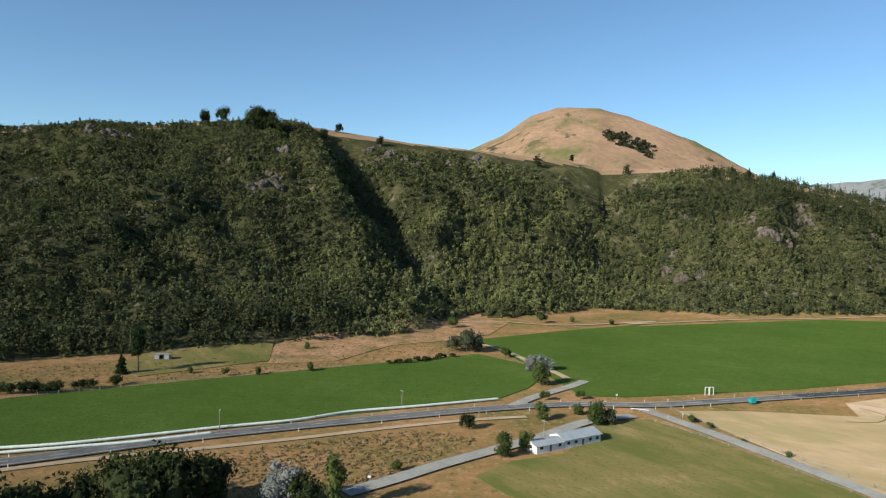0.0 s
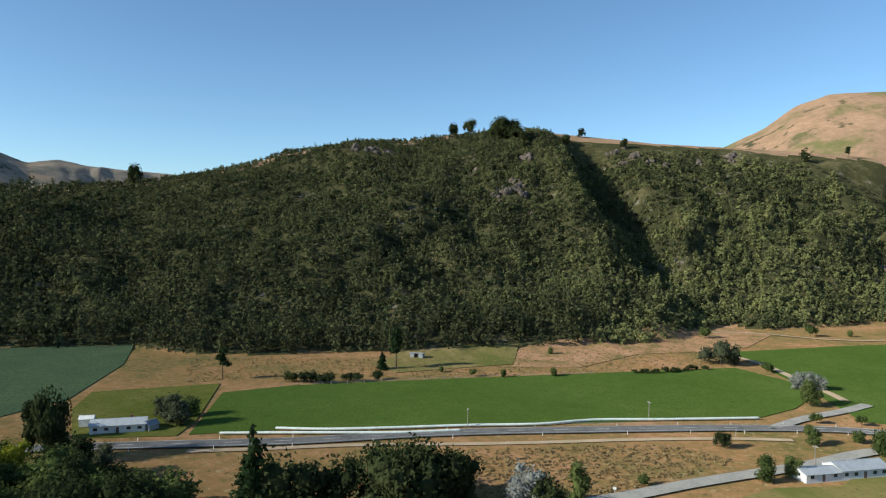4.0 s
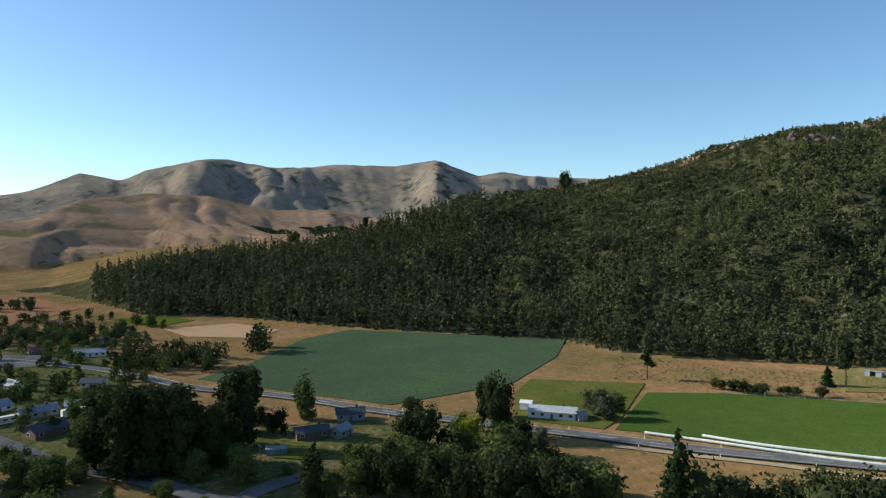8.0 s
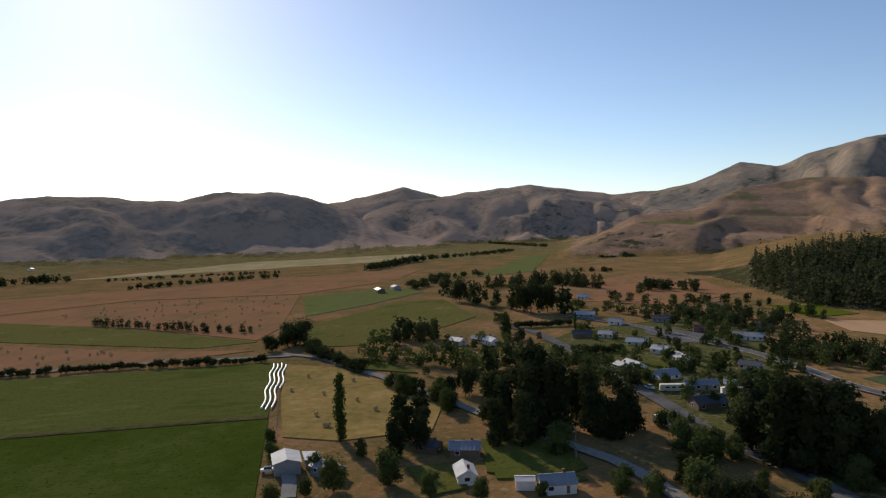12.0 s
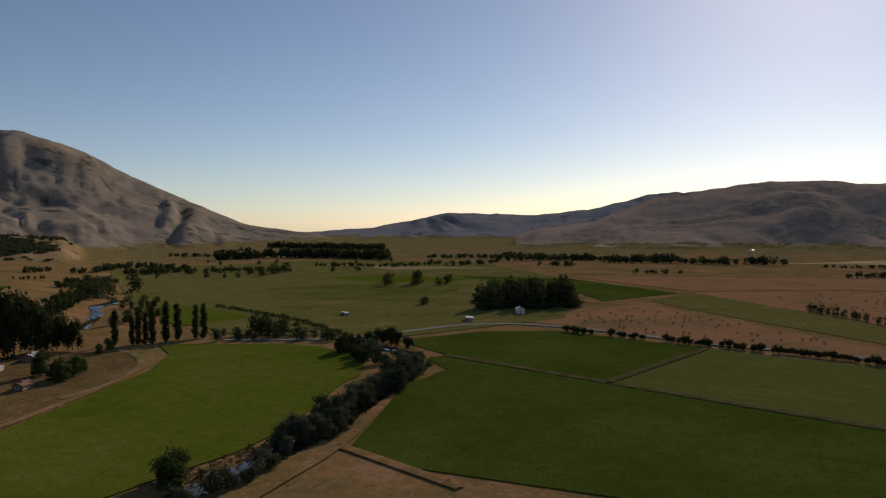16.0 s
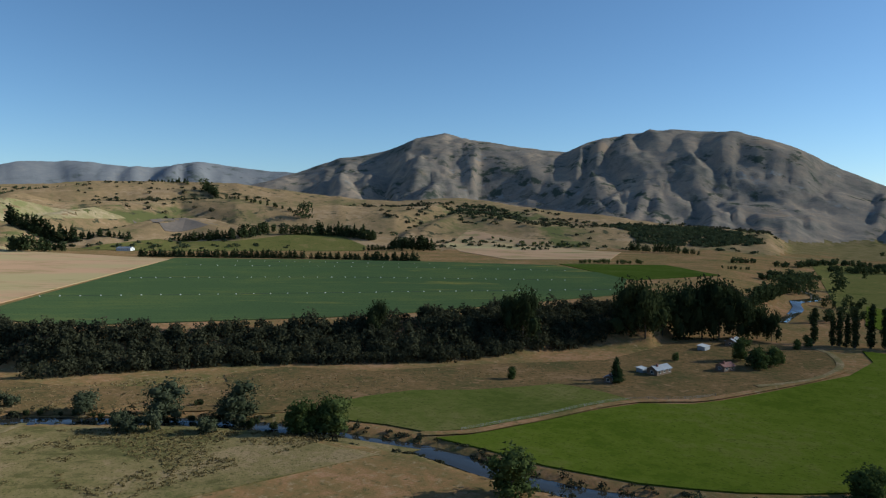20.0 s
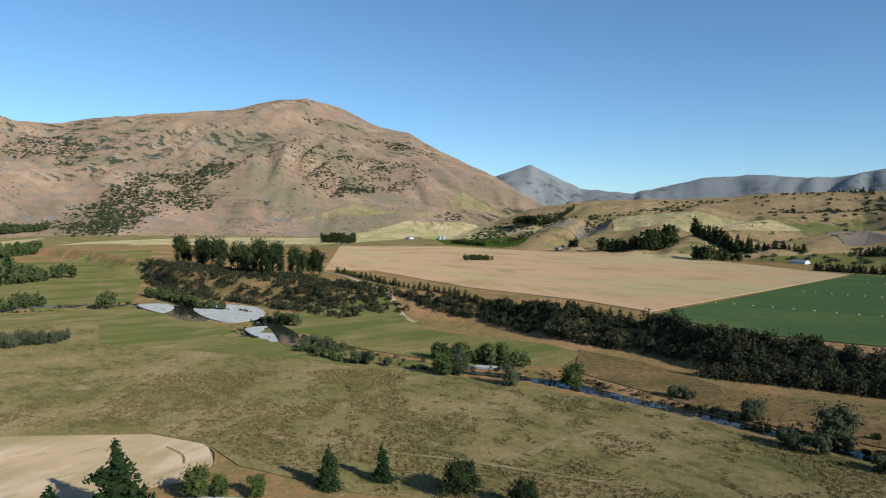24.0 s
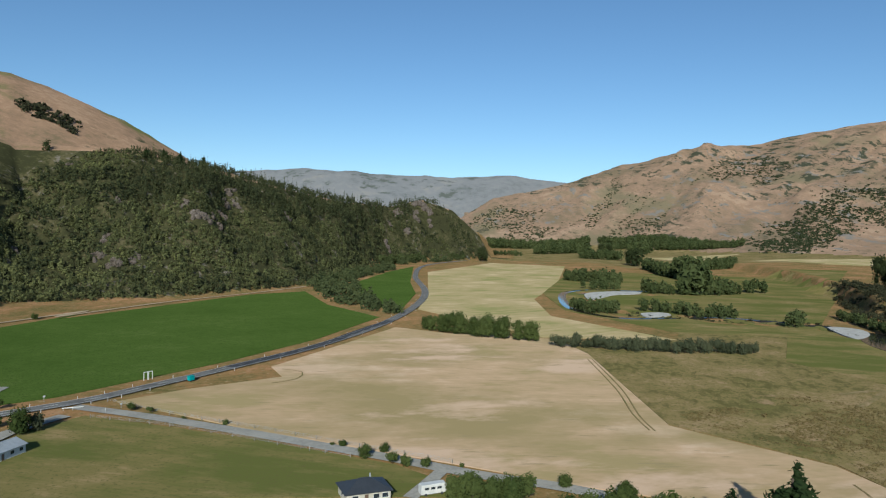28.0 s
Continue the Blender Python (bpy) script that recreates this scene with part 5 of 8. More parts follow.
def thicket(name, label, xs, ys, hs, ws, n, mat, seed, size, form="dome", tints=None, category="woodland", points=0.35):
    """Many plants in one mesh: n leaf clumps each."""
    rng = np.random.default_rng(seed)
    m = len(xs)
    zs = height(xs, ys)
    tint = rng.uniform(0, 1, m) if tints is None else tints
    d = rng.normal(0, 1, (m, n, 3))
    d /= np.linalg.norm(d, axis=2)[:, :, None]
    d[:, :, 2] = np.where(d[:, :, 2] < -0.35, -d[:, :, 2], d[:, :, 2])
    r = rng.uniform(0.7, 1.05, (m, n, 1)) * (0.8 + 0.35 * rng.uniform(0, 1, (m, 1, 1)))
    lump = 1 + 0.28 * np.sin(5 * d[:, :, :1] + rng.uniform(0, 6, (m, 1, 1))) * np.sin(4 * d[:, :, 1:2] + rng.uniform(0, 6, (m, 1, 1)))
    p = d * r * lump
    pointed = (rng.uniform(0, 1, m) < (points if form == "mixed" else 0.0))[:, None]
    up = (p[:, :, 2] + 0.4) / 1.45
    taper = np.where(pointed, np.clip(1.15 - up, 0.08, 1), 1.0)
    tall = np.where(pointed, 1.25, 1.0)
    x = xs[:, None] + p[:, :, 0] * ws[:, None] * taper
    y = ys[:, None] + p[:, :, 1] * ws[:, None] * taper
    z = zs[:, None] + np.maximum(up * hs[:, None] * tall, 0.1)
    co, fa = clumps(rng, np.stack([x, y, z], 2).reshape(-1, 3), d.reshape(-1, 3), np.repeat(ws * size, n))
    me = raw_mesh(name, co, fa, mat, np.repeat(tint, n))
    return tagged(new(name, me), label, category, kind="stuff")


# bare rock faces on the near hill: place and size
OUTCROPS = [(-160, 617.5, 12), (-154.4, 632.3, 10), (-166.3, 608.3, 8), (-158.5, 689.6, 11), (-63.6, 797.6, 13), (-43.6, 786, 10), (-76.4, 827.9, 8), (-318.2, 669.9, 13), (-336.4, 664.2, 10), (-304, 678.1, 9), (-204.5, 663.3, 8), (37.3, 857.4, 12), (3.6, 816.4, 7), (-134, 602.7, 6), (222.5, 690.5, 10), (231.3, 674.5, 13), (248.8, 670.4, 12), (268.9, 774.2, 10), (332.3, 727, 12), (361.3, 737.4, 12), (409.6, 799.9, 12), (236.4, 718.1, 7), (481.6, 783.4, 10), (966.6, 1065.4, 22), (930.3, 1041.3, 18), (899.6, 1066.2, 14), (966.9, 1039, 14), (808.9, 980.3, 12), (165.6, 732.5, 8), (-155.6, 620.5, 11), (-146.3, 623.4, 9), (-86.8, 810.2, 10), (-74, 781.4, 9), (-30, 785.1, 9), (39, 843.4, 9), (245.6, 861.8, 7), (343, 724.6, 10), (329.4, 747.9, 8), (891.2, 1021.2, 14), (980.6, 1054.4, 14), (857, 1031.6, 10), (398.1, 787.5, 10), (413.3, 788.3, 9), (343.7, 725.1, 12), (381.9, 762.1, 10), (335.1, 755.7, 8)]


def hill_wood():
    """The bush and pines that cover the near hill, thinning out towards its grassy top."""
    rng = np.random.default_rng(5)
    n = 140000
    az = rng.uniform(-48, 80, n)
    r = np.sqrt(rng.uniform(330 ** 2, 1480 ** 2, n))
    x, y = -np.sin(np.radians(az)) * r, np.cos(np.radians(az)) * r
    h, which, u, _ = height(x, y, True)
    on = ((which == 0) | (which == 1)) & (u > 0.0)
    top = np.interp(az, [-48, -25, -21, -12, -2, 8, 12, 20, 30, 80], [1.1, 1.1, 1.06, 0.72, 0.86, 0.84, 0.9, 0.97, 1.03, 1.03])
    grassy = np.exp(-((az + 13.5) / 3.2) ** 2) * np.clip((u - 0.42) * 4, 0, 1)
    open_ground = fbm(x / 42, y / 42) < np.where(az < -8, 0.22, 0.17) + 0.2 * grassy + np.where((u > 0.7) & (az < 25), 0.05, 0)
    open_ground |= (az < -39) & (fbm(x / 40, y / 40) < 0.45)
    bare = np.zeros(n, bool)
    for ox, oy, size in OUTCROPS:
        near = 1 - 0.7 * size / math.hypot(ox, oy)
        bare |= np.hypot(x - ox * near, y - oy * near) < size * 0.7
    keep = on & (u < top) & ~bare & ~(open_ground & (u > 0.12))
    keep &= (az < 47) | (rng.uniform(0, 1, n) < 0.5)
    x0, y0, u0 = x, y, u
    x, y, u, az = (q[keep][:24500] for q in (x, y, u, az))
    m = len(x)
    big, patch = fbm(x / 45 + 5, y / 45), fbm(x / 17 + 9, y / 17)
    pines = (az > 50) | ((az < -20) & (u > 0.6)) | ((az > 7) & (u < 0.10 + 0.2 * (big - 0.45)))
    hs = (4.5 + 5 * rng.uniform(0, 1, m) ** 2) * np.where(u > 0.75, 0.7, 1)
    hs = np.where(pines, hs * 1.6 + 2, hs)
    ws = (1.7 + 1.35 * rng.uniform(0, 1, m)) * np.where(u > 0.8, 0.8, 1)
    hs, ws = hs * np.where(az > 47, 1.3, 1), ws * np.where(az > 47, 1.45, 1)
    tint = np.clip(0.75 * rng.uniform(0, 1, m) ** 1.3 + 1.6 * (big - 0.40) + 1.2 * (patch - 0.44), 0, 1)
    # grazing light painted by bearing: left flank darkened, sunlit middle brightened
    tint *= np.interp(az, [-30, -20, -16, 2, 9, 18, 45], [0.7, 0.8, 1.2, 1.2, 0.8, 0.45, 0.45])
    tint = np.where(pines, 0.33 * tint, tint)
    hs = hs * np.where(pines, rng.uniform(0.65, 1.3, m), 1)
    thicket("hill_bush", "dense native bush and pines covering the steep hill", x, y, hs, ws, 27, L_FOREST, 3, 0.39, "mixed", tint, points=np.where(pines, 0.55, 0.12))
    low = on & (u0 < top + 0.02) & ~keep
    q = rng.permutation(np.nonzero(low)[0])[:2600]
    thicket("hill_scrub", "low scrub and bracken in the hillside clearings", x0[q], y0[q], rng.uniform(0.8, 2.6, len(q)), rng.uniform(0.9, 2.2, len(q)), 26, L_SCRUB, 4, 0.35)


hill_wood()


def scatter(pts, n, seed):
    """Random places inside a ring of corners."""
    rng = np.random.default_rng(seed)
    P = np.array(pts)
    lo, hi = P.min(0), P.max(0)
    out = np.empty((0, 2))
    while len(out) < n:
        q = rng.uniform(lo, hi, (4 * n, 2))
        inside = np.zeros(len(q), bool)
        for (x1, y1), (x2, y2) in zip(P, np.roll(P, -1, 0)):
            cross = ((y1 > q[:, 1]) != (y2 > q[:, 1])) & (q[:, 0] < (x2 - x1) * (q[:, 1] - y1) / (y2 - y1 + 1e-12) + x1)
            inside ^= cross
        out = np.concatenate([out, q[inside]])
    return out[:n]


def scrub(name, label, pts, n, h, w, seed, leaf=L_SCRUB, clump=44, size=0.34, form="dome", category="scrub"):
    q = scatter(pts, n, seed)
    rng = np.random.default_rng(seed)
    vary = rng.uniform(0.5, 1.1, n) + 0.6 * (rng.uniform(0, 1, n) > 0.9)
    thicket(name, label, q[:, 0], q[:, 1], h * vary, w * (0.45 + 0.6 * vary), clump, leaf, seed, size, form, category=category)



def gully_scrub(hill, label, n, low, span, h, w, seed, leaf=L_SCRUB):
    """Bushes that keep to the gullies of one hill, between two shares of its height."""
    rng = np.random.default_rng(seed)
    rows = HILLS[hill][0]
    mid = rows[len(rows) // 2][0]
    off = [(a - mid + 180) % 360 - 180 for a, *_ in rows]
    az = np.radians(mid + rng.uniform(min(off), max(off), n * 30))
    r = np.sqrt(rng.uniform(min(q[2] for q in rows) ** 2, max(q[3] for q in rows) ** 2, n * 30))
    x, y = -np.sin(az) * r, np.cos(az) * r
    _, which, u, dip = height(x, y, True)
    gate = fbm(x / 240 + seed, y / 240)
    i = np.nonzero((which == hill) & (u > span[0]) & (u < span[1]) & (dip < low + 0.9 * (gate - 0.47)))[0][:n]
    vary = rng.uniform(0.5, 1.3, len(i))
    thicket("hill_scrub", label, x[i], y[i], h * vary, w * (0.5 + 0.6 * vary), 14, leaf, seed, 0.5, category="scrub")


gully_scrub(3, "dark scrub in the gullies of the brown hills", 800, -0.34, (0.03, 0.7), 3.5, 4.5, 131, L_GORSE)
gully_scrub(11, "dark scrub in the gullies of the downs", 900, -0.25, (0.05, 0.9), 3.5, 4.5, 132, L_GORSE)
gully_scrub(12, "dark scrub in the gullies of the brown mountain", 2200, -0.26, (0.05, 0.8), 3, 4.2, 133, L_GORSE)
gully_scrub(2, "low dark scrub on the round hill", 160, -0.2, (0.1, 0.9), 2, 2.4, 135, L_GORSE)

# ---- trees and shrubs by the highway ----
plants("conifer", [(160.0, 53.8, 21.2), (159.7, 67.0, 11.4)], 1.5)
plants("broadleaf", [(177.6, 40.3, 9.3), (178.5, 34.4, 5.9), (177.4, 25.3, 5.9), (159.3, 93.5, 5.4)], 1.15)
plants("conifer", [(181.7, 7.3, 12.2), (184.6, -6.5, 10.9), (-91.3, 132, 25.5), (-141.3, 310.5, 10.1), (-172, 83.5, 12.8), (93.7, -296.6, 11), (91.7, -289.8, 12)])
plants("dark_tree", [(-88.3, 135.9, 19.5), (-78.5, 146.8, 15.9), (-67.2, 149.7, 19.8), (-58.8, 155.1, 19), (-55.5, 163.2, 15.6), (-170.3, 117, 19), (-125.4, 113.4, 16.8), (-113.8, 121.1, 15.7), (-31.6, 167.9, 10.2), (10.2, 241.4, 6.2), (172.3, -25.4, 11.3), (163.5, -39.6, 8.5)], 0.9)
plants("broadleaf", [(-150.9, 104.6, 12.5), (-143.7, 109.2, 13), (-138, 119.2, 15.6), (-173.7, 109.7, 8.4), (20.7, 213.1, 7.9), (28.5, 220, 6.8), (38.7, 255.8, 7.1), (57.5, 250.7, 10), (46.5, 314, 11.9), (-179.5, 139.7, 9.7), (-55.1, 167, 13.5), (-73.5, 161.8, 14)])
plants("dark_tree", [(-83.7, 165.6, 10.3), (-72.6, 166.5, 14.1), (-59.4, 165.7, 15.5), (-65.3, 165.3, 14.1), (-54.9, 167.8, 13), (-94.4, 163.1, 7.4)], 0.62, "roadside trees")
plants("dark_tree", [(-173.4, 150.6, 23.1)], 0.5)
plants("golden_tree", [(-171.4, 137.5, 11.4)])
plants("silver_tree", [(-37, 168.7, 12), (-39.1, 166.5, 9.8)], 1.15)
plants("silver_tree", [(45.5, 345.1, 8.2), (50, 346, 8.8), (54.4, 346.8, 7.4)], 1.2)
plants("tall_tree", [(-24.5, 168.1, 14.7), (-233.4, 110.3, 18.4), (-421.6, -65.5, 16.7)])
plants("pine", [(-198.2, 262.1, 14.4), (-136.8, 316.8, 19.7), (-717.5, 420.1, 21.3), (163.8, 905.8, 14.5)])
plants("willow", [(-167.3, 196, 11.4), (-177.9, 201.2, 8), (-151.8, 148.7, 9.3), (235.3, -141.5, 8.9), (206.7, -152.7, 15.7), (183.8, -164.8, 16), (291.1, -64.5, 10), (315.4, -45.3, 12.6)], 1.25)
plants("broadleaf", [(-170.2, 207.1, 8), (156.8, -167.8, 12.5), (149.4, -174.1, 13.3), (75.6, -156.4, 13.7), (-1.1, -204.5, 9.3), (-0.3, -200.6, 10.5), (291.7, -91.6, 12.6), (313.5, -38.5, 12.2), (127.9, 163.4, 4.7), (135.6, 163.6, 3.4), (154.6, 109.9, 4.4)], 1.3)
plants("shrub", [(44.1, 285.8, 4.1), (59.4, 289.3, 3.8), (53.3, 264.8, 4.8), (-11, 197.2, 3.5), (9, 485.6, 7.8), (76, 525, 7.8), (101.2, 535.5, 5), (129.9, 526, 4.9), (36.1, 378.8, 5.1), (-96.3, 313.5, 3.7), (-82.3, 316.8, 4.2), (-60.4, 328.5, 4.6), (-112.8, 316.1, 3.4), (-73.6, 386.6, 4.5)], 0.9)
plants("dark_shrub", [(-166.8, 269.3, 5.2), (-161.2, 269.5, 5.2), (-158.1, 271.4, 5.2), (-154.1, 272.3, 4.7), (-151, 275, 5), (-144.7, 280.8, 4.3), (-141.3, 281.5, 4.6), (-134.2, 290, 4.5)], 1.1)
plants("grey_bush", [(7.6, 393.5, 9.5), (15.4, 391.8, 13.8), (20.1, 393, 11.6), (62.8, 252.5, 6.9)], 0.8)
plants("shrub", [(95, 258.7, 3.1), (98.9, 251.6, 2.3), (104.5, 235.8, 1.4), (112.2, 220.6, 2.3), (128.9, 176.2, 2.6), (127.2, 178.9, 1.4), (130.8, 153.8, 3.8), (132.7, 149.7, 3.9), (135.8, 145.3, 3.2), (126.8, 118.2, 8.2), (132, 115.2, 6.6), (139.4, 112.2, 6.6), (144.6, 139, 1.6), (159.4, 94, 4.1), (160.9, 83.3, 5.8)], 0.95)
belt("dark_shrub", [(-25.6, 352.5), (-11.6, 359.1), (5.9, 375.8)], 4, 2.6, 1.2, group="scrub strip")
plants("dark_tree", [(-142.5, 102.4, 14.8), (-136.4, 105.4, 14.2), (-130.6, 109.4, 15.3), (-125.5, 116.9, 12.6), (-120.2, 121.4, 14.7), (-116.1, 127.2, 12.5), (-151.1, 95.3, 14), (-143.5, 129.4, 12.6), (-135.5, 139.1, 8.8), (-154.4, 114.7, 10.8), (-201.7, 64.3, 13.2), (-201.4, 69.6, 10.5), (-173.8, 22.2, 10.6), (-172.5, 30.4, 9.3), (-167.1, 39.3, 9.2)], 0.85, "roadside trees")
plants("broadleaf", [(-142.3, 114.6, 11.1), (-130, 125, 11.8), (-124.8, 134.5, 10.5), (-168.2, 97.7, 10.5), (-158.6, 89, 10.5), (-109.5, 128.2, 14.6), (-184.9, 68.9, 11.3), (-208.5, 24, 11.2), (-217.9, 18.5, 10.6), (-217.8, 32, 5.6), (-185.3, 47.8, 5.8), (-194.5, 58.5, 9.4)], 1.1, "roadside trees")
plants("broadleaf", [(124.4, 121.6, 8), (127.1, 118, 8.7), (128.9, 112.7, 8.5), (131.9, 109.2, 9.6), (137.5, 96.7, 7.4), (139, 91.3, 8.9), (142.6, 87.2, 10.1), (144, 81.8, 9.2), (146.6, 77, 9.8), (150.3, 72.8, 9.8), (150.5, 68.4, 9.1)], 1.0, "gravel road trees")
plants("dark_tree", [(-565.7, 598.4, 25)], 0.62, "hilltop trees")
# hilltop trees
plants("dark_tree", [(-271.2, 789.3, 17), (-256, 809.7, 19), (-205.8, 747.9, 24), (-197.5, 742, 25), (-189.2, 742, 22), (-180.8, 737.1, 20), (-173.4, 734.8, 14), (-142.1, 815.2, 13)], 0.85, "hilltop trees")
plants("dark_tree", [(-129.1, 848.4, 12), (-77.4, 825.4, 12), (-1019.3, 551.8, 22.2), (-916.3, 418.8, 23.9), (-712.5, 446.9, 10.7)], 0.75, "hilltop trees")
plants("far_tree", [(115.8, 873.1, 18), (232.2, 898.1, 14), (-144.7, 820.4, 7.7)], 0.9, "hilltop trees")
for x, y, h in [(330.8, 859, 13.7), (354.1, 856.4, 15), (352.9, 861.7, 15.7), (373.4, 859.9, 16.7), (403.6, 861.2, 17.9)]:
    plant("conifer", x, y, max(h, 9), 1.1)
# dark gorse gully on the round hill
scrub("gorse", "dark gorse patch in a fold of the round hill", [(319.2, 1466.3), (372.2, 1489.8), (435.1, 1455.8), (413.2, 1398.2), (355.8, 1419.7)], 90, 6, 6, 11, clump=24, size=0.45)

# ---- trees in and round the village ----
plants("dark_tree", [(-222.3, 94.7, 10.2), (-394, 158.2, 15), (-226.4, 29.4, 5.5)], 0.75, "village trees")
plants("dark_oval", [(-230.4, 87.8, 23.3), (-237.1, 82.1, 19.4), (-183.6, 123.8, 16.3), (-219.1, 47.4, 23.8), (-208.3, 59.4, 26.2), (-236.5, -39.8, 19.4), (-226.1, -27.2, 25.3), (-228.9, -20.7, 26.2), (-235.5, -8.7, 23.2), (-231.4, 1.5, 19.8), (-215.8, 79.8, 26.6)], 1.0, "village trees")
plants("broadleaf", [(-183.4, -84.4, 6.2), (-171.3, -74.1, 10.6), (-204.4, -109.6, 6.4), (-191.7, -102.6, 6), (-198.5, -76.3, 6), (-177.7, -60.4, 10.8), (-171.9, -47.8, 7.4), (-166.4, -80, 5.9), (-158, -85.4, 7.2), (-172.3, -34.5, 6.5), (-176.9, -19.3, 4.3), (-180.1, 0.3, 6.5), (-177.9, 8.4, 7.1), (-190, 35.3, 5.8), (-219.5, 23.7, 8.5), (-215.8, 32.6, 6.6), (-232, -6.4, 10.8), (-235.9, 18.6, 8.3), (-295.6, -3.1, 11.8), (-303.1, -27, 14.7), (-340.5, -14, 8.2), (-332.8, 31.6, 9.8), (-334.3, 46.2, 11.5)], 1.0, "village trees")
plants("dark_tree", [(-278.8, -59.4, 14), (-322.7, -60.3, 13.3), (-336.5, -51.7, 13.8), (-394.7, -128, 13.4), (-404.8, -124, 12.7), (-395.6, -112.5, 14.4), (-406.3, -106.7, 13.6)], 0.75, "village trees")
plants("dark_oval", [(-206.5, -59.7, 14.4), (-200.1, -66, 14.7), (-221.8, 38.3, 23.4), (-207.9, 43.1, 26.8), (-204.6, 49.4, 26.9), (-201.6, 56.8, 24), (-202.9, 65.2, 19.5), (-240.2, 4.6, 15.2), (-251.2, -14.6, 18.2), (-216.8, -28.6, 17.9), (-215.5, -37.3, 16.1)], 1.0, "village trees")
plants("poplar", [(-212.3, -88.7, 23.1), (-455.5, -26.1, 12)], 1.15)
plants("dark_tree", [(-673.6, -165, 23.8), (-622.6, -139, 24.4), (-596, -120, 23.6), (-621.3, -114.9, 12.1), (-585.8, -99, 14.9), (-560.6, -80, 22.6), (-543.7, -64.8, 27.4), (-546.7, -52.1, 26.5), (-530.7, -37.7, 23.2)], 0.8, "village grove")
belt("far_conifer", [(-762.4, -107.9), (-801.7, -69.8), (-747.6, -28.5)], 9, 17, 1.5, 8, "village grove")
belt("far_conifer", [(-752.9, -125.9), (-835.6, -71.7), (-779.4, -18.1)], 9, 15, 1.5, 10, "village grove")
belt("far_tree", [(-498.6, 16.8), (-531.9, 42.4), (-475.4, 63.8), (-474.9, 94.8)], 11, 9, 1.0, 6, "village trees")
belt("dark_shrub", [(-463.4, -64), (-475.3, -32.4)], 4, 4.5, 1.2, 0.6, "garden hedge")
belt("far_tree", [(-526.9, 73.4), (-513.1, 89.6), (-474.9, 105.9)], 8, 10, 1.1, 8, "village trees")
belt("far_tree", [(-377.5, 73.6), (-365.1, 93.6), (-353.6, 109.4)], 8, 9, 1.1, 8, "village trees")
belt("far_tree", [(-708.4, 26.6), (-719.3, 43.1), (-695.6, 67.2)], 10, 13, 0.9, 6, "paddock trees")
belt("dark_shrub", [(-381, -178), (-348.7, -151.6), (-315.8, -120)], 6, 6, 1.3, 3, "lane trees")
plants("dark_tree", [(-366.6, -194.3, 9.8), (-380, -190.3, 11.8), (-390, -187.7, 17.2), (-375.8, -172, 5.9), (-397.9, -136.1, 6.1)], 1.1, "lane trees")
belt("broadleaf", [(-284.1, -95.3), (-275.5, -85.1), (-276.9, -73.3), (-252, -63.9)], 9, 8, 1.1, 4, "lane trees")
rng_v = random.Random(8)
for ring, n, h, seed in (([(-250.2, -45.3), (-334.4, -23.4), (-308.2, 12), (-234.9, 8.6), (-221.2, -14.7)], 12, 11, 91), ([(-216.9, 53.4), (-267, 61.5), (-268.5, 105.1), (-217.3, 84.7)], 9, 9, 92),
        ([(-525.2, 15.4), (-526.9, 73.4), (-452.2, 106.9), (-431.1, 96), (-491.6, 40)], 40, 8, 93), ([(-362.9, 70.7), (-411.6, 86), (-367.8, 121), (-335.7, 110.4)], 40, 9, 94),
        ([(-320.9, -76.4), (-365.5, -56), (-355, -9), (-295.6, -3.1), (-280.9, -43.4)], 40, 9, 95), ([(-342.7, -130), (-416.1, -112.8), (-382, -58.4), (-322.7, -60.3), (-306.6, -94.4)], 26, 6, 96), ([(-639.5, -65.4), (-687, 25.7), (-525.4, 23.3), (-523.6, -37.2)], 26, 9, 97)):
    spots = scatter(ring, n, seed).tolist()
    plants("far_tree", [(x, y, h * rng_v.uniform(0.5, 1.15)) for x, y in spots[:n // 3]], 1.2, "village")
    plants("far_broadleaf", [(x, y, h * rng_v.uniform(0.5, 1.1)) for x, y in spots[n // 3:2 * n // 3]], 1.1, "village")
spots = [(x, y, rng_v.uniform(3.5, 9)) for x, y in scatter([(-417.2, -98.7), (-469.1, 3), (-429.8, 80.9), (-306.5, 84.7), (-273, 31.7), (-269.1, 1.2), (-323.8, -49.8)], 70, 21).tolist()]
plants("far_broadleaf", spots[:44], 1.0, "village gardens")
plants("far_tree", spots[44:], 1.0, "village gardens")

for ring, n, h, seed in (([(-615.2, 44.3), (-601.6, 136.3), (-459.9, 134.7), (-406.1, 74.6), (-441.8, 31.3)], 60, 9, 98), ([(-347.2, 28.3), (-337.3, 57.1), (-240.8, 52), (-219.8, 22.6)], 22, 7, 99), ([(-384.7, -27.7), (-427.8, 50.2), (-349.3, 68), (-271.6, 21.6), (-294.1, -14.6)], 30, 6, 100), ([(-302.4, 52.5), (-296.7, 81.9), (-207.2, 65.3), (-223.6, 49.5)], 16, 12, 101)):
    spots = [(x, y, h * rng_v.uniform(0.55, 1.15)) for x, y in scatter(ring, n, seed).tolist()]
    plants("far_broadleaf", spots[:2 * n // 3], 1.0, "village")
    plants("far_tree", spots[2 * n // 3:], 0.9, "village")
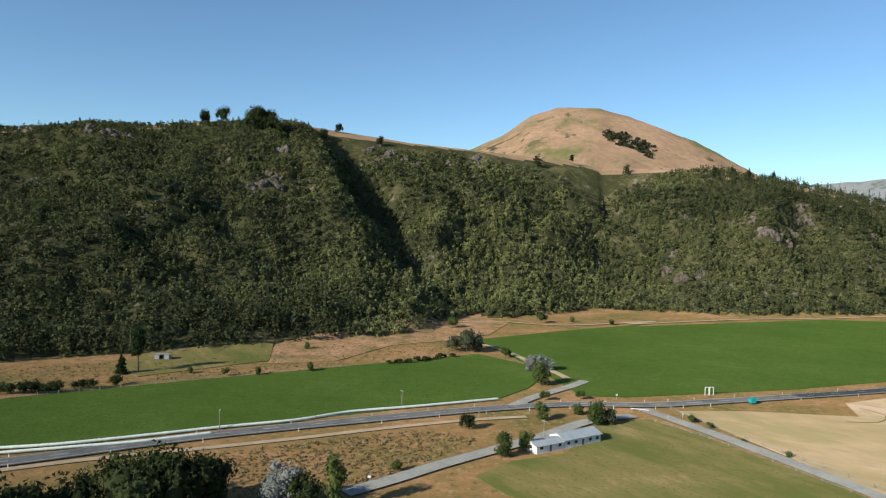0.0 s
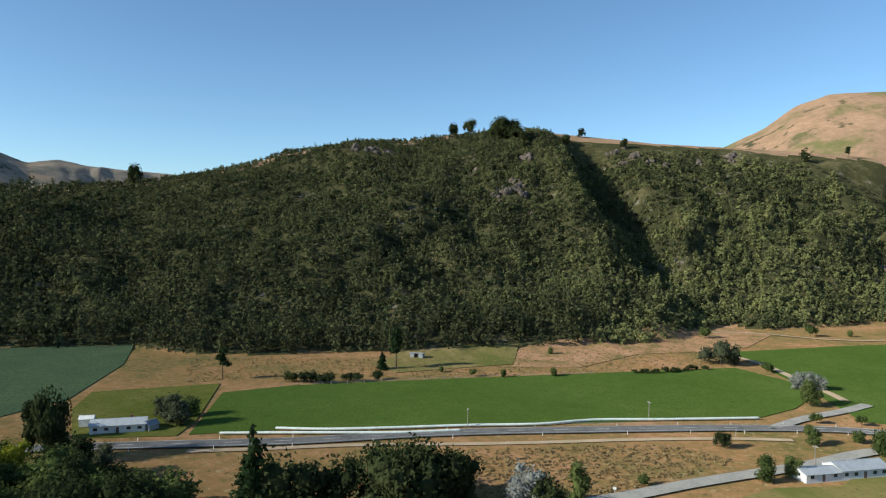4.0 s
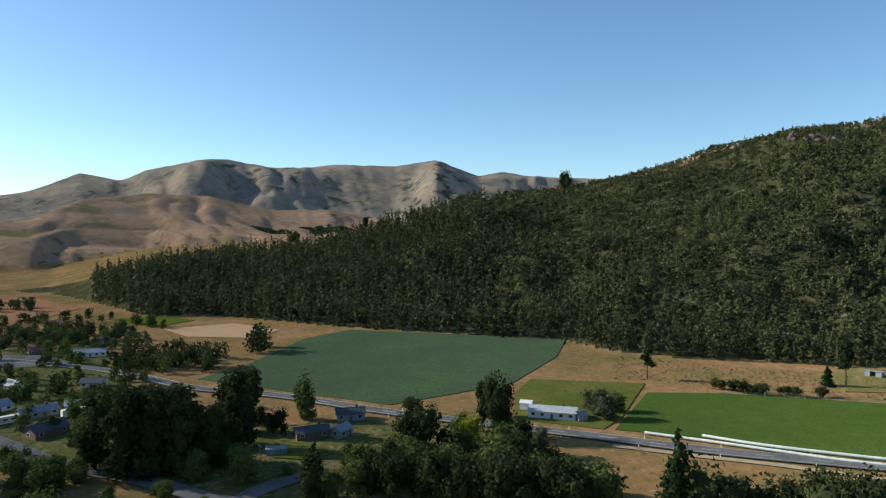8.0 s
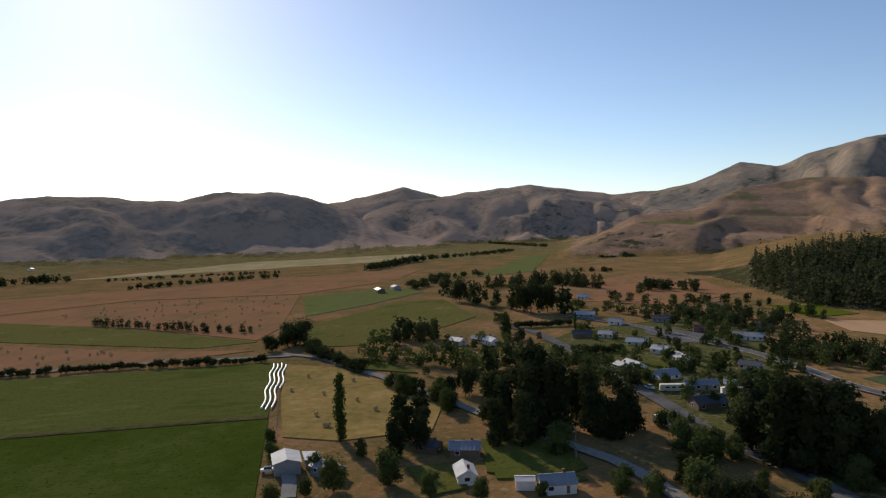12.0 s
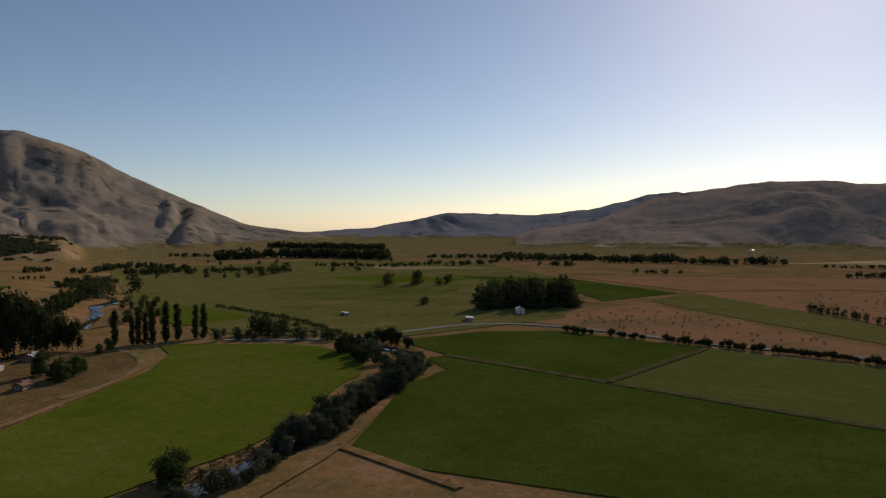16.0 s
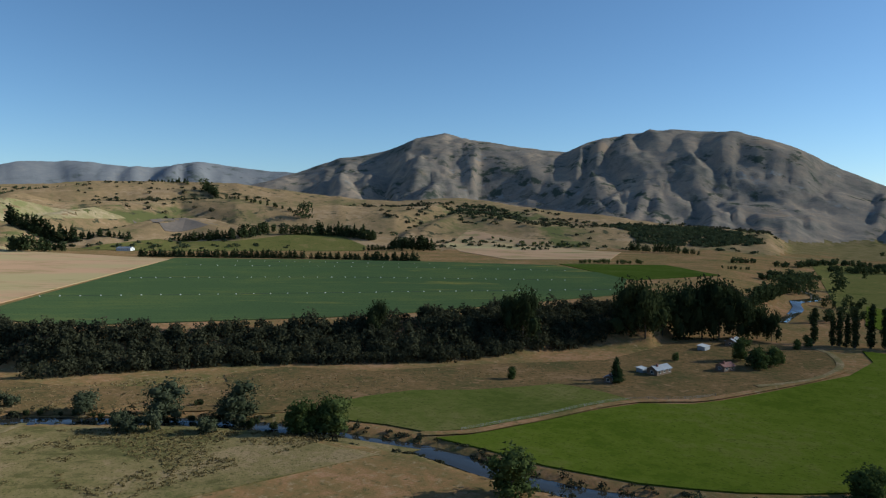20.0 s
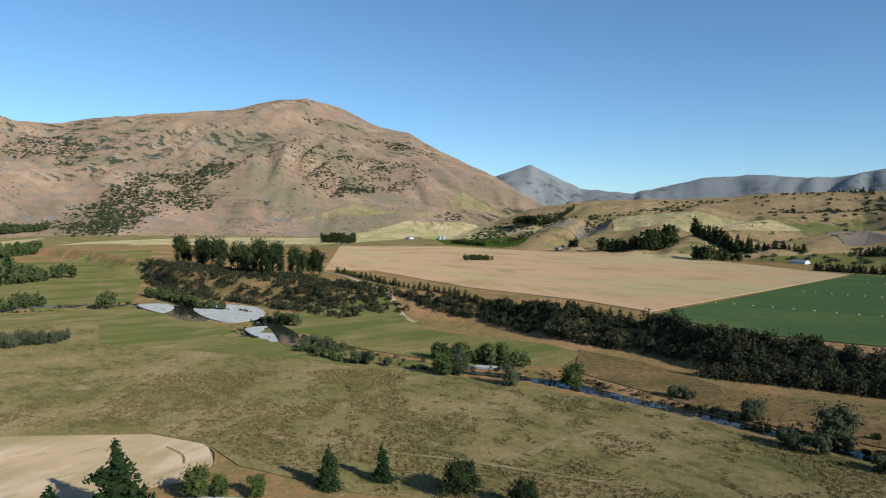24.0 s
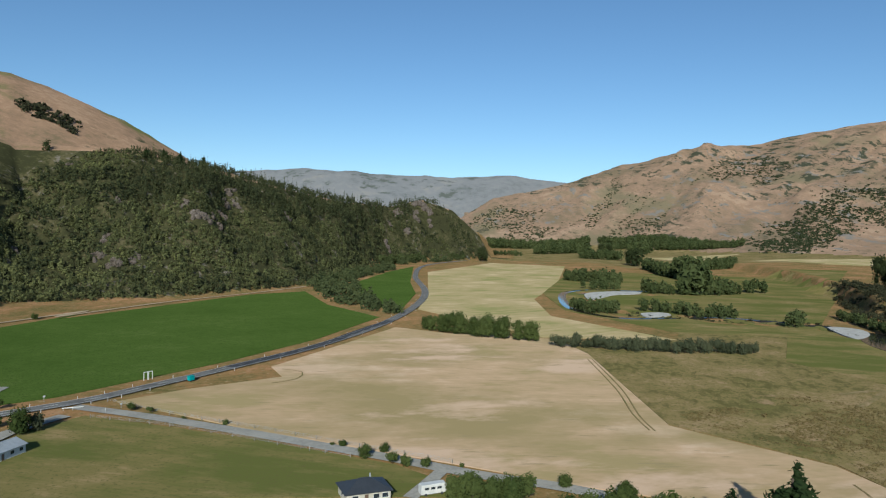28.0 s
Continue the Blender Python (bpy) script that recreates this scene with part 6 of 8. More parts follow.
plants("dark_oval", [(-215.8, -68, 16.1), (-220.5, -64.1, 14.9), (-200.2, -65.3, 7.5), (-413, -130.5, 14.9), (-416.1, -124.4, 12.7), (-416.9, -117.4, 14.1), (-418.5, -111.5, 13.4), (-289.8, -95.3, 7.2), (-286, -90.2, 7.1), (-274.7, -78.2, 7.5), (-268.4, -64.3, 10.4), (-240.8, -43.2, 19.4), (-233, -36.8, 19.8), (-235.4, -28.5, 29.8), (-242.1, -25.6, 24.7), (-230.5, -6.9, 11.2), (-227.7, -1.5, 14.1), (-236.7, 4.1, 12.6), (-213.5, 52.9, 16.6), (-206.6, 56.5, 19.1), (-210.5, 63.2, 19.6), (-208, 67.9, 17), (-230.4, 49.3, 19.8), (-224.9, 51.9, 22.9), (-205, 72.5, 13.6), (-174.6, 95.1, 9.3), (-159.8, 98.7, 12.8), (-154.2, 109.3, 12), (-160.5, 77.3, 13.5), (-196.8, 164.6, 13.5), (-152, 142, 13), (-238.8, 95.5, 6.8), (-192.8, 16.1, 8.7)], 1.15, "village trees")
plants("broadleaf", [(-358.4, -123.3, 15.4), (-336.9, -110.4, 9.8), (-340.3, -103.4, 8.3), (-336.8, -91.8, 12.7), (-333.5, -81.6, 14), (-330.8, -72.8, 11.7), (-312, -63.9, 14.4), (-328.5, -58.1, 13), (-394.6, -60.7, 8.3), (-282.9, -85.4, 6.4), (-267.2, -70.6, 7.7), (-258.1, -62.8, 8.2), (-220.4, -34.9, 6.3), (-210.6, -17.8, 10.2), (-186.4, 0.6, 6.8), (-184.1, 8.6, 6.2), (-214.6, 24.2, 10), (-213.7, 27.6, 5.8), (-212.3, 32.7, 5.7), (-179.4, 25.9, 7.1), (-177.9, 31.6, 6.1), (-181, 20.4, 11.6), (-282.2, -12.3, 13.3), (-161.2, 93.2, 11.8), (-158.9, 106.1, 12.1), (-151.9, 114, 12), (-160.5, 81.8, 8.2), (-161.6, 126.4, 9.2), (-152.3, 130.6, 13.9), (-151.2, 134.6, 12.7), (-145.3, 138.2, 9), (-183.3, 80.6, 3.6), (-190.2, 47, 3.9), (-172.8, 54.7, 4), (-149.7, 121.9, 5.7), (-336.8, -120.6, 8.7), (-351, -130.3, 9.7), (-403.9, -78.2, 7.8), (-323.7, -43.1, 8.5), (-310.6, -35.7, 9.5), (-348.6, -4, 6), (-308.4, 5.9, 8), (-244.1, 14, 6.5), (-365.2, 36.5, 7.9), (-334, 41.5, 5.8), (-305.7, 50.4, 8.1), (-292.9, 55.6, 10.4)], 1.25, "village trees")
plants("far_tree", [(-507, 47.3, 9.6), (-498.1, 54.6, 10.3), (-501, 63.1, 11.2), (-489.4, 69.6, 11.9), (-489.2, 77.7, 10.2), (-547, 29.3, 11.2), (-533.7, 37, 9.2), (-533.6, 20.1, 10.1), (-530.4, 11.6, 8.2), (-523.9, 44.7, 9.9), (-561, -5.2, 9.6), (-540.1, 3.4, 9.2), (-588.7, -28, 5), (-402.9, 87.4, 10.6), (-421.6, 96.9, 13.4), (-395.1, 97.5, 9.8), (-392.3, 105.3, 10.5), (-390.3, 111.6, 11.2), (-377.4, 114.4, 10.2), (-385.8, 123.8, 8.7), (-372.6, 127.8, 9.5), (-370.6, 96.2, 6.6), (-362.8, 103.6, 7.2), (-356.7, 111.2, 7.1), (-364.6, 88.3, 7.8), (-377.4, 148.2, 13.3), (-379.8, 152.7, 14.8), (-486, -81.4, 8.4), (-484, -75.7, 9.2), (-563.1, -98, 8.8), (-451.5, -18.5, 8.5)], 1.35, "village")
belt("dark_shrub", [(-370.2, -16.1), (-377.2, -8.5), (-381.9, 1.8)], 3, 4.5, 1.2, 0.6, "garden hedge")
# ---- plain, groves and hedges ----
grove = scatter([(-223.8, -502.1), (-302.5, -480), (-330.3, -520.2), (-276.6, -548)], 46, 3)
plants("far_conifer", [(x, y, rng_v.uniform(21, 27)) for x, y in grove.tolist()], 1.4, "pine grove")
plants("willow", [(-42.2, -232.8, 8.1), (-49.6, -242.5, 8.5), (-57.3, -247.2, 10.4), (-68, -259.6, 11.8), (-76.5, -272.3, 10.6), (-86.7, -284.1, 10.1), (-97.3, -304.1, 9.2), (-105.3, -312.2, 11.1), (-117.6, -328.3, 7.8), (-48.4, -223.6, 6.8), (-57.3, -234, 5.9), (-34, -218.2, 6.3)], 1.15, "river willows")
plants("willow", [(-34.1, -226.9, 8.6), (-38.9, -229.1, 10.3), (-42.1, -225.5, 7.7), (-46.2, -229.8, 9.4), (-52.9, -245.9, 11.1), (-52.8, -229.9, 8.8), (-62.3, -252.5, 11), (-68.8, -264, 10.1), (-71.4, -259.9, 10.6), (-78.4, -272.1, 9.9), (-84.6, -277.2, 10.9), (-89, -276, 11.1), (-99.6, -296.8, 12.3), (-106.9, -306.4, 11.3), (-96.1, -312.3, 9.9), (-105.3, -320.8, 10.8), (-97.9, -333.2, 9), (-95.8, -346.8, 9.3), (-97.9, -373.8, 8.3), (-102.2, -361.2, 9.1), (-115.6, -325.6, 8.4)], 1.25, "river willows")
plants("grey_bush", [(-10.9, -190.5, 6.4), (-2, -182.9, 4.3), (-27.3, -203.9, 5), (-23.4, -199.4, 4.7), (32.7, -169.1, 5.8), (25.5, -178.8, 4.9), (-20.1, -195.5, 4.1), (47.8, -170.7, 2.9)], 1.0, "river bushes")
belt("dark_tree", [(-92.7, -337.6), (-89.5, -372.5), (-113.6, -389.2), (-124.1, -369.9)], 7, 9, 0.8, 3, "river willows")
plants("grey_bush", [(-14.1, -192.9, 5.7), (-26, -209.7, 5.9), (-1.7, -183.1, 5.8), (200.5, -136.5, 5.9), (180.2, -148.7, 6.2), (379.4, 25.2, 8.6), (370.4, 17.3, 9), (373.5, 10.4, 7.6), (342.7, 1.2, 6.8), (340.1, -4.7, 6.8), (334, -13.6, 4.7), (375.6, -45.6, 4.3), (236.4, -142.8, 7.6), (267.8, -127.9, 5.6), (264, -131.2, 5.1)], 0.95, "river bushes")
plants("broadleaf", [(342.1, -62.2, 10.4), (343.9, -72.1, 10.6), (346.5, -52.4, 10.1), (351.5, -40.1, 9.3)], 1.2, "river trees")
plants("dark_poplar", [(27.8, -450.6, 21.6), (18.5, -448.9, 18), (15, -448.6, 20.8), (11.4, -447.9, 19.4), (7.5, -447.5, 23), (0, -451, 25.4), (-6.8, -454.5, 23.5), (-17.2, -457.7, 21.5), (-21.9, -457.1, 21.9)], 1.25, "poplar row")
belt("far_shrub", [(-41.4, -626.7), (-68.9, -559.6), (-90.4, -498.8), (-103.7, -423.7)], 4, 3.2, 1.2, 1.0, "overgrown drain")
plants("far_tree", [(-55, -462.4, 14), (-61.5, -453.9, 12.6), (-69.9, -447.6, 11.7), (-76, -439.6, 9.6), (-40.8, -452.1, 7), (-33.9, -458.2, 5.5), (-47.6, -446.2, 6.2), (-75, -423.8, 6.3), (-90.9, -414.8, 7.3), (-84.5, -426.8, 6.7), (-244.1, -785.9, 14), (-271.9, -758.4, 15.8), (-314, -766.4, 9.9), (-209.1, -564.9, 8.2)], 1.25, "grazing land")
plants("far_tree", [(-111.2, -1001.8, 13.7), (-124.4, -976.4, 12.6), (-143.4, -996.4, 17.1), (-165.2, -1029.6, 16.8), (-90.8, -959.4, 8.2), (40, -1074.7, 11), (19.1, -1087.7, 12), (1.9, -1072, 10), (-35.9, -1052.3, 9), (-74.4, -1058.4, 9), (51.4, -707.2, 21.1), (70.8, -709.6, 16.4), (57.6, -683.4, 18.7), (81.2, -729.6, 9.4), (40.5, -662.5, 7.4), (30.3, -666.4, 9.1), (17.7, -686, 8.2), (6.8, -684.4, 7)], 1.5, "grazing land")
belt("far_tree", [(33.3, -542.9), (16.9, -564.4), (3.6, -573.4)], 8, 9, 1.1, 5, "river trees")
belt("far_tree", [(-28.8, -437.3), (-57.4, -437.4), (-77, -425.1), (-95.3, -411.2)], 9, 8, 1.0, 5, "river trees")
plants("far_tree", [(-232.4, -746.5, 15.6), (-263, -741.1, 17.5), (-297.9, -735.2, 11.9), (-204.6, -559.6, 8), (-286.4, -730.8, 10.5), (-57.4, -451.3, 13.7), (-65.1, -440.7, 12), (47, -356.2, 10.7), (44.3, -361.4, 10.9), (29.3, -779.8, 21.7), (59.9, -710.5, 16.9), (53.7, -780.8, 17.4)], 1.1, "paddock trees")
for pts in ([(-269, -326.4), (-281, -303.1)], [(-284.4, -299.4), (-293.2, -280)], [(-297.1, -272.5), (-312.4, -243.7)], [(-311.6, -239.2), (-317.6, -224.7)], [(-318.9, -218.3), (-325.1, -201.4)], [(-326.9, -199.1), (-335.1, -182.7)], [(-236.1, -380.8), (-243, -365.7)], [(-252.6, -355), (-261.6, -338.1)]):
    belt("dark_shrub", pts, 3.6, 4.3, 1.05, 0.7, "roadside hedge")
for pts in ([(-454.4, -389.9), (-450.2, -361.4), (-445.7, -337)], [(-438.8, -320.6), (-434.9, -295.8)], [(-432.6, -287.5), (-430.4, -244.6)]):
    belt("far_tree", pts, 6, 6.5, 1.1, 2, "field hedge")
for pts, h in (([(-255.3, -1471.4), (-330.8, -1402.8), (-397.5, -1290.4)], 16), ([(-96.7, -1457.6), (-231.7, -1482.6), (-410.1, -1329.2)], 20), ([(-302.4, -2163.2), (-415.8, -1936.3), (-530.7, -1744.6)], 18), ([(-573.4, -1159), (-660.9, -1108.6), (-725.2, -1064.6)], 12), ([(-723.5, -1033.1), (-834.2, -984.8)], 12), ([(-703.6, -1000.4), (-780.8, -924.6), (-825.1, -844.1)], 12), ([(-885.2, -734.4), (-970, -640.5), (-1030.6, -527.9)], 5), ([(-755, -587.3), (-839, -554.2), (-937.1, -480)], 7), ([(-1075.9, -387.7), (-1207.4, -385.1), (-1345.9, -377)], 12)):
    belt("tiny_tree", pts, 7, h, 1.0, 4, "distant shelter belt")
plants("far_tree", [(x, y, rng_v.uniform(5, 10)) for x, y in scatter([(138.2, -1392.2), (-322.9, -1344.8), (-523.6, -1039), (-236.4, -984.3), (33.7, -900.6)], 34, 5).tolist()], 1.2, "wide grazing land")

for pts, h in (([(103.2, -1037.8), (47.1, -1266.4), (-30.2, -1156.4)], 9), ([(50.6, -1122.8), (-80.9, -1088), (-163.7, -1047.3)], 8), ([(-240.6, -1166.1), (-331.1, -1073), (-441.4, -1114.4)], 7), ([(-436.5, -1054.6), (-519.7, -1069.9)], 8), ([(-17.1, -1669.3), (-190.7, -1546.1)], 9), ([(-496.5, -1312.3), (-597.8, -1231)], 9), ([(-564.3, -977), (-599.4, -945.7)], 9), ([(-585.2, -781.2), (-628.1, -741)], 6), ([(-635.4, -1264.6), (-712.5, -1048)], 11), ([(-855.6, -854.3), (-881.5, -805.5)], 13), ([(-748.6, -220.4), (-891.5, -218.4), (-924.4, -181.2)], 9), ([(-1414.9, -379.7), (-1560.2, -304.2), (-1728.1, -252.5)], 9), ([(-2473.9, -440.8), (-2030.7, -197.5)], 9), ([(-983.8, -56.9), (-985.4, -1.1)], 7), ([(-726.3, 28.1), (-732.1, 75.7)], 10), ([(164.5, -992.9), (145, -1053.2)], 7), ([(97, -786.5), (55.5, -864.7)], 9), ([(56.9, -1093.7), (-9.1, -1102.6)], 8)):
    belt("tiny_tree", pts, 8, h, 1.1, 7, "distant plain")

# ---- terrace scrub and its trees ----
scrub("terrace_scrub", "dense dark scrub on the terrace face", [(314.3, -143.1), (295.9, -165.7), (254.1, -221.2), (172.5, -289), (143.4, -338.1), (121.7, -382.7), (91.8, -460.1), (74.2, -546.8), (94.1, -571.8), (132.7, -427.5), (225.7, -295.5), (330.3, -185.3), (386.7, -167.2), (363, -150.1), (299, -172.2)], 1700, 6.5, 3.1, 31, clump=125, size=0.185)
scrub("terrace_scrub", "broken scrub on the terrace slope", [(387.1, -160), (364.9, -147.5), (400.3, -115.2), (469.2, -85.4), (515, -44.1), (547.2, -20.4), (497.7, -86.7)], 420, 4.5, 2.6, 32, clump=70, size=0.25)
scrub("terrace_scrub", "scattered scrub on the dry slope", [(599.9, 64.4), (598.7, -2.5), (509.2, -36.4), (542.3, 25.6), (582.3, 62.6)], 170, 4.5, 2.7, 33, clump=64, size=0.25)
scrub("terrace_scrub", "willow and gorse below the terrace", [(894.9, 273.2), (841.4, 200), (644.3, 35.9), (518, -21.6), (495.4, 11), (579.4, 88.9), (650.3, 176.2)], 640, 5, 3, 34, clump=64, size=0.25)
plants("dark_tree", [(156.3, -334.3, 30.5), (117, -388.2, 33.9), (107.1, -389.4, 34.6), (103.5, -411.8, 32.2), (93.9, -423.3, 36.7), (85, -429.9, 38.1), (75.9, -431.6, 35.8), (66.7, -437.8, 31.2), (57.5, -449.1, 23.5), (49.2, -443.6, 19.7), (218.1, -288, 18.2)], 0.62, "terrace trees")
plants("broadleaf", [(43.7, -354.5, 10.9), (40.2, -365.8, 10.3), (37.1, -375.8, 6.9), (55, -371.8, 12.7), (29.6, -435.6, 7.2), (34.1, -422.4, 6.1), (132.3, -272.1, 5.9), (82.1, -353, 5)], 1.0, "farm trees")
belt("far_conifer", [(733.5, 22.8), (588.8, -30), (502.2, -79.9), (426.5, -122.6), (396.7, -160.2)], 6.5, 6.5, 1.3, 0.8, "shelter hedge")
plants("dark_tree", [(861.8, 208.5, 35.5), (828.2, 176, 36.7), (812.6, 160.5, 36), (747.6, 126.4, 33), (705.6, 102.9, 36.9), (683.3, 81.7, 34.5), (676.3, 59.8, 30.8), (695.4, 44.5, 28.2)], 0.7, "terrace grove")
belt("far_conifer", [(1732.7, 84.4), (1780.2, 15.1)], 8, 16, 1.6, 8, "distant grove")
for k, rows, gap, wide in (("far_tree", [(1215.9, -425.5, 28.8), (1162.7, -479.4, 26.3), (1152.7, -490.6, 44.4), (1157.7, -542, 45.4)], 5, 0.75), ("far_conifer", [(1209.6, -599.9, 34.8), (1103.2, -655.5, 30.9)], 7, 0.9),
        ("far_tree", [(1042.3, -517.1, 33.8), (1020.3, -533.3, 31.6), (1014.5, -565.1, 20.6), (1002.9, -581.1, 20.4)], 6, 0.8), ("far_conifer", [(1125.5, -654.1, 14.5), (1052, -719.7, 14.2)], 6, 1.2), ("far_conifer", [(1009.9, -775.6, 16), (947.1, -834.7, 17.5)], 5, 1.2),
        ("far_tree", [(937.4, -831.1, 23.2), (930.2, -850, 32.1), (928.9, -897.9, 27.8), (929, -924.5, 15.9)], 8, 0.8), ("far_tree", [(909.7, -912, 19.7), (884.8, -939.6, 27.1), (873.7, -958.4, 19.3)], 8, 0.9),
        ("far_conifer", [(869.8, -963.6, 26.1), (818, -991.9, 26.4), (767.3, -1004, 25.5)], 6, 1.1), ("far_tree", [(698.7, -885.9, 11.5), (680.6, -935.5, 14.8), (675.8, -938.9, 29.6), (611.2, -956.1, 26.7)], 6, 0.9),
        ("far_conifer", [(814.1, -567.1, 11.1), (721.6, -619.5, 11.9), (626.6, -673.1, 11.8)], 3.6, 1.35), ("far_conifer", [(616.1, -673.2, 9.6), (546.3, -710.3, 10.4), (531.3, -700.3, 11.5), (482.1, -724, 12.8)], 3.6, 1.35),
        ("far_tree", [(1648, 86.5, 27.9), (1643, 55.6, 35.1), (1639.1, 13.7, 30.7)], 5, 0.8), ("far_tree", [(2013.2, -445.6, 19.3), (1813.9, -460.3, 41.1), (1802.2, -517.3, 20.8), (2027.5, -633.9, 16.7)], 14, 0.9), ("far_tree", [(1300.4, -395.7, 25.8), (1281.7, -412.2, 21.4)], 5, 0.8),
        ("far_conifer", [(1686.7, -1230.6, 13.1), (1550.3, -1226.3, 15.3)], 12, 1.3), ("far_tree", [(1459, -1200.6, 23.6), (1379.5, -1176.4, 25.2)], 8, 0.9), ("far_tree", [(1244.4, -1081.4, 12.8), (1142.8, -1102.7, 14.5), (1051.5, -1107, 9.2)], 14, 0.9),
        ("far_shrub", [(314.8, -826.2, 5.6), (240.7, -862.3, 5.5)], 6, 1.0), ("far_shrub", [(981.6, -150.3, 9.2), (973.4, -181.7, 7.7)], 1.5, 0.9), ("far_conifer", [(3802.6, -995.9, 17.4), (2243.7, -682.1, 11.1)], 9, 1.4), ("far_shrub", [(1773.7, -232, 10.9), (1532.7, -279.1, 12.1)], 8, 0.9),
        ("far_tree", [(833, -987.4, 16.5), (769.6, -1014.5, 20.3)], 6, 0.9), ("far_tree", [(146.5, -849, 5.2), (124.8, -908.4, 5.4)], 6, 0.9), ("far_shrub", [(607.9, -1156.9, 6.2), (512.6, -1148.4, 8), (427.5, -1203.4, 5.8)], 14, 1.0),
        ("far_tree", [(364.9, -1199.7, 19.5), (292.9, -1181.4, 18.7), (231.8, -1145.9, 10.6)], 9, 1.0), ("far_tree", [(98, -840.2, 9.9), (73.2, -813.9, 15.4), (56.6, -881.5, 12.6)], 6, 1.0), ("far_tree", [(66.4, -608.5, 13.4), (76.3, -561.1, 14.7), (63.3, -681.9, 12.4)], 6, 0.9),
        ("far_tree", [(34.1, -634.5, 9.5), (16.7, -643.2, 9.9), (3.2, -652.8, 8.1)], 5, 0.9)):
    tree_row(k, [(x, y, h * (0.8 if k == "far_tree" else 1.0)) for x, y, h in rows], gap, wide, 2.0, "hedged paddocks below the downs")
for ring, n, seed in (([(1727.7, -1002.8), (1751.9, -1226.6), (1315.7, -1181.5), (1151.1, -973.9), (1384.6, -838.7)], 90, 41), ([(1077.2, -1361.8), (1010.8, -1566.4), (789.5, -1224.1), (907.6, -1186)], 70, 42), ([(890.8, -1430.8), (711.5, -1591.2), (506.1, -1457.6), (446.1, -1255.3), (626.4, -1264.5)], 110, 43), ([(476.6, -1444.3), (291.8, -2211.7), (168.5, -1611.6), (318.4, -1283.1)], 130, 44)):
    scrub("hill_scrub", "dark matagouri scrub on the downs", ring, n, 5, 5, seed, clump=16, size=0.5)
for ring, n, seed in (([(2197.6, 898.7), (2372.8, 868.5), (2566, 786.6), (2726.1, 607.1), (2773.5, 433.6), (2537.8, 521.7), (2286.7, 661.2), (2076.9, 741.7)], 4200, 51), ([(2910.9, 304.4), (2953.3, 103.1), (2949.3, -109.1), (2784.2, -279.5), (2644.4, -100), (2462.8, 123.8)], 2200, 52), ([(2627, 1585.4), (2648, 1503.1), (2560.5, 1476.3), (2538, 1520.2)], 60, 54)):
    rng_m = np.random.default_rng(seed)
    q = scatter(ring, n, seed) + rng_m.normal(0, 38, (n, 2))
    q = q[fbm(q[:, 0] / 75 + seed, q[:, 1] / 75) + rng_m.normal(0, 0.06, n) > 0.44]
    vary = rng_m.uniform(0.5, 1.4, len(q))
    thicket("hill_scrub", "dark green scrub among rocks on the brown mountain", q[:, 0], q[:, 1], 2.6 * vary, 4.2 * vary, 9, L_GORSE, seed, 0.55, category="scrub")
scrub("hill_scrub", "dark green scrub on the spur of the downs", [(501.1, -1518.4), (378.6, -1622.4), (254.8, -1596.3), (167, -1459.5), (261.8, -1341.9), (371.1, -1288.7)], 1300, 4, 5.5, 57, L_GORSE, 14, 0.5)
scrub("hill_scrub", "dark scrub in a gully of the downs", [(881.9, -1442.5), (871, -1562.6), (760.2, -1533.4), (638.4, -1414), (644.8, -1250.8), (730.6, -1240)], 260, 4, 5, 58, L_GORSE, 14, 0.5)
plants("far_tree", [(1016.6, -1095.9, 39.9), (1437.5, -1189.8, 33.9), (1401.7, -1182.7, 30.5)], 1.4, "hill trees")

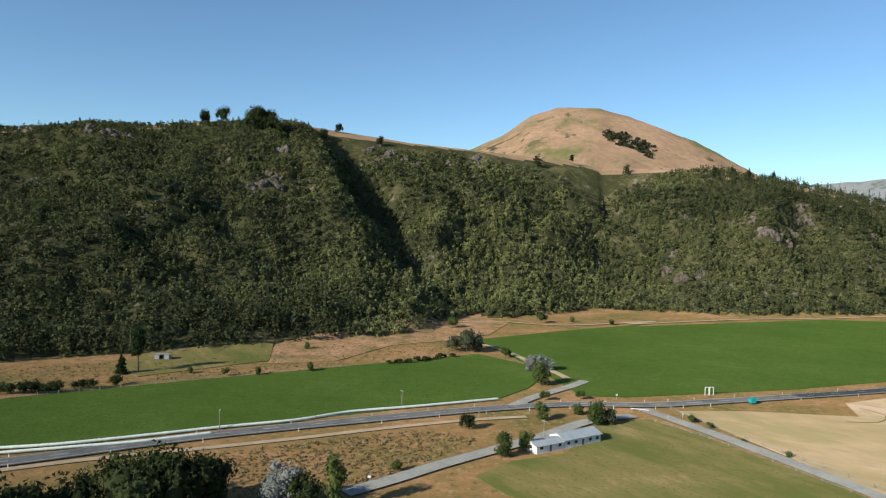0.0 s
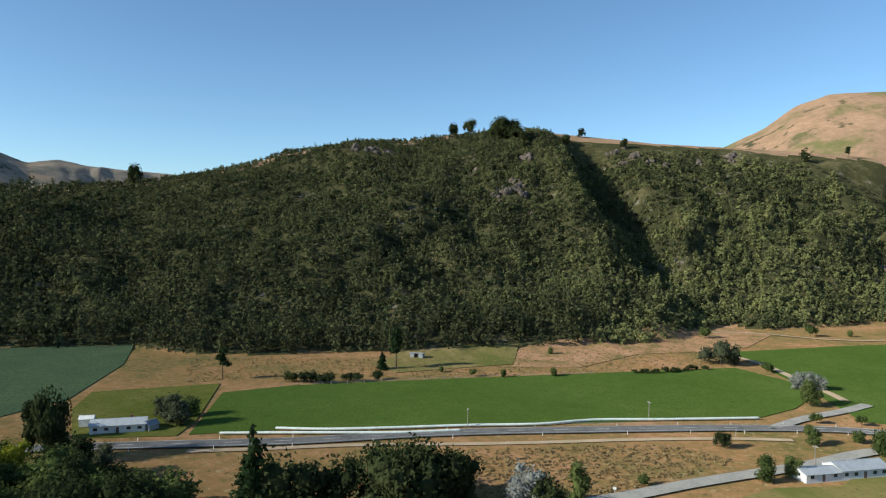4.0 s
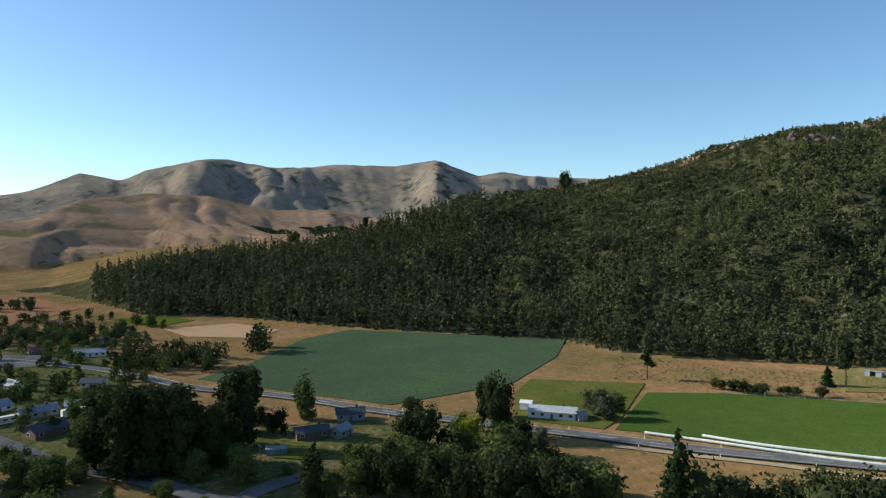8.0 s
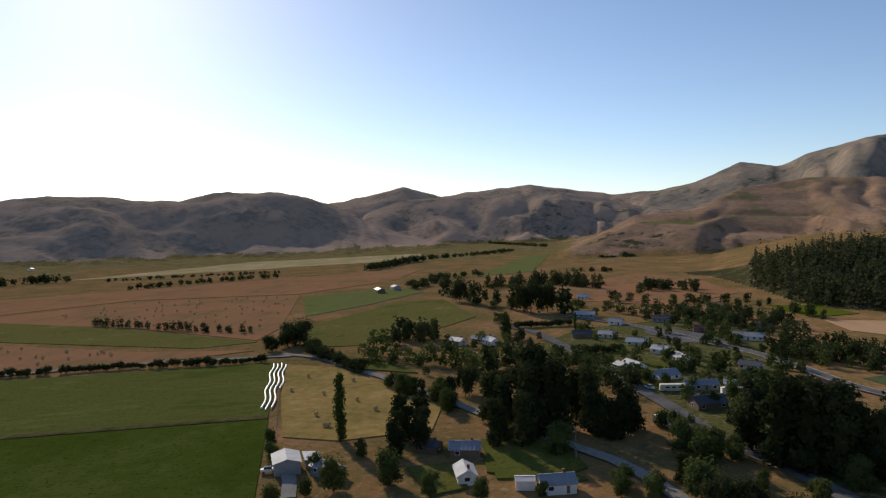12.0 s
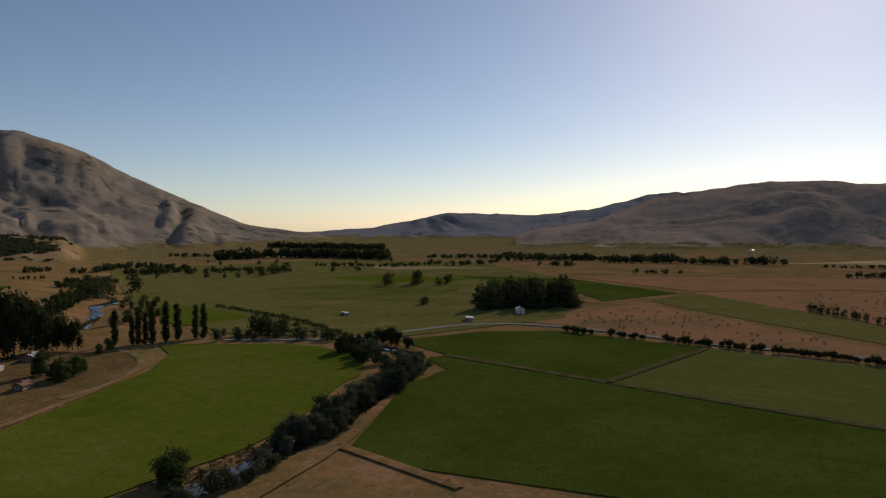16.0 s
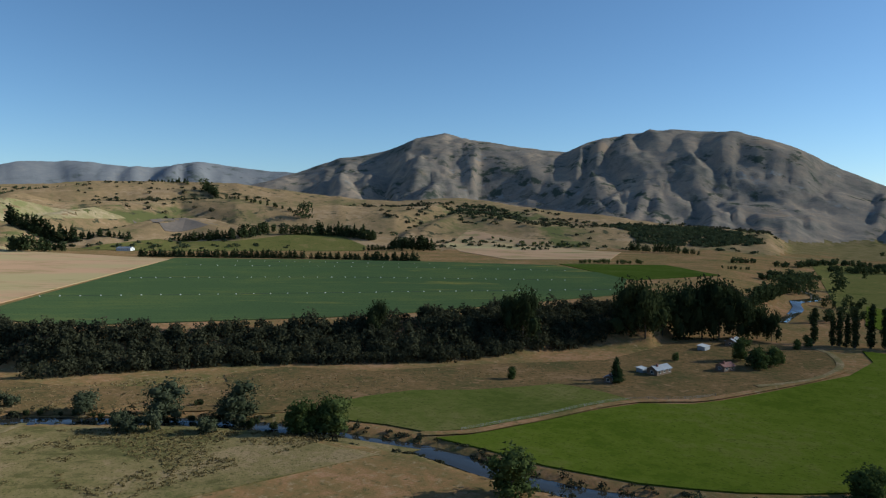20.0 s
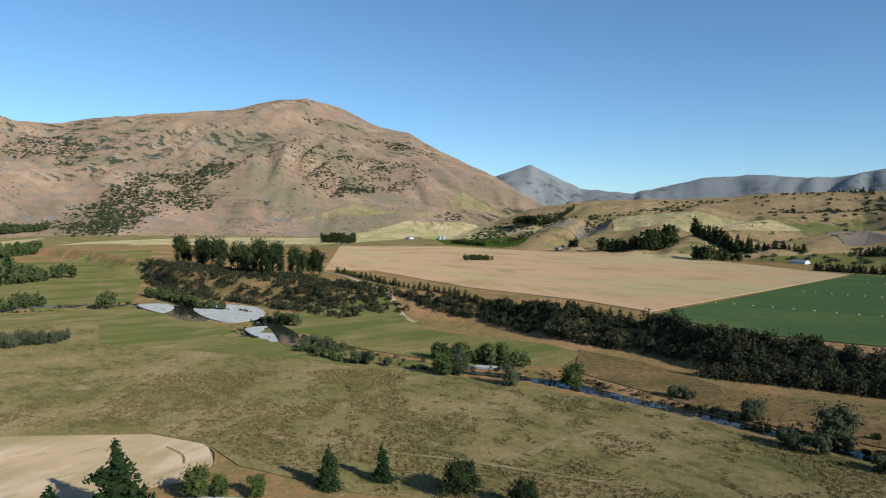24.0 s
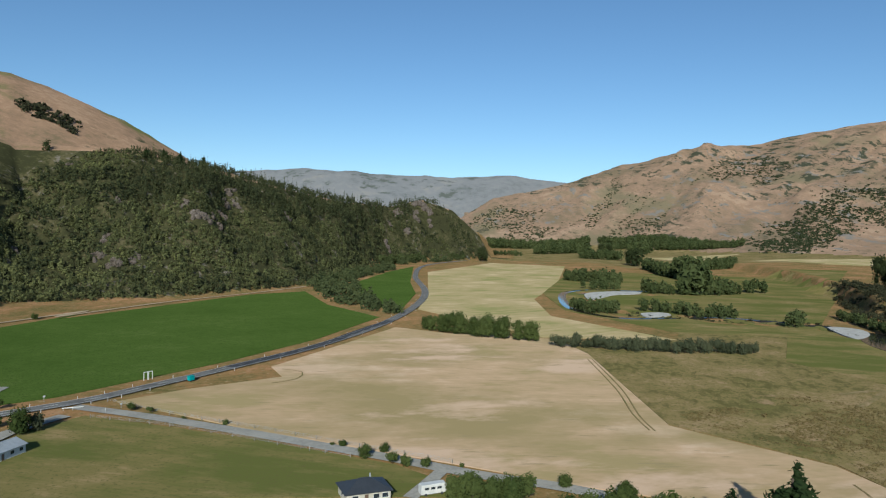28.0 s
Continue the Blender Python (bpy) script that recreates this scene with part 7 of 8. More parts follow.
# ---- river willows ----
belt("grey_bush", [(336.7, 246.5), (356.6, 215.2), (381.3, 185.7), (411.5, 162.5)], 4.5, 8.5, 0.75, 2.5, "willow hedge")
for ring, n, seed in (([(443.9, 677.8), (534.3, 744.1), (760.5, 913.1), (693.7, 819.1), (525, 700.9), (395.2, 514), (358.2, 416.3), (340.8, 407.9), (363.2, 522.2)], 230, 61), ([(760.5, 913.1), (936.1, 987.4), (1039.1, 994.8), (877.2, 940)], 30, 62)):
    scrub("willow_thicket", "thick grey-green willows along the paddock", ring, n, 8.5, 5, seed, L_WILLOW_FAR, 90, 0.22, category="willows")
for rows in ([(777.9, 566.1, 14.9), (774.4, 518.7, 18.2), (803.5, 493.3, 16.4)], [(690.6, 471.6, 11.7), (712, 438.5, 11.9)], [(511.7, 362.3, 9.7), (491.9, 329.2, 13), (514.8, 316.8, 11.5)], [(699.3, 401.3, 16.7), (717.2, 373.5, 14.2)],
        [(720.8, 368.2, 16.8), (728.8, 355.6, 32.5), (755, 342.6, 18.7), (788.3, 335.1, 13.2)], [(818.8, 335.7, 15.8), (831.2, 318.3, 15.8)], [(547.6, 316.3, 11), (551.8, 271.7, 12.9)], [(544.9, 267.2, 13.6), (560.8, 238, 10.8)],
        [(1140.1, 649, 18.7), (986, 525.9, 21.4), (951.4, 483.5, 32.4), (882.1, 417.7, 31.4)], [(1288, 674.3, 18.6), (1252.1, 581.1, 22.2), (1357.2, 584.5, 18.8)], [(1653, 1488.6, 33), (1813.1, 1462.3, 28.2), (2027.6, 1472.1, 30.9), (2164, 1475, 36.4)],
        [(1463.6, 1154.6, 28.4), (1713.8, 1167.9, 29)], [(1383.1, 957.6, 23.5), (1396.6, 861.1, 23.3)], [(741.9, 919.5, 14.6), (838.2, 966.7, 15.7), (904, 980.2, 11.9)], [(973.5, 984.2, 11.8), (1020.9, 986, 9.7)], [(1815.6, 1091, 40.1), (1864.3, 1056.2, 37.4)],
        [(547.8, 194.1, 14.1), (559.8, 188.7, 11.5)], [(647.5, 186.4, 8), (551.5, 121.4, 9.1), (546.4, 97.4, 8.1)], [(481.7, 61.8, 7.9), (462, 40.2, 9)], [(376.6, 32.6, 5.2), (354.4, 16.1, 5.8), (334.3, -2.5, 5.1)],
        [(347.9, -38.5, 7.8), (337.1, -51.9, 8.6), (333.8, -67, 7.7), (324.2, -80.1, 7.4)], [(2126.3, 1379.7, 23.3), (2141.2, 1015.9, 22.2)], [(2098.8, 1163.4, 26.6), (2147.9, 895.5, 25.6)], [(2206.8, 1451.8, 24.4), (2191.3, 1215.1, 26.9), (2133.7, 917.7, 20.5)], [(1286.8, 1146, 10.3), (1325.9, 1092.7, 12.9)]):
    tree_row("far_willow", rows, 4.5, 0.62, 2.5, "river flats")
plants("dark_tree", [(1232.5, 733.8, 34), (1031.4, 949.2, 29), (1244.6, 1105.3, 14.8), (1831.3, 1198.1, 30.8), (1853.8, 1182.8, 27.6)], 0.8, "river trees")
tree_row("broadleaf", [(317.3, 346.8, 9.9), (321.4, 305.9, 14.1), (331.1, 285.8, 14.2), (337, 263.6, 11)], 5, 0.95, 2.5, "willow row")
plants("far_tree", [(1044.4, 963.1, 25.2), (1208.7, 704.4, 40.3), (2109.3, 1252.9, 41.7)], 1.0)

tree_row("grey_bush", [(209.5, -133.6, 5.9), (195.8, -140.4, 7.3)], 5, 0.7, 1.5, "river bushes")
tree_row("dark_shrub", [(257, -124, 2.7), (239.6, -137.9, 2.2), (200.3, -157, 2.5), (171.2, -165.6, 3.8), (147.6, -175.4, 3.4)], 4.5, 0.9, 1.2, "river bushes")
tree_row("dark_shrub", [(214.5, -168.1, 2.5), (200.1, -174.1, 2.9)], 4.5, 0.9, 1.2, "river bushes")
tree_row("broadleaf", [(156.1, -161.9, 10.9), (153, -170.4, 12.7), (146.1, -176.4, 13.1)], 6, 0.8, 1.5, "river trees")
# low growth along both banks of the river
rng_b = np.random.default_rng(77)
bank = curve_points(RIVER[2:30], 2.0)
at = rng_b.integers(1, len(bank) - 1, 1000)
way = [bank[i + 1] - bank[i - 1] for i in at]
side = np.where(rng_b.uniform(0, 1, 1000) < 0.5, -1, 1) * rng_b.uniform(4.2, 8.5, 1000)
bx = np.array([bank[i].x - d.normalized().y * k for i, d, k in zip(at, way, side)])
by = np.array([bank[i].y + d.normalized().x * k for i, d, k in zip(at, way, side)])
lush = fbm(bx / 30, by / 30) > 0.43
bh = np.where(lush, rng_b.uniform(0.8, 2.8, 1000), rng_b.uniform(0.4, 0.9, 1000))
thicket("bank_scrub", "rank weeds and low willow along the river bank", bx, by, bh, rng_b.uniform(0.7, 1.7, 1000), 30, L_SCRUB, 78, 0.3, category="scrub")
# ---- rushes and rank grass ----
q = scatter([(245, 125.8), (320, 108.2), (327.3, 1.5), (320.8, -27.3), (252.9, -104.8), (186, -149.1), (142.7, -171), (159.8, -66.4), (177.4, 0.1), (212.4, 39), (238, 68)], 40000, 71)
q = q[fbm(q[:, 0] / 26 + 3, q[:, 1] / 13) + 0.5 * fbm(q[:, 0] / 5, q[:, 1] / 5) > 0.69][:15000]
rng_r = np.random.default_rng(71)
thicket("rushes", "dark rushes and rank grass in patches on river pasture", q[:, 0], q[:, 1], rng_r.uniform(0.4, 0.9, len(q)), rng_r.uniform(0.35, 0.75, len(q)), 7, L_RUSH, 71, 0.5, category="rushes")
scrub("dry_grass_tufts", "tawny rank grass below the terrace", [(293, -141.6), (254.9, -191.2), (143.6, -292), (108.9, -334.5), (176.5, -209.6), (209.2, -156.8), (259.2, -125.1)], 1200, 0.5, 0.5, 72, L_GRASS, 14, 0.5, category="grass")
scrub("dry_grass_tufts", "tawny rank grass beside the lane", [(-66.9, 207.3), (-7.1, 237.9), (15.3, 229.8), (-13.3, 193.1), (-33.9, 175.9), (-53.8, 172.1)], 1100, 0.5, 0.5, 73, L_GRASS, 14, 0.5, category="grass")
scrub("dry_grass_tufts", "tawny rank grass under the wooded hill", [(-247.7, 297.6), (-153.4, 335.6), (-76.8, 389.9), (3.1, 453.6), (17.9, 379), (-89.1, 316.6), (-165.1, 278.2), (-208, 249.9)], 1300, 0.5, 0.5, 74, L_GRASS, 14, 0.5, category="grass")

# ---- buildings ----
def box(bm, x0, y0, z0, x1, y1, z1):
    v = [bm.verts.new(p) for p in ((x0, y0, z0), (x1, y0, z0), (x1, y1, z0), (x0, y1, z0), (x0, y0, z1), (x1, y0, z1), (x1, y1, z1), (x0, y1, z1))]
    for f in ((0, 3, 2, 1), (4, 5, 6, 7), (0, 1, 5, 4), (1, 2, 6, 5), (2, 3, 7, 6), (3, 0, 4, 7)):
        bm.faces.new([v[k] for k in f])


def part(name, bm, mat, parent, label=""):
    ob = link(name, bm, mat, parent, label)
    return ob


def boxed(name, dims, mat, parent, label=""):
    bm = bmesh.new()
    box(bm, *dims)
    return part(name, bm, mat, parent, label)


def base(name, x, y, turn, label, category, group=""):
    ob = new(name)
    ob.matrix_basis = pose(x, y, spot(x, y) + 0.25, 0, 0, turn)
    return tagged(ob, label, category, group)


def slab(name, a, b, c, d, thick, mat, parent, label=""):
    """A sloping plate from four corners, ribbed like sheet roofing."""
    bm = bmesh.new()
    n = 16
    a, b, c, d = map(Vector, (a, b, c, d))
    up = (b - a).cross(d - a).normalized()
    top, low = [], []
    for i in range(n + 1):
        t = i / n
        lift = up * (thick + (0.04 if i % 2 else 0))
        p, q = a.lerp(b, t), d.lerp(c, t)
        top.append((bm.verts.new(p + lift), bm.verts.new(q + lift)))
        low.append((bm.verts.new(p), bm.verts.new(q)))
    for i in range(n):
        for r in (top, low):
            bm.faces.new((r[i][0], r[i + 1][0], r[i + 1][1], r[i][1]))
        for k in (0, 1):
            bm.faces.new((top[i][k], top[i + 1][k], low[i + 1][k], low[i][k]))
    for i in (0, n):
        bm.faces.new((top[i][0], top[i][1], low[i][1], low[i][0]))
    bmesh.ops.recalc_face_normals(bm, faces=bm.faces[:])
    return part(name, bm, mat, parent, label)


def window(parent, x, y, z, w, h, side):
    """A framed pane on a long (side y) or short (side x) wall."""
    s = math.copysign(1, y if side == "y" else x)
    fr = bmesh.new()
    for k in (-1, 1):
        if side == "y":
            box(fr, x - w / 2 - 0.06, y - 0.02, z + k * h / 2 - 0.05, x + w / 2 + 0.06, y + 0.07 * s, z + k * h / 2 + 0.05)
            box(fr, x + k * w / 2 - 0.05, y - 0.02, z - h / 2 + 0.05, x + k * w / 2 + 0.05, y + 0.07 * s, z + h / 2 - 0.05)
        else:
            box(fr, x - 0.02, y - w / 2 - 0.06, z + k * h / 2 - 0.05, x + 0.07 * s, y + w / 2 + 0.06, z + k * h / 2 + 0.05)
            box(fr, x - 0.02, y + k * w / 2 - 0.05, z - h / 2 + 0.05, x + 0.07 * s, y + k * w / 2 + 0.05, z + h / 2 - 0.05)
    f = part("window", fr, WHITE, parent)
    if side == "y":
        boxed("pane", (x - w / 2, y - 0.03, z - h / 2, x + w / 2, y + 0.035 * s, z + h / 2), GLASS, f)
    else:
        boxed("pane", (x - 0.03, y - w / 2, z - h / 2, x + 0.035 * s, y + w / 2, z + h / 2), GLASS, f)


def house(x, y, turn, w, d, label, roof=GREY_ROOF, wall=CREAM, h=2.6, pitch=24, chimney=True, name="house", category="house", windows=True, over=0.5, group="village houses"):
    """A gabled building: the ridge runs along its own x axis."""
    ob = base(name, x, y, turn, label, category, group)
    rise = d / 2 * math.tan(radians(pitch))
    bm = bmesh.new()
    W, D = w / 2, d / 2
    lo = [bm.verts.new(p) for p in ((-W, -D, -0.6), (W, -D, -0.6), (W, D, -0.6), (-W, D, -0.6))]
    hi = [bm.verts.new(p) for p in ((-W, -D, h), (W, -D, h), (W, D, h), (-W, D, h))]
    g = [bm.verts.new((-W, 0, h + rise)), bm.verts.new((W, 0, h + rise))]
    bm.faces.new((lo[0], lo[1], hi[1], hi[0]))
    bm.faces.new((lo[2], lo[3], hi[3], hi[2]))
    bm.faces.new((lo[1], lo[2], hi[2], g[1], hi[1]))
    bm.faces.new((lo[3], lo[0], hi[0], g[0], hi[3]))
    bm.faces.new((hi[0], hi[1], hi[2], hi[3]))
    part("wall", bm, wall, ob)
    drop = over * math.tan(radians(pitch))
    for s in (-1, 1):
        q = [(-W - over, s * (D + over), h - drop), (W + over, s * (D + over), h - drop), (W + over, 0, h + rise), (-W - over, 0, h + rise)]
        slab("roof", *(q if s < 0 else [q[1], q[0], q[3], q[2]]), 0.08, roof, ob)
    boxed("ridge_cap", (-W - over, -0.14, h + rise + 0.05, W + over, 0.14, h + rise + 0.16), roof, ob)
    if windows:
        n = max(2, int(w / 3.2))
        for s in (-1, 1):
            for k in range(n):
                if s < 0 and k == n // 2:
                    boxed("door", (-w / 2 + w * (k + .5) / n - 0.45, -D - 0.06, 0, -w / 2 + w * (k + .5) / n + 0.45, -D + 0.02, 2.0), BROWN_WALL, ob)
                else:
                    window(ob, -w / 2 + w * (k + .5) / n, s * D, 1.5, 1.4, 1.1, "y")
            window(ob, s * W, 0, 1.5, 1.5, 1.1, "x")
    if chimney:
        boxed("chimney", (w * 0.2, 0.3, h + rise * 0.5, w * 0.2 + 0.7, 1.0, h + rise + 0.9), RED_ROOF, ob)
    return ob


def hip_house(x, y, turn, w, d, label, roof=DARK_ROOF, wall=CREAM, h=2.6, pitch=24, over=0.6, group="gravel road house"):
    """A house whose roof slopes to all four sides, with a gabled porch."""
    ob = base("house", x, y, turn, label, "house", group)
    W, D = w / 2, d / 2
    boxed("wall", (-W, -D, -0.6, W, D, h), wall, ob)
    A, B = W + over, D + over
    rise, low = B * math.tan(radians(pitch)), h - over * 0.2
    k = A - B
    tops = ((-k, 0, low + rise), (k, 0, low + rise))
    eaves = [(-A, -B, low), (A, -B, low), (A, B, low), (-A, B, low)]
    for q in ([eaves[0], eaves[1], tops[1], tops[0]], [eaves[1], eaves[2], tops[1]], [eaves[2], eaves[3], tops[0], tops[1]], [eaves[3], eaves[0], tops[0]]):
        bm = bmesh.new()
        f = bm.faces.new([bm.verts.new(p) for p in q])
        out = bmesh.ops.extrude_face_region(bm, geom=[f])
        for v in out["geom"]:
            if isinstance(v, bmesh.types.BMVert):
                v.co.z += 0.14
        bmesh.ops.recalc_face_normals(bm, faces=bm.faces[:])
        part("roof", bm, roof, ob)
    boxed("ridge_cap", (-k, -0.15, low + rise + 0.1, k, 0.15, low + rise + 0.24), roof, ob)
    for s in (-1, 1):
        for t in (-0.6, -0.1, 0.35, 0.75):
            if s > 0 or t != -0.1:
                window(ob, t * W, s * D, 1.4, 1.6, 1.2, "y")
        window(ob, s * W, 0, 1.4, 1.6, 1.2, "x")
    boxed("door", (-0.1 * W - 0.5, -D - 0.06, 0, -0.1 * W + 0.5, -D + 0.02, 2.05), BROWN_WALL, ob)
    boxed("flue", (W * 0.3, D * 0.3, low + rise * 0.5, W * 0.3 + 0.3, D * 0.3 + 0.3, low + rise + 0.7), ZINC, ob)
    boxed("skylight", (-W * 0.4, -D * 0.55, low + rise * 0.52, -W * 0.4 + 1.1, -D * 0.55 + 0.7, low + rise * 0.52 + 0.12), GLASS, ob)
    return ob


def shed(x, y, turn, w, d, h, label, roof=ZINC, wall=GREY_WALL, group="farm sheds", bays=3):
    """A lean-to farm building with open bays."""
    ob = base("shed", x, y, turn, label, "shed", group)
    W, D = w / 2, d / 2
    boxed("back_wall", (-W, D - 0.15, -0.5, W, D, h - 0.5), wall, ob)
    for s in (-1, 1):
        boxed("side_wall", (s * W - 0.08, -D, -0.5, s * W + 0.08, D - 0.15, h - 0.5), wall, ob)
    for k in range(bays + 1):
        boxed("post", (-W + w * k / bays - 0.1, -D - 0.1, -0.5, -W + w * k / bays + 0.1, -D + 0.1, h - 0.05), GREY_WOOD, ob)
    for k in range(0, bays, 2):
        boxed("front_panel", (-W + w * k / bays + 0.1, -D - 0.05, -0.5, -W + w * (k + 1) / bays - 0.1, -D + 0.05, h - 0.1), wall, ob)
    slab("roof", (-W - 0.4, -D - 0.5, h), (W + 0.4, -D - 0.5, h), (W + 0.4, D + 0.4, h - 0.55), (-W - 0.4, D + 0.4, h - 0.55), 0.08, roof, ob)
    return ob


def vehicle(x, y, turn, kind, label, paint=WHITE):
    """A car, van, motorhome, box trailer or bus with wheels."""
    L, W, H, cab = {"car": (4.4, 1.8, 0.8, 0.6), "motorhome": (7.0, 2.3, 2.5, 0.35), "trailer": (9.0, 2.5, 2.9, 0), "bus": (10, 2.5, 2.6, 0.2), "caravan": (5.5, 2.2, 2.1, 0)}[kind]
    ob = base(kind, x, y, turn, label, kind, "")
    bm = bmesh.new()
    box(bm, -L / 2, -W / 2, 0.4, L / 2, W / 2, 0.4 + H)
    bmesh.ops.bevel(bm, geom=bm.edges[:], offset=0.12, segments=2, affect="EDGES")
    part("body", bm, paint, ob)
    if kind == "car":
        bm = bmesh.new()
        box(bm, -L * 0.3, -W * 0.45, 1.2, L * 0.22, W * 0.45, 1.2 + cab)
        bmesh.ops.bevel(bm, geom=bm.edges[:], offset=0.15, segments=2, affect="EDGES")
        part("cabin", bm, GLASS, ob)
    elif kind != "trailer":
        for s in (-1, 1):
            for k in range(3):
                boxed("window", (-L * 0.3 + k * L * 0.25, s * W / 2 - 0.02, 1.6, -L * 0.3 + k * L * 0.25 + L * 0.17, s * W / 2 + 0.02, 2.2), GLASS, ob)
    for sx in (-0.32, 0.32):
        for sy in (-1, 1):
            bm = bmesh.new()
            bmesh.ops.create_cone(bm, cap_ends=True, segments=14, radius1=0.36, radius2=0.36, depth=0.24, matrix=pose(sx * L, sy * (W / 2 - 0.1), 0.36, 90))
            part("wheel", bm, DARK_PAINT, ob)
    return ob


def pole(x, y, h, label="grey timber power pole with crossarm", group="power poles"):
    ob = base("power_pole", x, y, (x * 3.7) % 180, label, "pole", group)
    bm = bmesh.new()
    bmesh.ops.create_cone(bm, cap_ends=True, segments=8, radius1=0.17, radius2=0.11, depth=h + 0.3, matrix=pose(0, 0, h / 2 - 0.15))
    part("post", bm, GREY_WOOD, ob)
    boxed("crossarm", (-1.1, -0.07, h - 0.7, 1.1, 0.07, h - 0.55), GREY_WOOD, ob)
    for k in (-0.95, -0.4, 0.4, 0.95):
        boxed("insulator", (k - 0.05, -0.05, h - 0.55, k + 0.05, 0.05, h - 0.35), WHITE, ob)


# the long zinc-roofed building at the junction
house(45.9, 229.7, 33, 16, 7.5, "long white community shed with zinc roof", ZINC, WHITE, 2.7, 20, False, group="junction sheds")
house(34.6, 221.6, 33, 11.5, 6, "low white annexe with zinc roof and verandah", ZINC, WHITE, 2.3, 16, False, group="junction sheds")
# the white house beside the lucerne
hx, hy = -180.2, 183.5
house(hx, hy, 35, 17, 7.5, "white weatherboard bungalow with pale roof", ZINC, WHITE, 2.7, 18, group="highway houses")
hx, hy = -194.3, 183.5
house(hx, hy, 35, 4.5, 4, "small white garden shed", WHITE, WHITE, 2.6, 20, False, "shed", "shed", False, 0.25, "highway houses")
hx, hy = -171.2, 188
house(hx, hy, 80, 4, 3.5, "small grey gabled hut", GREY_ROOF, GREY_WALL, 1.9, 35, False, "shed", "shed", False, 0.3, "highway houses")
hx, hy = -223.9, 123.5
house(hx, hy, 65, 10, 6, "dark-roofed house with white gable", DARK_ROOF, GREY_WALL, 2.7, 26, group="highway houses")
hx, hy = -207.5, 110.9
house(hx, hy, 110, 6, 5, "grey gabled garage beside the dark-roofed house", GREY_ROOF, GREY_WALL, 2.6, 26, False, group="highway houses")
hx, hy = -212.9, 102.7
house(hx, hy, 75, 11, 6.5, "low charcoal-roofed cottage on the lawn", DARK_ROOF, BROWN_WALL, 2.5, 20, group="highway houses")
hx, hy = -203.1, 86.1
house(hx, hy, 60, 6, 3.5, "small blue-grey garden shed", GREY_ROOF, BLUE_WALL, 2.1, 15, False, "shed", "shed", False, 0.3, "highway houses")
# the house and motorhome by the gravel road
hip_house(109.7, 140.0, -22, 11.5, 8.5, "modern cream house with charcoal hip roof")
hx, hy = 124.1, 129.8
vehicle(hx, hy, 160, "motorhome", "white motorhome parked on the gravel drive")
# barn and cottages by the hay paddock
hx, hy = -184.5, -94.3
house(hx, hy, 30, 10, 7.5, "tall barn with white roof and dark door", ZINC, GREY_WALL, 3.4, 16, False, "barn", "barn", False, 0.4, "hay paddock buildings")
hx, hy = -190.3, -88.9
shed(hx, hy, 30, 8, 4, 2.6, "low open implement shed with pale roof", ZINC, GREY_WALL)
hx, hy = -182.3, -80.4
house(hx, hy, 60, 9, 5.5, "cottage with blue-grey iron roof", GREY_ROOF, BLUE_WALL, 2.5, 25, group="hay paddock buildings")
hx, hy = -205.5, -45.5
house(hx, hy, 100, 9, 6.5, "cottage with blue-grey roof panels", GREY_ROOF, BROWN_WALL, 2.6, 26, group="hay paddock buildings")
hx, hy = -185.2, -41.2
house(hx, hy, 20, 9, 5, "white gabled cottage with pale roof", ZINC, WHITE, 2.6, 28, group="hay paddock buildings")
hx, hy = -182, -16.1
house(hx, hy, 110, 9, 6.5, "grey-roofed bungalow with white gables", GREY_ROOF, WHITE, 2.6, 26, group="hay paddock buildings")
hx, hy = -182.2, -24.3
house(hx, hy, 100, 5, 4, "small white garage beside the bungalow", ZINC, WHITE, 2.3, 14, False, "shed", "shed", False, 0.3, "hay paddock buildings")
hx, hy = -206.8, -57.1
house(hx, hy, 80, 7, 5, "low dark cottage under trees", DARK_ROOF, BROWN_WALL, 2.4, 22, group="hay paddock buildings")
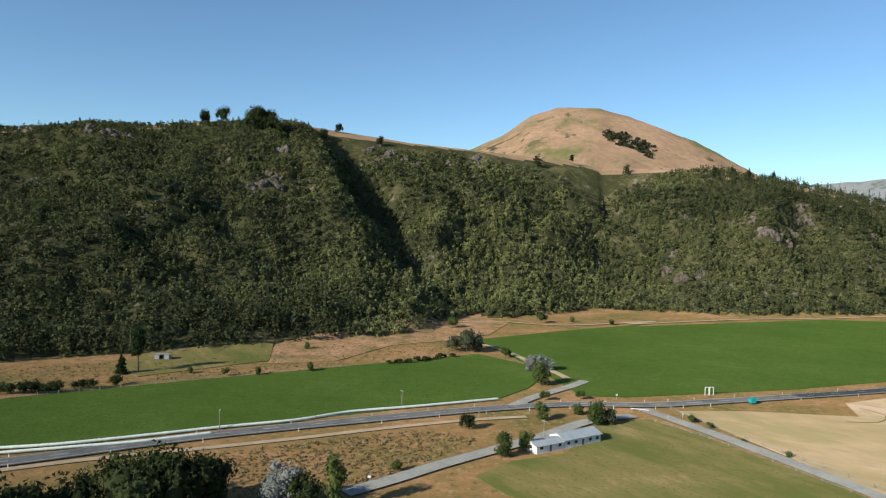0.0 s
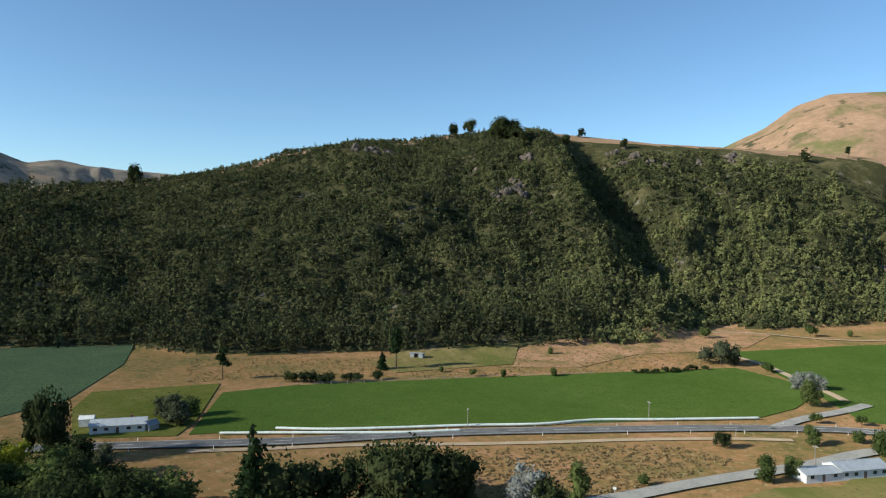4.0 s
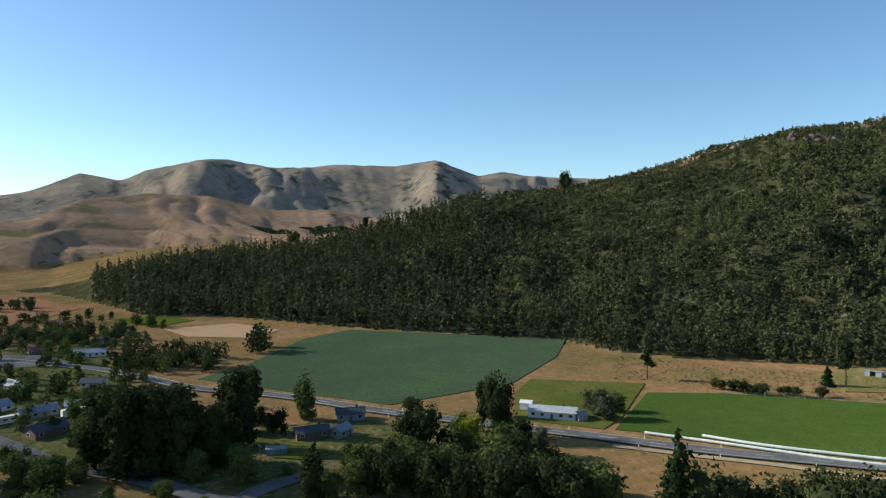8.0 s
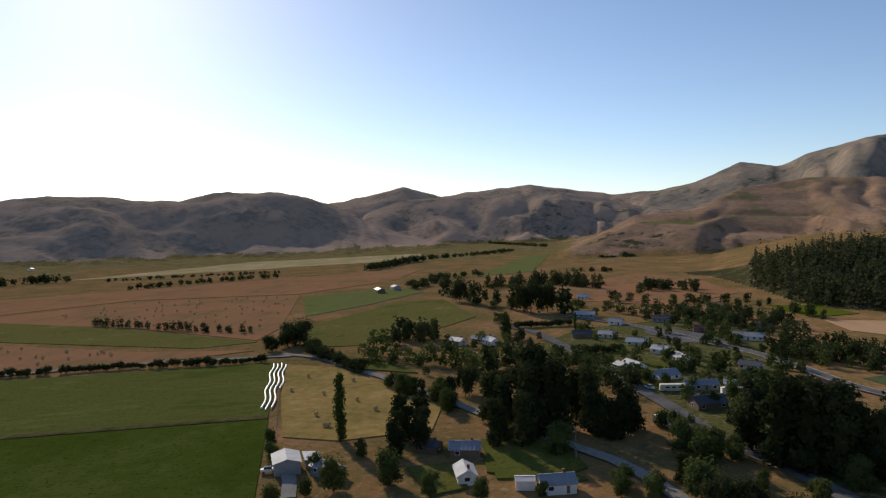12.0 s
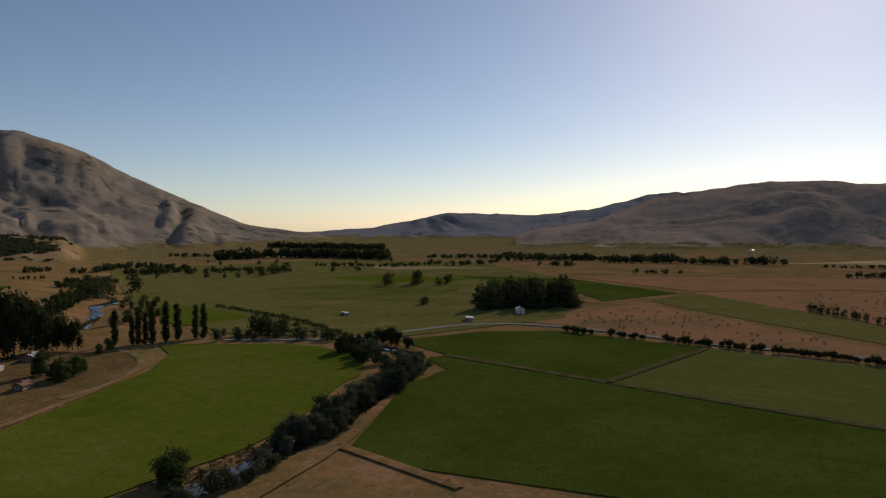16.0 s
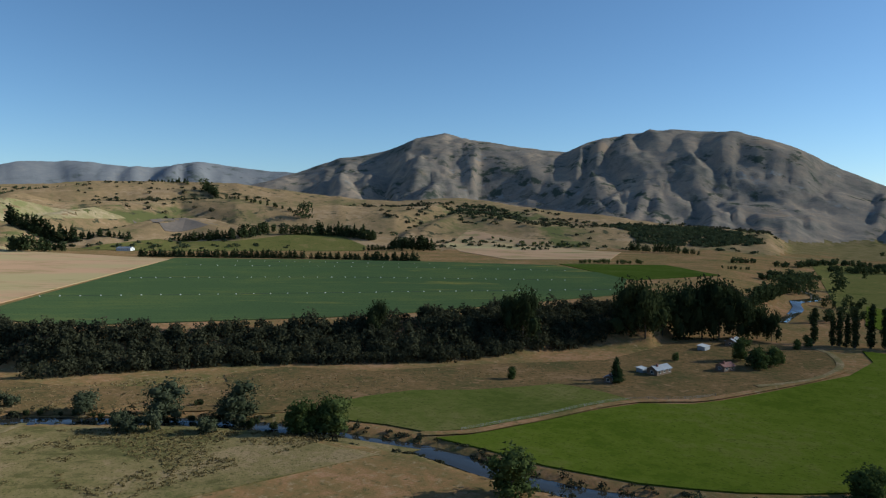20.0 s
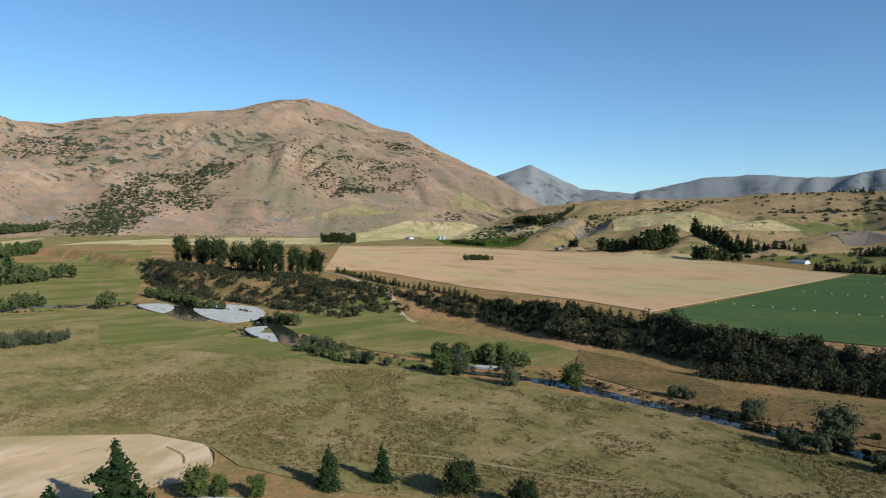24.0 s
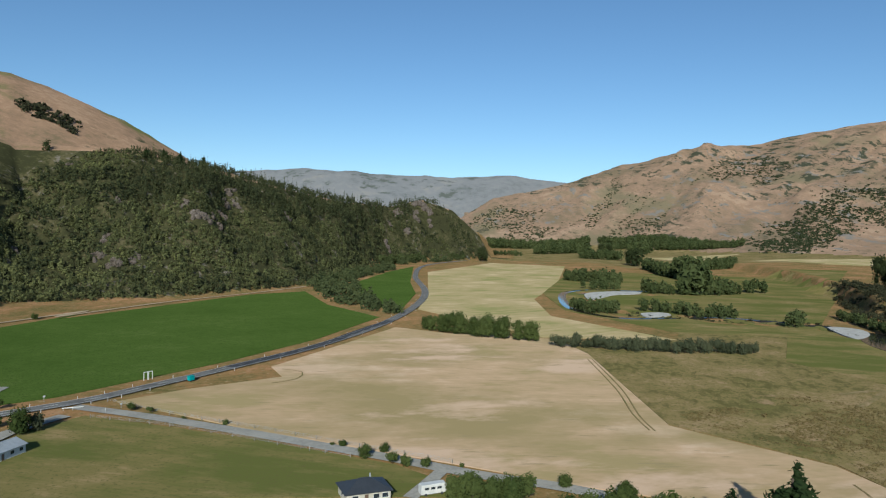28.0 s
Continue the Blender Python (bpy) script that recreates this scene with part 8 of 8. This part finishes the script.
# village houses: bearing of the ridge, length, depth, colours
R_, W_ = (ZINC, GREY_ROOF, DARK_ROOF, RED_ROOF, GREEN_ROOF), (WHITE, CREAM, GREY_WALL, BROWN_WALL, BLUE_WALL)
for (x, y), turn, w, d, r, c, text in (((-336.1, 7.4), 30, 15, 9, 1, 0, "large white house with steep grey roof"), ((-317.4, 20), 120, 13, 9, 1, 0, "white gabled house with blue-grey roof"), ((-300.2, 32.8), 100, 16, 7, 1, 2, "long grey-roofed village hall"),
        ((-271.4, 31.9), 115, 15, 10, 2, 3, "house with dark slate-coloured roof"), ((-401.8, 10.9), 80, 14, 8, 0, 1, "cream house with pale roof"), ((-379.2, 22.2), 60, 11, 8, 0, 0, "white village cottage with pale roof"),
        ((-358.7, 30.2), 20, 12, 8, 1, 1, "cream cottage with grey roof"), ((-426.9, -20.5), 95, 14, 9, 2, 3, "brown house with dark roof"), ((-427.8, -5.6), 70, 12, 8, 1, 1, "village house with grey roof"),
        ((-517.9, -22.5), 80, 18, 9, 0, 2, "long pale-roofed farm building"), ((-496.5, 30.1), 85, 16, 10, 2, 2, "dark-roofed house near the highway"), ((-577, 74.3), 70, 15, 9, 3, 0, "white house with dull red roof"),
        ((-425.4, 72.7), 75, 20, 9, 1, 0, "long white building beside the highway"), ((-453.3, 51.6), 90, 15, 8, 3, 3, "red-roofed building near the highway"), ((-302.2, 79.8), 80, 13, 9, 3, 3, "dark red-roofed house by the highway"),
        ((-341.9, 59.4), 60, 12, 8, 2, 1, "house with dark roof among trees"), ((-302.3, 51.4), 100, 14, 6, 1, 2, "grey workshop with vehicles outside")):
    house(x, y, turn, w * 0.8, d * 0.8, text, R_[r], W_[c], 2.5, 27)
for (x, y), turn, w, d, r, c, text in (((-399.2, -70.9), 40, 13, 8, 0, 0, "white house beside the lane"), ((-397.6, -90.7), 60, 12, 8, 1, 1, "cream house beside the tan paddock"), ((-406.1, -78.9), 80, 12, 7, 1, 2, "grey house behind the hedge"),
        ((-640.9, -29.3), 90, 13, 8, 0, 0, "white farmhouse by the paddock"), ((-404.5, -74.9), 70, 12, 8, 1, 1, "cream bungalow beside the lane"), ((-335.6, 1.8), 30, 8, 6, 1, 2, "grey garage beside the white house"), ((-301.7, 45.9), 80, 9, 6, 0, 0, "white garage beside the workshop"), ((-481.9, -0.6), 80, 11, 8, 1, 0, "white cottage with grey roof"), ((-461.9, 87), 90, 12, 8, 2, 1, "cream house with dark roof")):
    house(x, y, turn, w * 0.8, d * 0.8, text, R_[r], W_[c], 2.5, 27)
for (x, y), turn, kind, text, paint in (((-244.4, 15.7), 60, "trailer", "white box trailer beside the street", WHITE), ((-292, 44.4), 100, "bus", "white bus parked by the workshop", WHITE), ((-295.4, 50.2), 100, "caravan", "white caravan parked by the workshop", WHITE),
        ((-294.9, 21.4), 100, "bus", "cream house bus beside the fence", CREAM), ((-297.3, 26.4), 95, "car", "silver car parked on the grass", ZINC), ((-181.1, -98.3), 120, "car", "white car beside the barn", WHITE), ((-297.6, 12.7), 40, "car", "white car in the drive", WHITE), ((-409.5, 14.8), 80, "car", "dark car beside the house", DARK_PAINT), ((-216.3, 99.8), 70, "car", "dark car beside the cottage", DARK_PAINT)):
    vehicle(x, y, turn, kind, text, paint)
# farm below the terrace
for (x, y), turn, w, d, r, c, text in (((81.3, -319.6), 70, 11, 5.5, 1, 3, "grey-roofed farm cottage with verandah"), ((57.3, -343.5), 60, 7, 5, 3, 3, "weathered hay barn with rusty roof"), ((65.6, -417.6), 80, 10, 6, 1, 3, "grey farm shed below the terrace trees"), ((94.5, -289.7), 90, 4, 3.4, 1, 3, "small dark farm hut")):
    house(x, y, turn, w, d, text, R_[r], W_[c], 2.6, 26, group="terrace farm")
for (x, y), turn, w, d, h, text in (((76.5, -392.6), 80, 7, 4, 2.6, "open grey implement shed"), ((88.6, -318.5), 70, 4, 3.5, 2.2, "low zinc lean-to beside the cottage"), ((-201.6, -454.8), 70, 10, 5, 2.8, "zinc hay shed on the grazing land"), ((-128.1, -523.8), 90, 8, 4, 2.4, "dark open hay shed"), ((-137.3, 346), 5, 7, 4, 2.6, "small grey lean-to hut under the trees")):
    shed(x, y, turn, w, d, h, text)
for (x, y), turn, w, d, r, c, text in (((-252.9, -475.1), 70, 9, 6, 0, 0, "white farmhouse beside the pine grove"), ((2110.8, -149.6), 10, 45, 14, 0, 0, "long white farm sheds at the mountain foot"), ((1353.7, -393.7), 10, 16, 10, 1, 2, "grey homestead on the terrace"), ((961.4, -645.4), 20, 24, 11, 1, 0, "white house below the downs"), ((-737.1, -237), 30, 16, 8, 0, 2, "pale-roofed far farm building"), ((-706.1, -244.9), 30, 20, 8, 2, 3, "long dark far farm building"), ((-1201.9, -1176.8), 30, 16, 9, 1, 0, "far white farm cottage")):
    house(x, y, turn, w, d, text, R_[r], W_[c], 3.6, 22, windows=w < 30, group="distant farms")
for x, y in ((2056.6, -234.6), (2065.2, -246.8)):
    ob = base("silo", x, y, 0, "pale steel grain silo beside sheds", "silo", "silos")
    bm = bmesh.new()
    bmesh.ops.create_cone(bm, cap_ends=True, segments=20, radius1=5, radius2=5, depth=11, matrix=pose(0, 0, 5.2))
    part("drum", bm, ZINC, ob)
    bm = bmesh.new()
    bmesh.ops.create_cone(bm, cap_ends=True, segments=20, radius1=5.3, radius2=0.5, depth=2.6, matrix=pose(0, 0, 12))
    part("cap", bm, ZINC, ob)

# ---- poles, posts and fences ----
for x, y, h in ((-193.9, 77, 5), (-72.4, 231, 6.2), (-13.7, 266.4, 6), (35.6, 230.5, 6.9), (-206.1, -12.3, 8.9)):
    pole(x, y, max(min(h, 11), 7))
line_p = curve_points(HIGHWAY, 36)
for i, p in enumerate(line_p[16:44]):
    d = (line_p[i + 17] - line_p[i + 15]).normalized()
    for s in (-1, 1):
        q = p + Vector((-d.y, d.x, 0)) * 5.2 * s
        ob = base("marker_post", q.x, q.y, 0, "white plastic road marker post", "post", "marker posts")
        boxed("stake", (-0.09, -0.05, -0.3, 0.09, 0.05, 1.05), WHITE, ob)
        boxed("reflector", (-0.06, -0.07, 0.8, 0.06, 0.07, 0.92), RED_PAINT, ob)
POST = bmesh.new()
box(POST, -0.09, -0.09, -0.4, 0.09, 0.09, 1.3)
POST_MESH = bpy.data.meshes.new("post")
POST.to_mesh(POST_MESH)
POST.free()
POST_MESH.materials.append(GREY_WOOD)


def fence(pts, gap=7, label="post and wire farm fence"):
    ob = tagged(new("fence"), label, "fence", "farm fences", "")
    line = curve_points(pts, gap)
    zs = height(np.array([p.x for p in line]), np.array([p.y for p in line]))
    for p, z in zip(line, zs):
        o = new("post", POST_MESH)
        o.parent = ob
        o.location = (p.x, p.y, z + 0.3)
    for k in (0.5, 0.85, 1.2):
        bm = bmesh.new()
        prev = None
        for p, z in zip(line, zs):
            a, b = bm.verts.new((p.x, p.y, z + 0.3 + k)), bm.verts.new((p.x, p.y, z + 0.34 + k))
            if prev:
                bm.faces.new((prev[0], a, b, prev[1]))
            prev = (a, b)
        part("wire", bm, ZINC, ob)


for pts in ([(80.5, 256.5), (97, 229.8), (111, 198.3), (124.7, 166.1)], [(92.7, 276.3), (103.2, 244.6), (117.6, 210.3), (129.9, 179.1), (144.5, 143)], [(-166.1, 259.5), (-129.8, 284.3), (-88, 313), (-44.1, 339.6)], [(-324.5, -166), (-268.6, -139.2), (-222.3, -116.8)], [(-499.3, -238.5), (-562.7, -219.3), (-663.3, -185.8)], [(113, -195.7), (106, -209.3), (98.2, -225), (89.6, -246.1), (78.2, -265.3), (60.4, -278), (51.7, -290.3)], [(-42.7, 246), (-15.4, 256.5), (23.4, 271.7)]):
    fence(pts)
jx, jy = 79.4, 272.3
ob = base("road_barrier", jx, jy, -18, "low white sight rail at the junction", "barrier")
boxed("rail", (-3.5, -0.06, 0.55, 3.5, 0.06, 0.85), WHITE, ob)
for k in (-3, 0, 3):
    boxed("post", (k - 0.08, -0.08, -0.3, k + 0.08, 0.08, 0.55), WHITE, ob)
for (x, y), h, text in (((74.8, 290.7), 2.0, "yellow-white road sign on two legs"), ((93.4, 264.1), 1.6, "small white road sign"), ((86.6, 260.3), 1.6, "small white road sign"), ((-17.9, 187.8), 1.6, "small pale roadside sign"), ((15.3, 255.3), 2.2, "white warning sign beside the highway"), ((118.8, 178.9), 1.4, "small white roadside sign")):
    ob = base("road_sign", x, y, (x * 5) % 90, text, "sign", "road signs")
    boxed("leg", (-0.05, -0.05, -0.4, 0.05, 0.05, h), ZINC, ob)
    boxed("board", (-0.45, -0.09, h - 0.5, 0.45, -0.05, h + 0.2), WHITE, ob)
for dx in (0, 1):
    x, y = ((117.7, 304), (119.8, 304.3))[dx]
    ob = base("white_frame", x, y, 10, "tall white timber frame beside the highway", "frame", "white frames")
    for k in (-0.9, 0.9):
        boxed("upright", (k - 0.12, -0.12, -0.4, k + 0.12, 0.12, 3.4), WHITE, ob)
    boxed("crossbar", (-0.78, -0.1, 3.15, 0.78, 0.1, 3.4), WHITE, ob)
x, y = 131.6, 290.2
ob = base("portable_hut", x, y, 15, "small teal fruit stall trailer", "stall")
bm = bmesh.new()
box(bm, -1.3, -0.9, 0.3, 1.3, 0.9, 2.2)
bmesh.ops.bevel(bm, geom=bm.edges[:], offset=0.12, segments=2, affect="EDGES")
part("body", bm, TEAL, ob)
boxed("roof", (-1.4, -1.0, 2.2, 1.4, 1.0, 2.3), TEAL, ob)
for k in (-0.9, 0.9):
    bm = bmesh.new()
    bmesh.ops.create_cone(bm, cap_ends=True, segments=12, radius1=0.3, radius2=0.3, depth=1.7, matrix=pose(k, 0, 0.3, 90))
    part("wheel", bm, DARK_PAINT, ob)

# ---- wrapped bales, hay bales, irrigation ----
def wrapped_row(pts, label, r=0.75):
    """A long row of bales in one white plastic sleeve, bulging at every bale."""
    line = curve_points(pts, 0.65)
    zs = height(np.array([p.x for p in line]), np.array([p.y for p in line]))
    bm = bmesh.new()
    prev = None
    for i, (p, z) in enumerate(zip(line, zs)):
        d = (line[min(i + 1, len(line) - 1)] - line[max(i - 1, 0)]).normalized()
        n = Vector((-d.y, d.x, 0))
        rad = r * (1 if i % 2 else 0.88) * (0.4 if i in (0, len(line) - 1) else 1) * (0.95 + 0.1 * lattice(i // 2, 3))
        ring = [bm.verts.new(p + n * rad * math.cos(a) + Vector((0, 0, z + 0.3 + r * 0.9 + rad * math.sin(a)))) for a in (k * math.pi / 5 for k in range(10))]
        if prev:
            for k in range(10):
                f = bm.faces.new((prev[k], prev[(k + 1) % 10], ring[(k + 1) % 10], ring[k]))
                f.smooth = True
        else:
            bm.faces.new(ring)
        prev = ring
    bm.faces.new(prev)
    return tagged(link("silage_sleeve", bm, WRAP), label, "silage bales", "wrapped silage rows")


wrapped_row([(-132.6, 203.7), (-114.7, 209.8), (-94.4, 220.2), (-73, 232.1), (-49.6, 243.7), (-32.1, 256.7), (-8.2, 267.4), (25, 283.4)], "long white plastic-wrapped silage row by the highway", 0.52)
wrapped_row([(-146.4, 191.7), (-127.8, 199.9), (-108, 208.2), (-92.1, 215), (-73, 226)], "second white plastic-wrapped silage row by the highway", 0.5)
a, b = Vector((-330.8, -170.8)), Vector((-244.0, -131.0))
side = Vector((-(b - a).y, (b - a).x)).normalized()
for k, (t0, t1) in enumerate(((0.0, 0.97), (0.02, 1.0), (0.0, 0.98), (0.05, 0.62))):
    pts = [tuple(a.lerp(b, t) + side * (2.0 * k - 3 + 0.55 * math.sin(t * 17))) for t in (t0 + (t1 - t0) * n / 15 for n in range(16))]
    wrapped_row(pts, "wavy white plastic-wrapped silage row in green crop", 0.42)
bm = bmesh.new()
bmesh.ops.create_cone(bm, cap_ends=True, segments=16, radius1=0.75, radius2=0.75, depth=1.25, matrix=pose(0, 0, 0.72, 90))
bmesh.ops.bevel(bm, geom=[e for e in bm.edges if len(e.link_faces) == 2 and e.calc_face_angle() > 1], offset=0.1, segments=2, affect="EDGES")
BALE = bpy.data.meshes.new("hay_bale")
bm.to_mesh(BALE)
bm.free()
BALE.materials.append(HAY)


def bale(x, y, turn, group):
    ob = new("hay_bale", BALE)
    ob.matrix_basis = pose(x, y, spot(x, y) + 0.5, 0, 0, turn)
    tagged(ob, "round golden hay bale lying on stubble", "hay bale", group)


for x, y in ((-302.2, -141.4), (-274.8, -136.7), (-270.9, -119.9), (-296.7, -116.9), (-262.9, -102.2), (-250.1, -89.8), (-239.4, -109.4), (-226.7, -100.5), (-226.8, -99.1)):
    bale(x, y, (x * 31) % 180, "bales in the hay paddock")
for ring, n, seed in (([(-272.6, -439.2), (-357.5, -461), (-361, -388.8), (-350.9, -273.7), (-293.7, -316.7), (-258.4, -375.6)], 75, 81), ([(-508.3, -496.1), (-603.6, -469.7), (-667.7, -324.5), (-453.9, -236.9), (-455.8, -355.1)], 75, 82)):
    for x, y in scatter(ring, n, seed).tolist():
        bale(x, y, (x * 31) % 180, "bales in the rust-brown stubble")
bm = bmesh.new()
bmesh.ops.create_uvsphere(bm, u_segments=10, v_segments=6, radius=0.55)
for v in bm.verts:
    v.co.z = max(v.co.z, 0) * 0.9
POD = bpy.data.meshes.new("pod")
bm.to_mesh(POD)
bm.free()
POD.materials.append(WHITE)
for pts, n in (([(465.5, -250.2), (352.4, -357.2), (265, -442.7), (173.1, -527.9)], 34), ([(542.2, -368), (407.3, -483), (233, -584.6)], 34), ([(635.9, -499.5), (441.8, -618), (276.4, -692.9)], 24), ([(646.1, -579.9), (443.3, -688.4)], 14)):
    ob = tagged(new("irrigation_line"), "long sprinkler line with white pods on crop", "irrigation", "irrigation lines")
    line = curve_points(pts, 3)
    zs = height(np.array([p.x for p in line]), np.array([p.y for p in line]))
    for k in range(n):
        i = int(k * (len(line) - 1) / (n - 1))
        o = new("pod", POD)
        o.parent = ob
        o.location = (line[i].x, line[i].y, zs[i] + 0.5)
    strip("pipe", "", None, 0.25, DARK_PAINT, 0.75, parent=ob, line=line)

# ---- rocks on the wooded hill ----
def outcrop(x, y, size, seed):
    """A bare rock face: a heap of angular blocks set into the slope."""
    rng = np.random.default_rng(seed)
    ob = tagged(new("rock_outcrop"), "bare grey-brown rock outcrop in hillside bush", "rock", "rock outcrops")
    ob.location = (x, y, spot(x, y))
    for k in range(8):
        bm = bmesh.new()
        m = pose(*(rng.normal(0, size * 0.45, 2)), 0, *rng.uniform(-25, 25, 3))
        bmesh.ops.create_icosphere(bm, subdivisions=2, radius=1, matrix=m @ Matrix.Diagonal((size * rng.uniform(.3, .55), size * rng.uniform(.3, .5), size * rng.uniform(.3, .62), 1)))
        c = m.translation.copy()
        zc = spot(x + c.x, y + c.y) - ob.location.z
        for v in bm.verts:
            n = 0.6 + 0.65 * noise.noise(v.co * (2.2 / size) + Vector((seed, k, 0))) + 0.3 * noise.noise(v.co * (7 / size))
            v.co = c + (v.co - c) * (0.75 + 0.5 * n)
            v.co.z += zc - size * 0.05
        part("rock", bm, ROCK, ob)


for i, (x, y, size) in enumerate(OUTCROPS):
    outcrop(x, y, size * 0.62, i + 1)
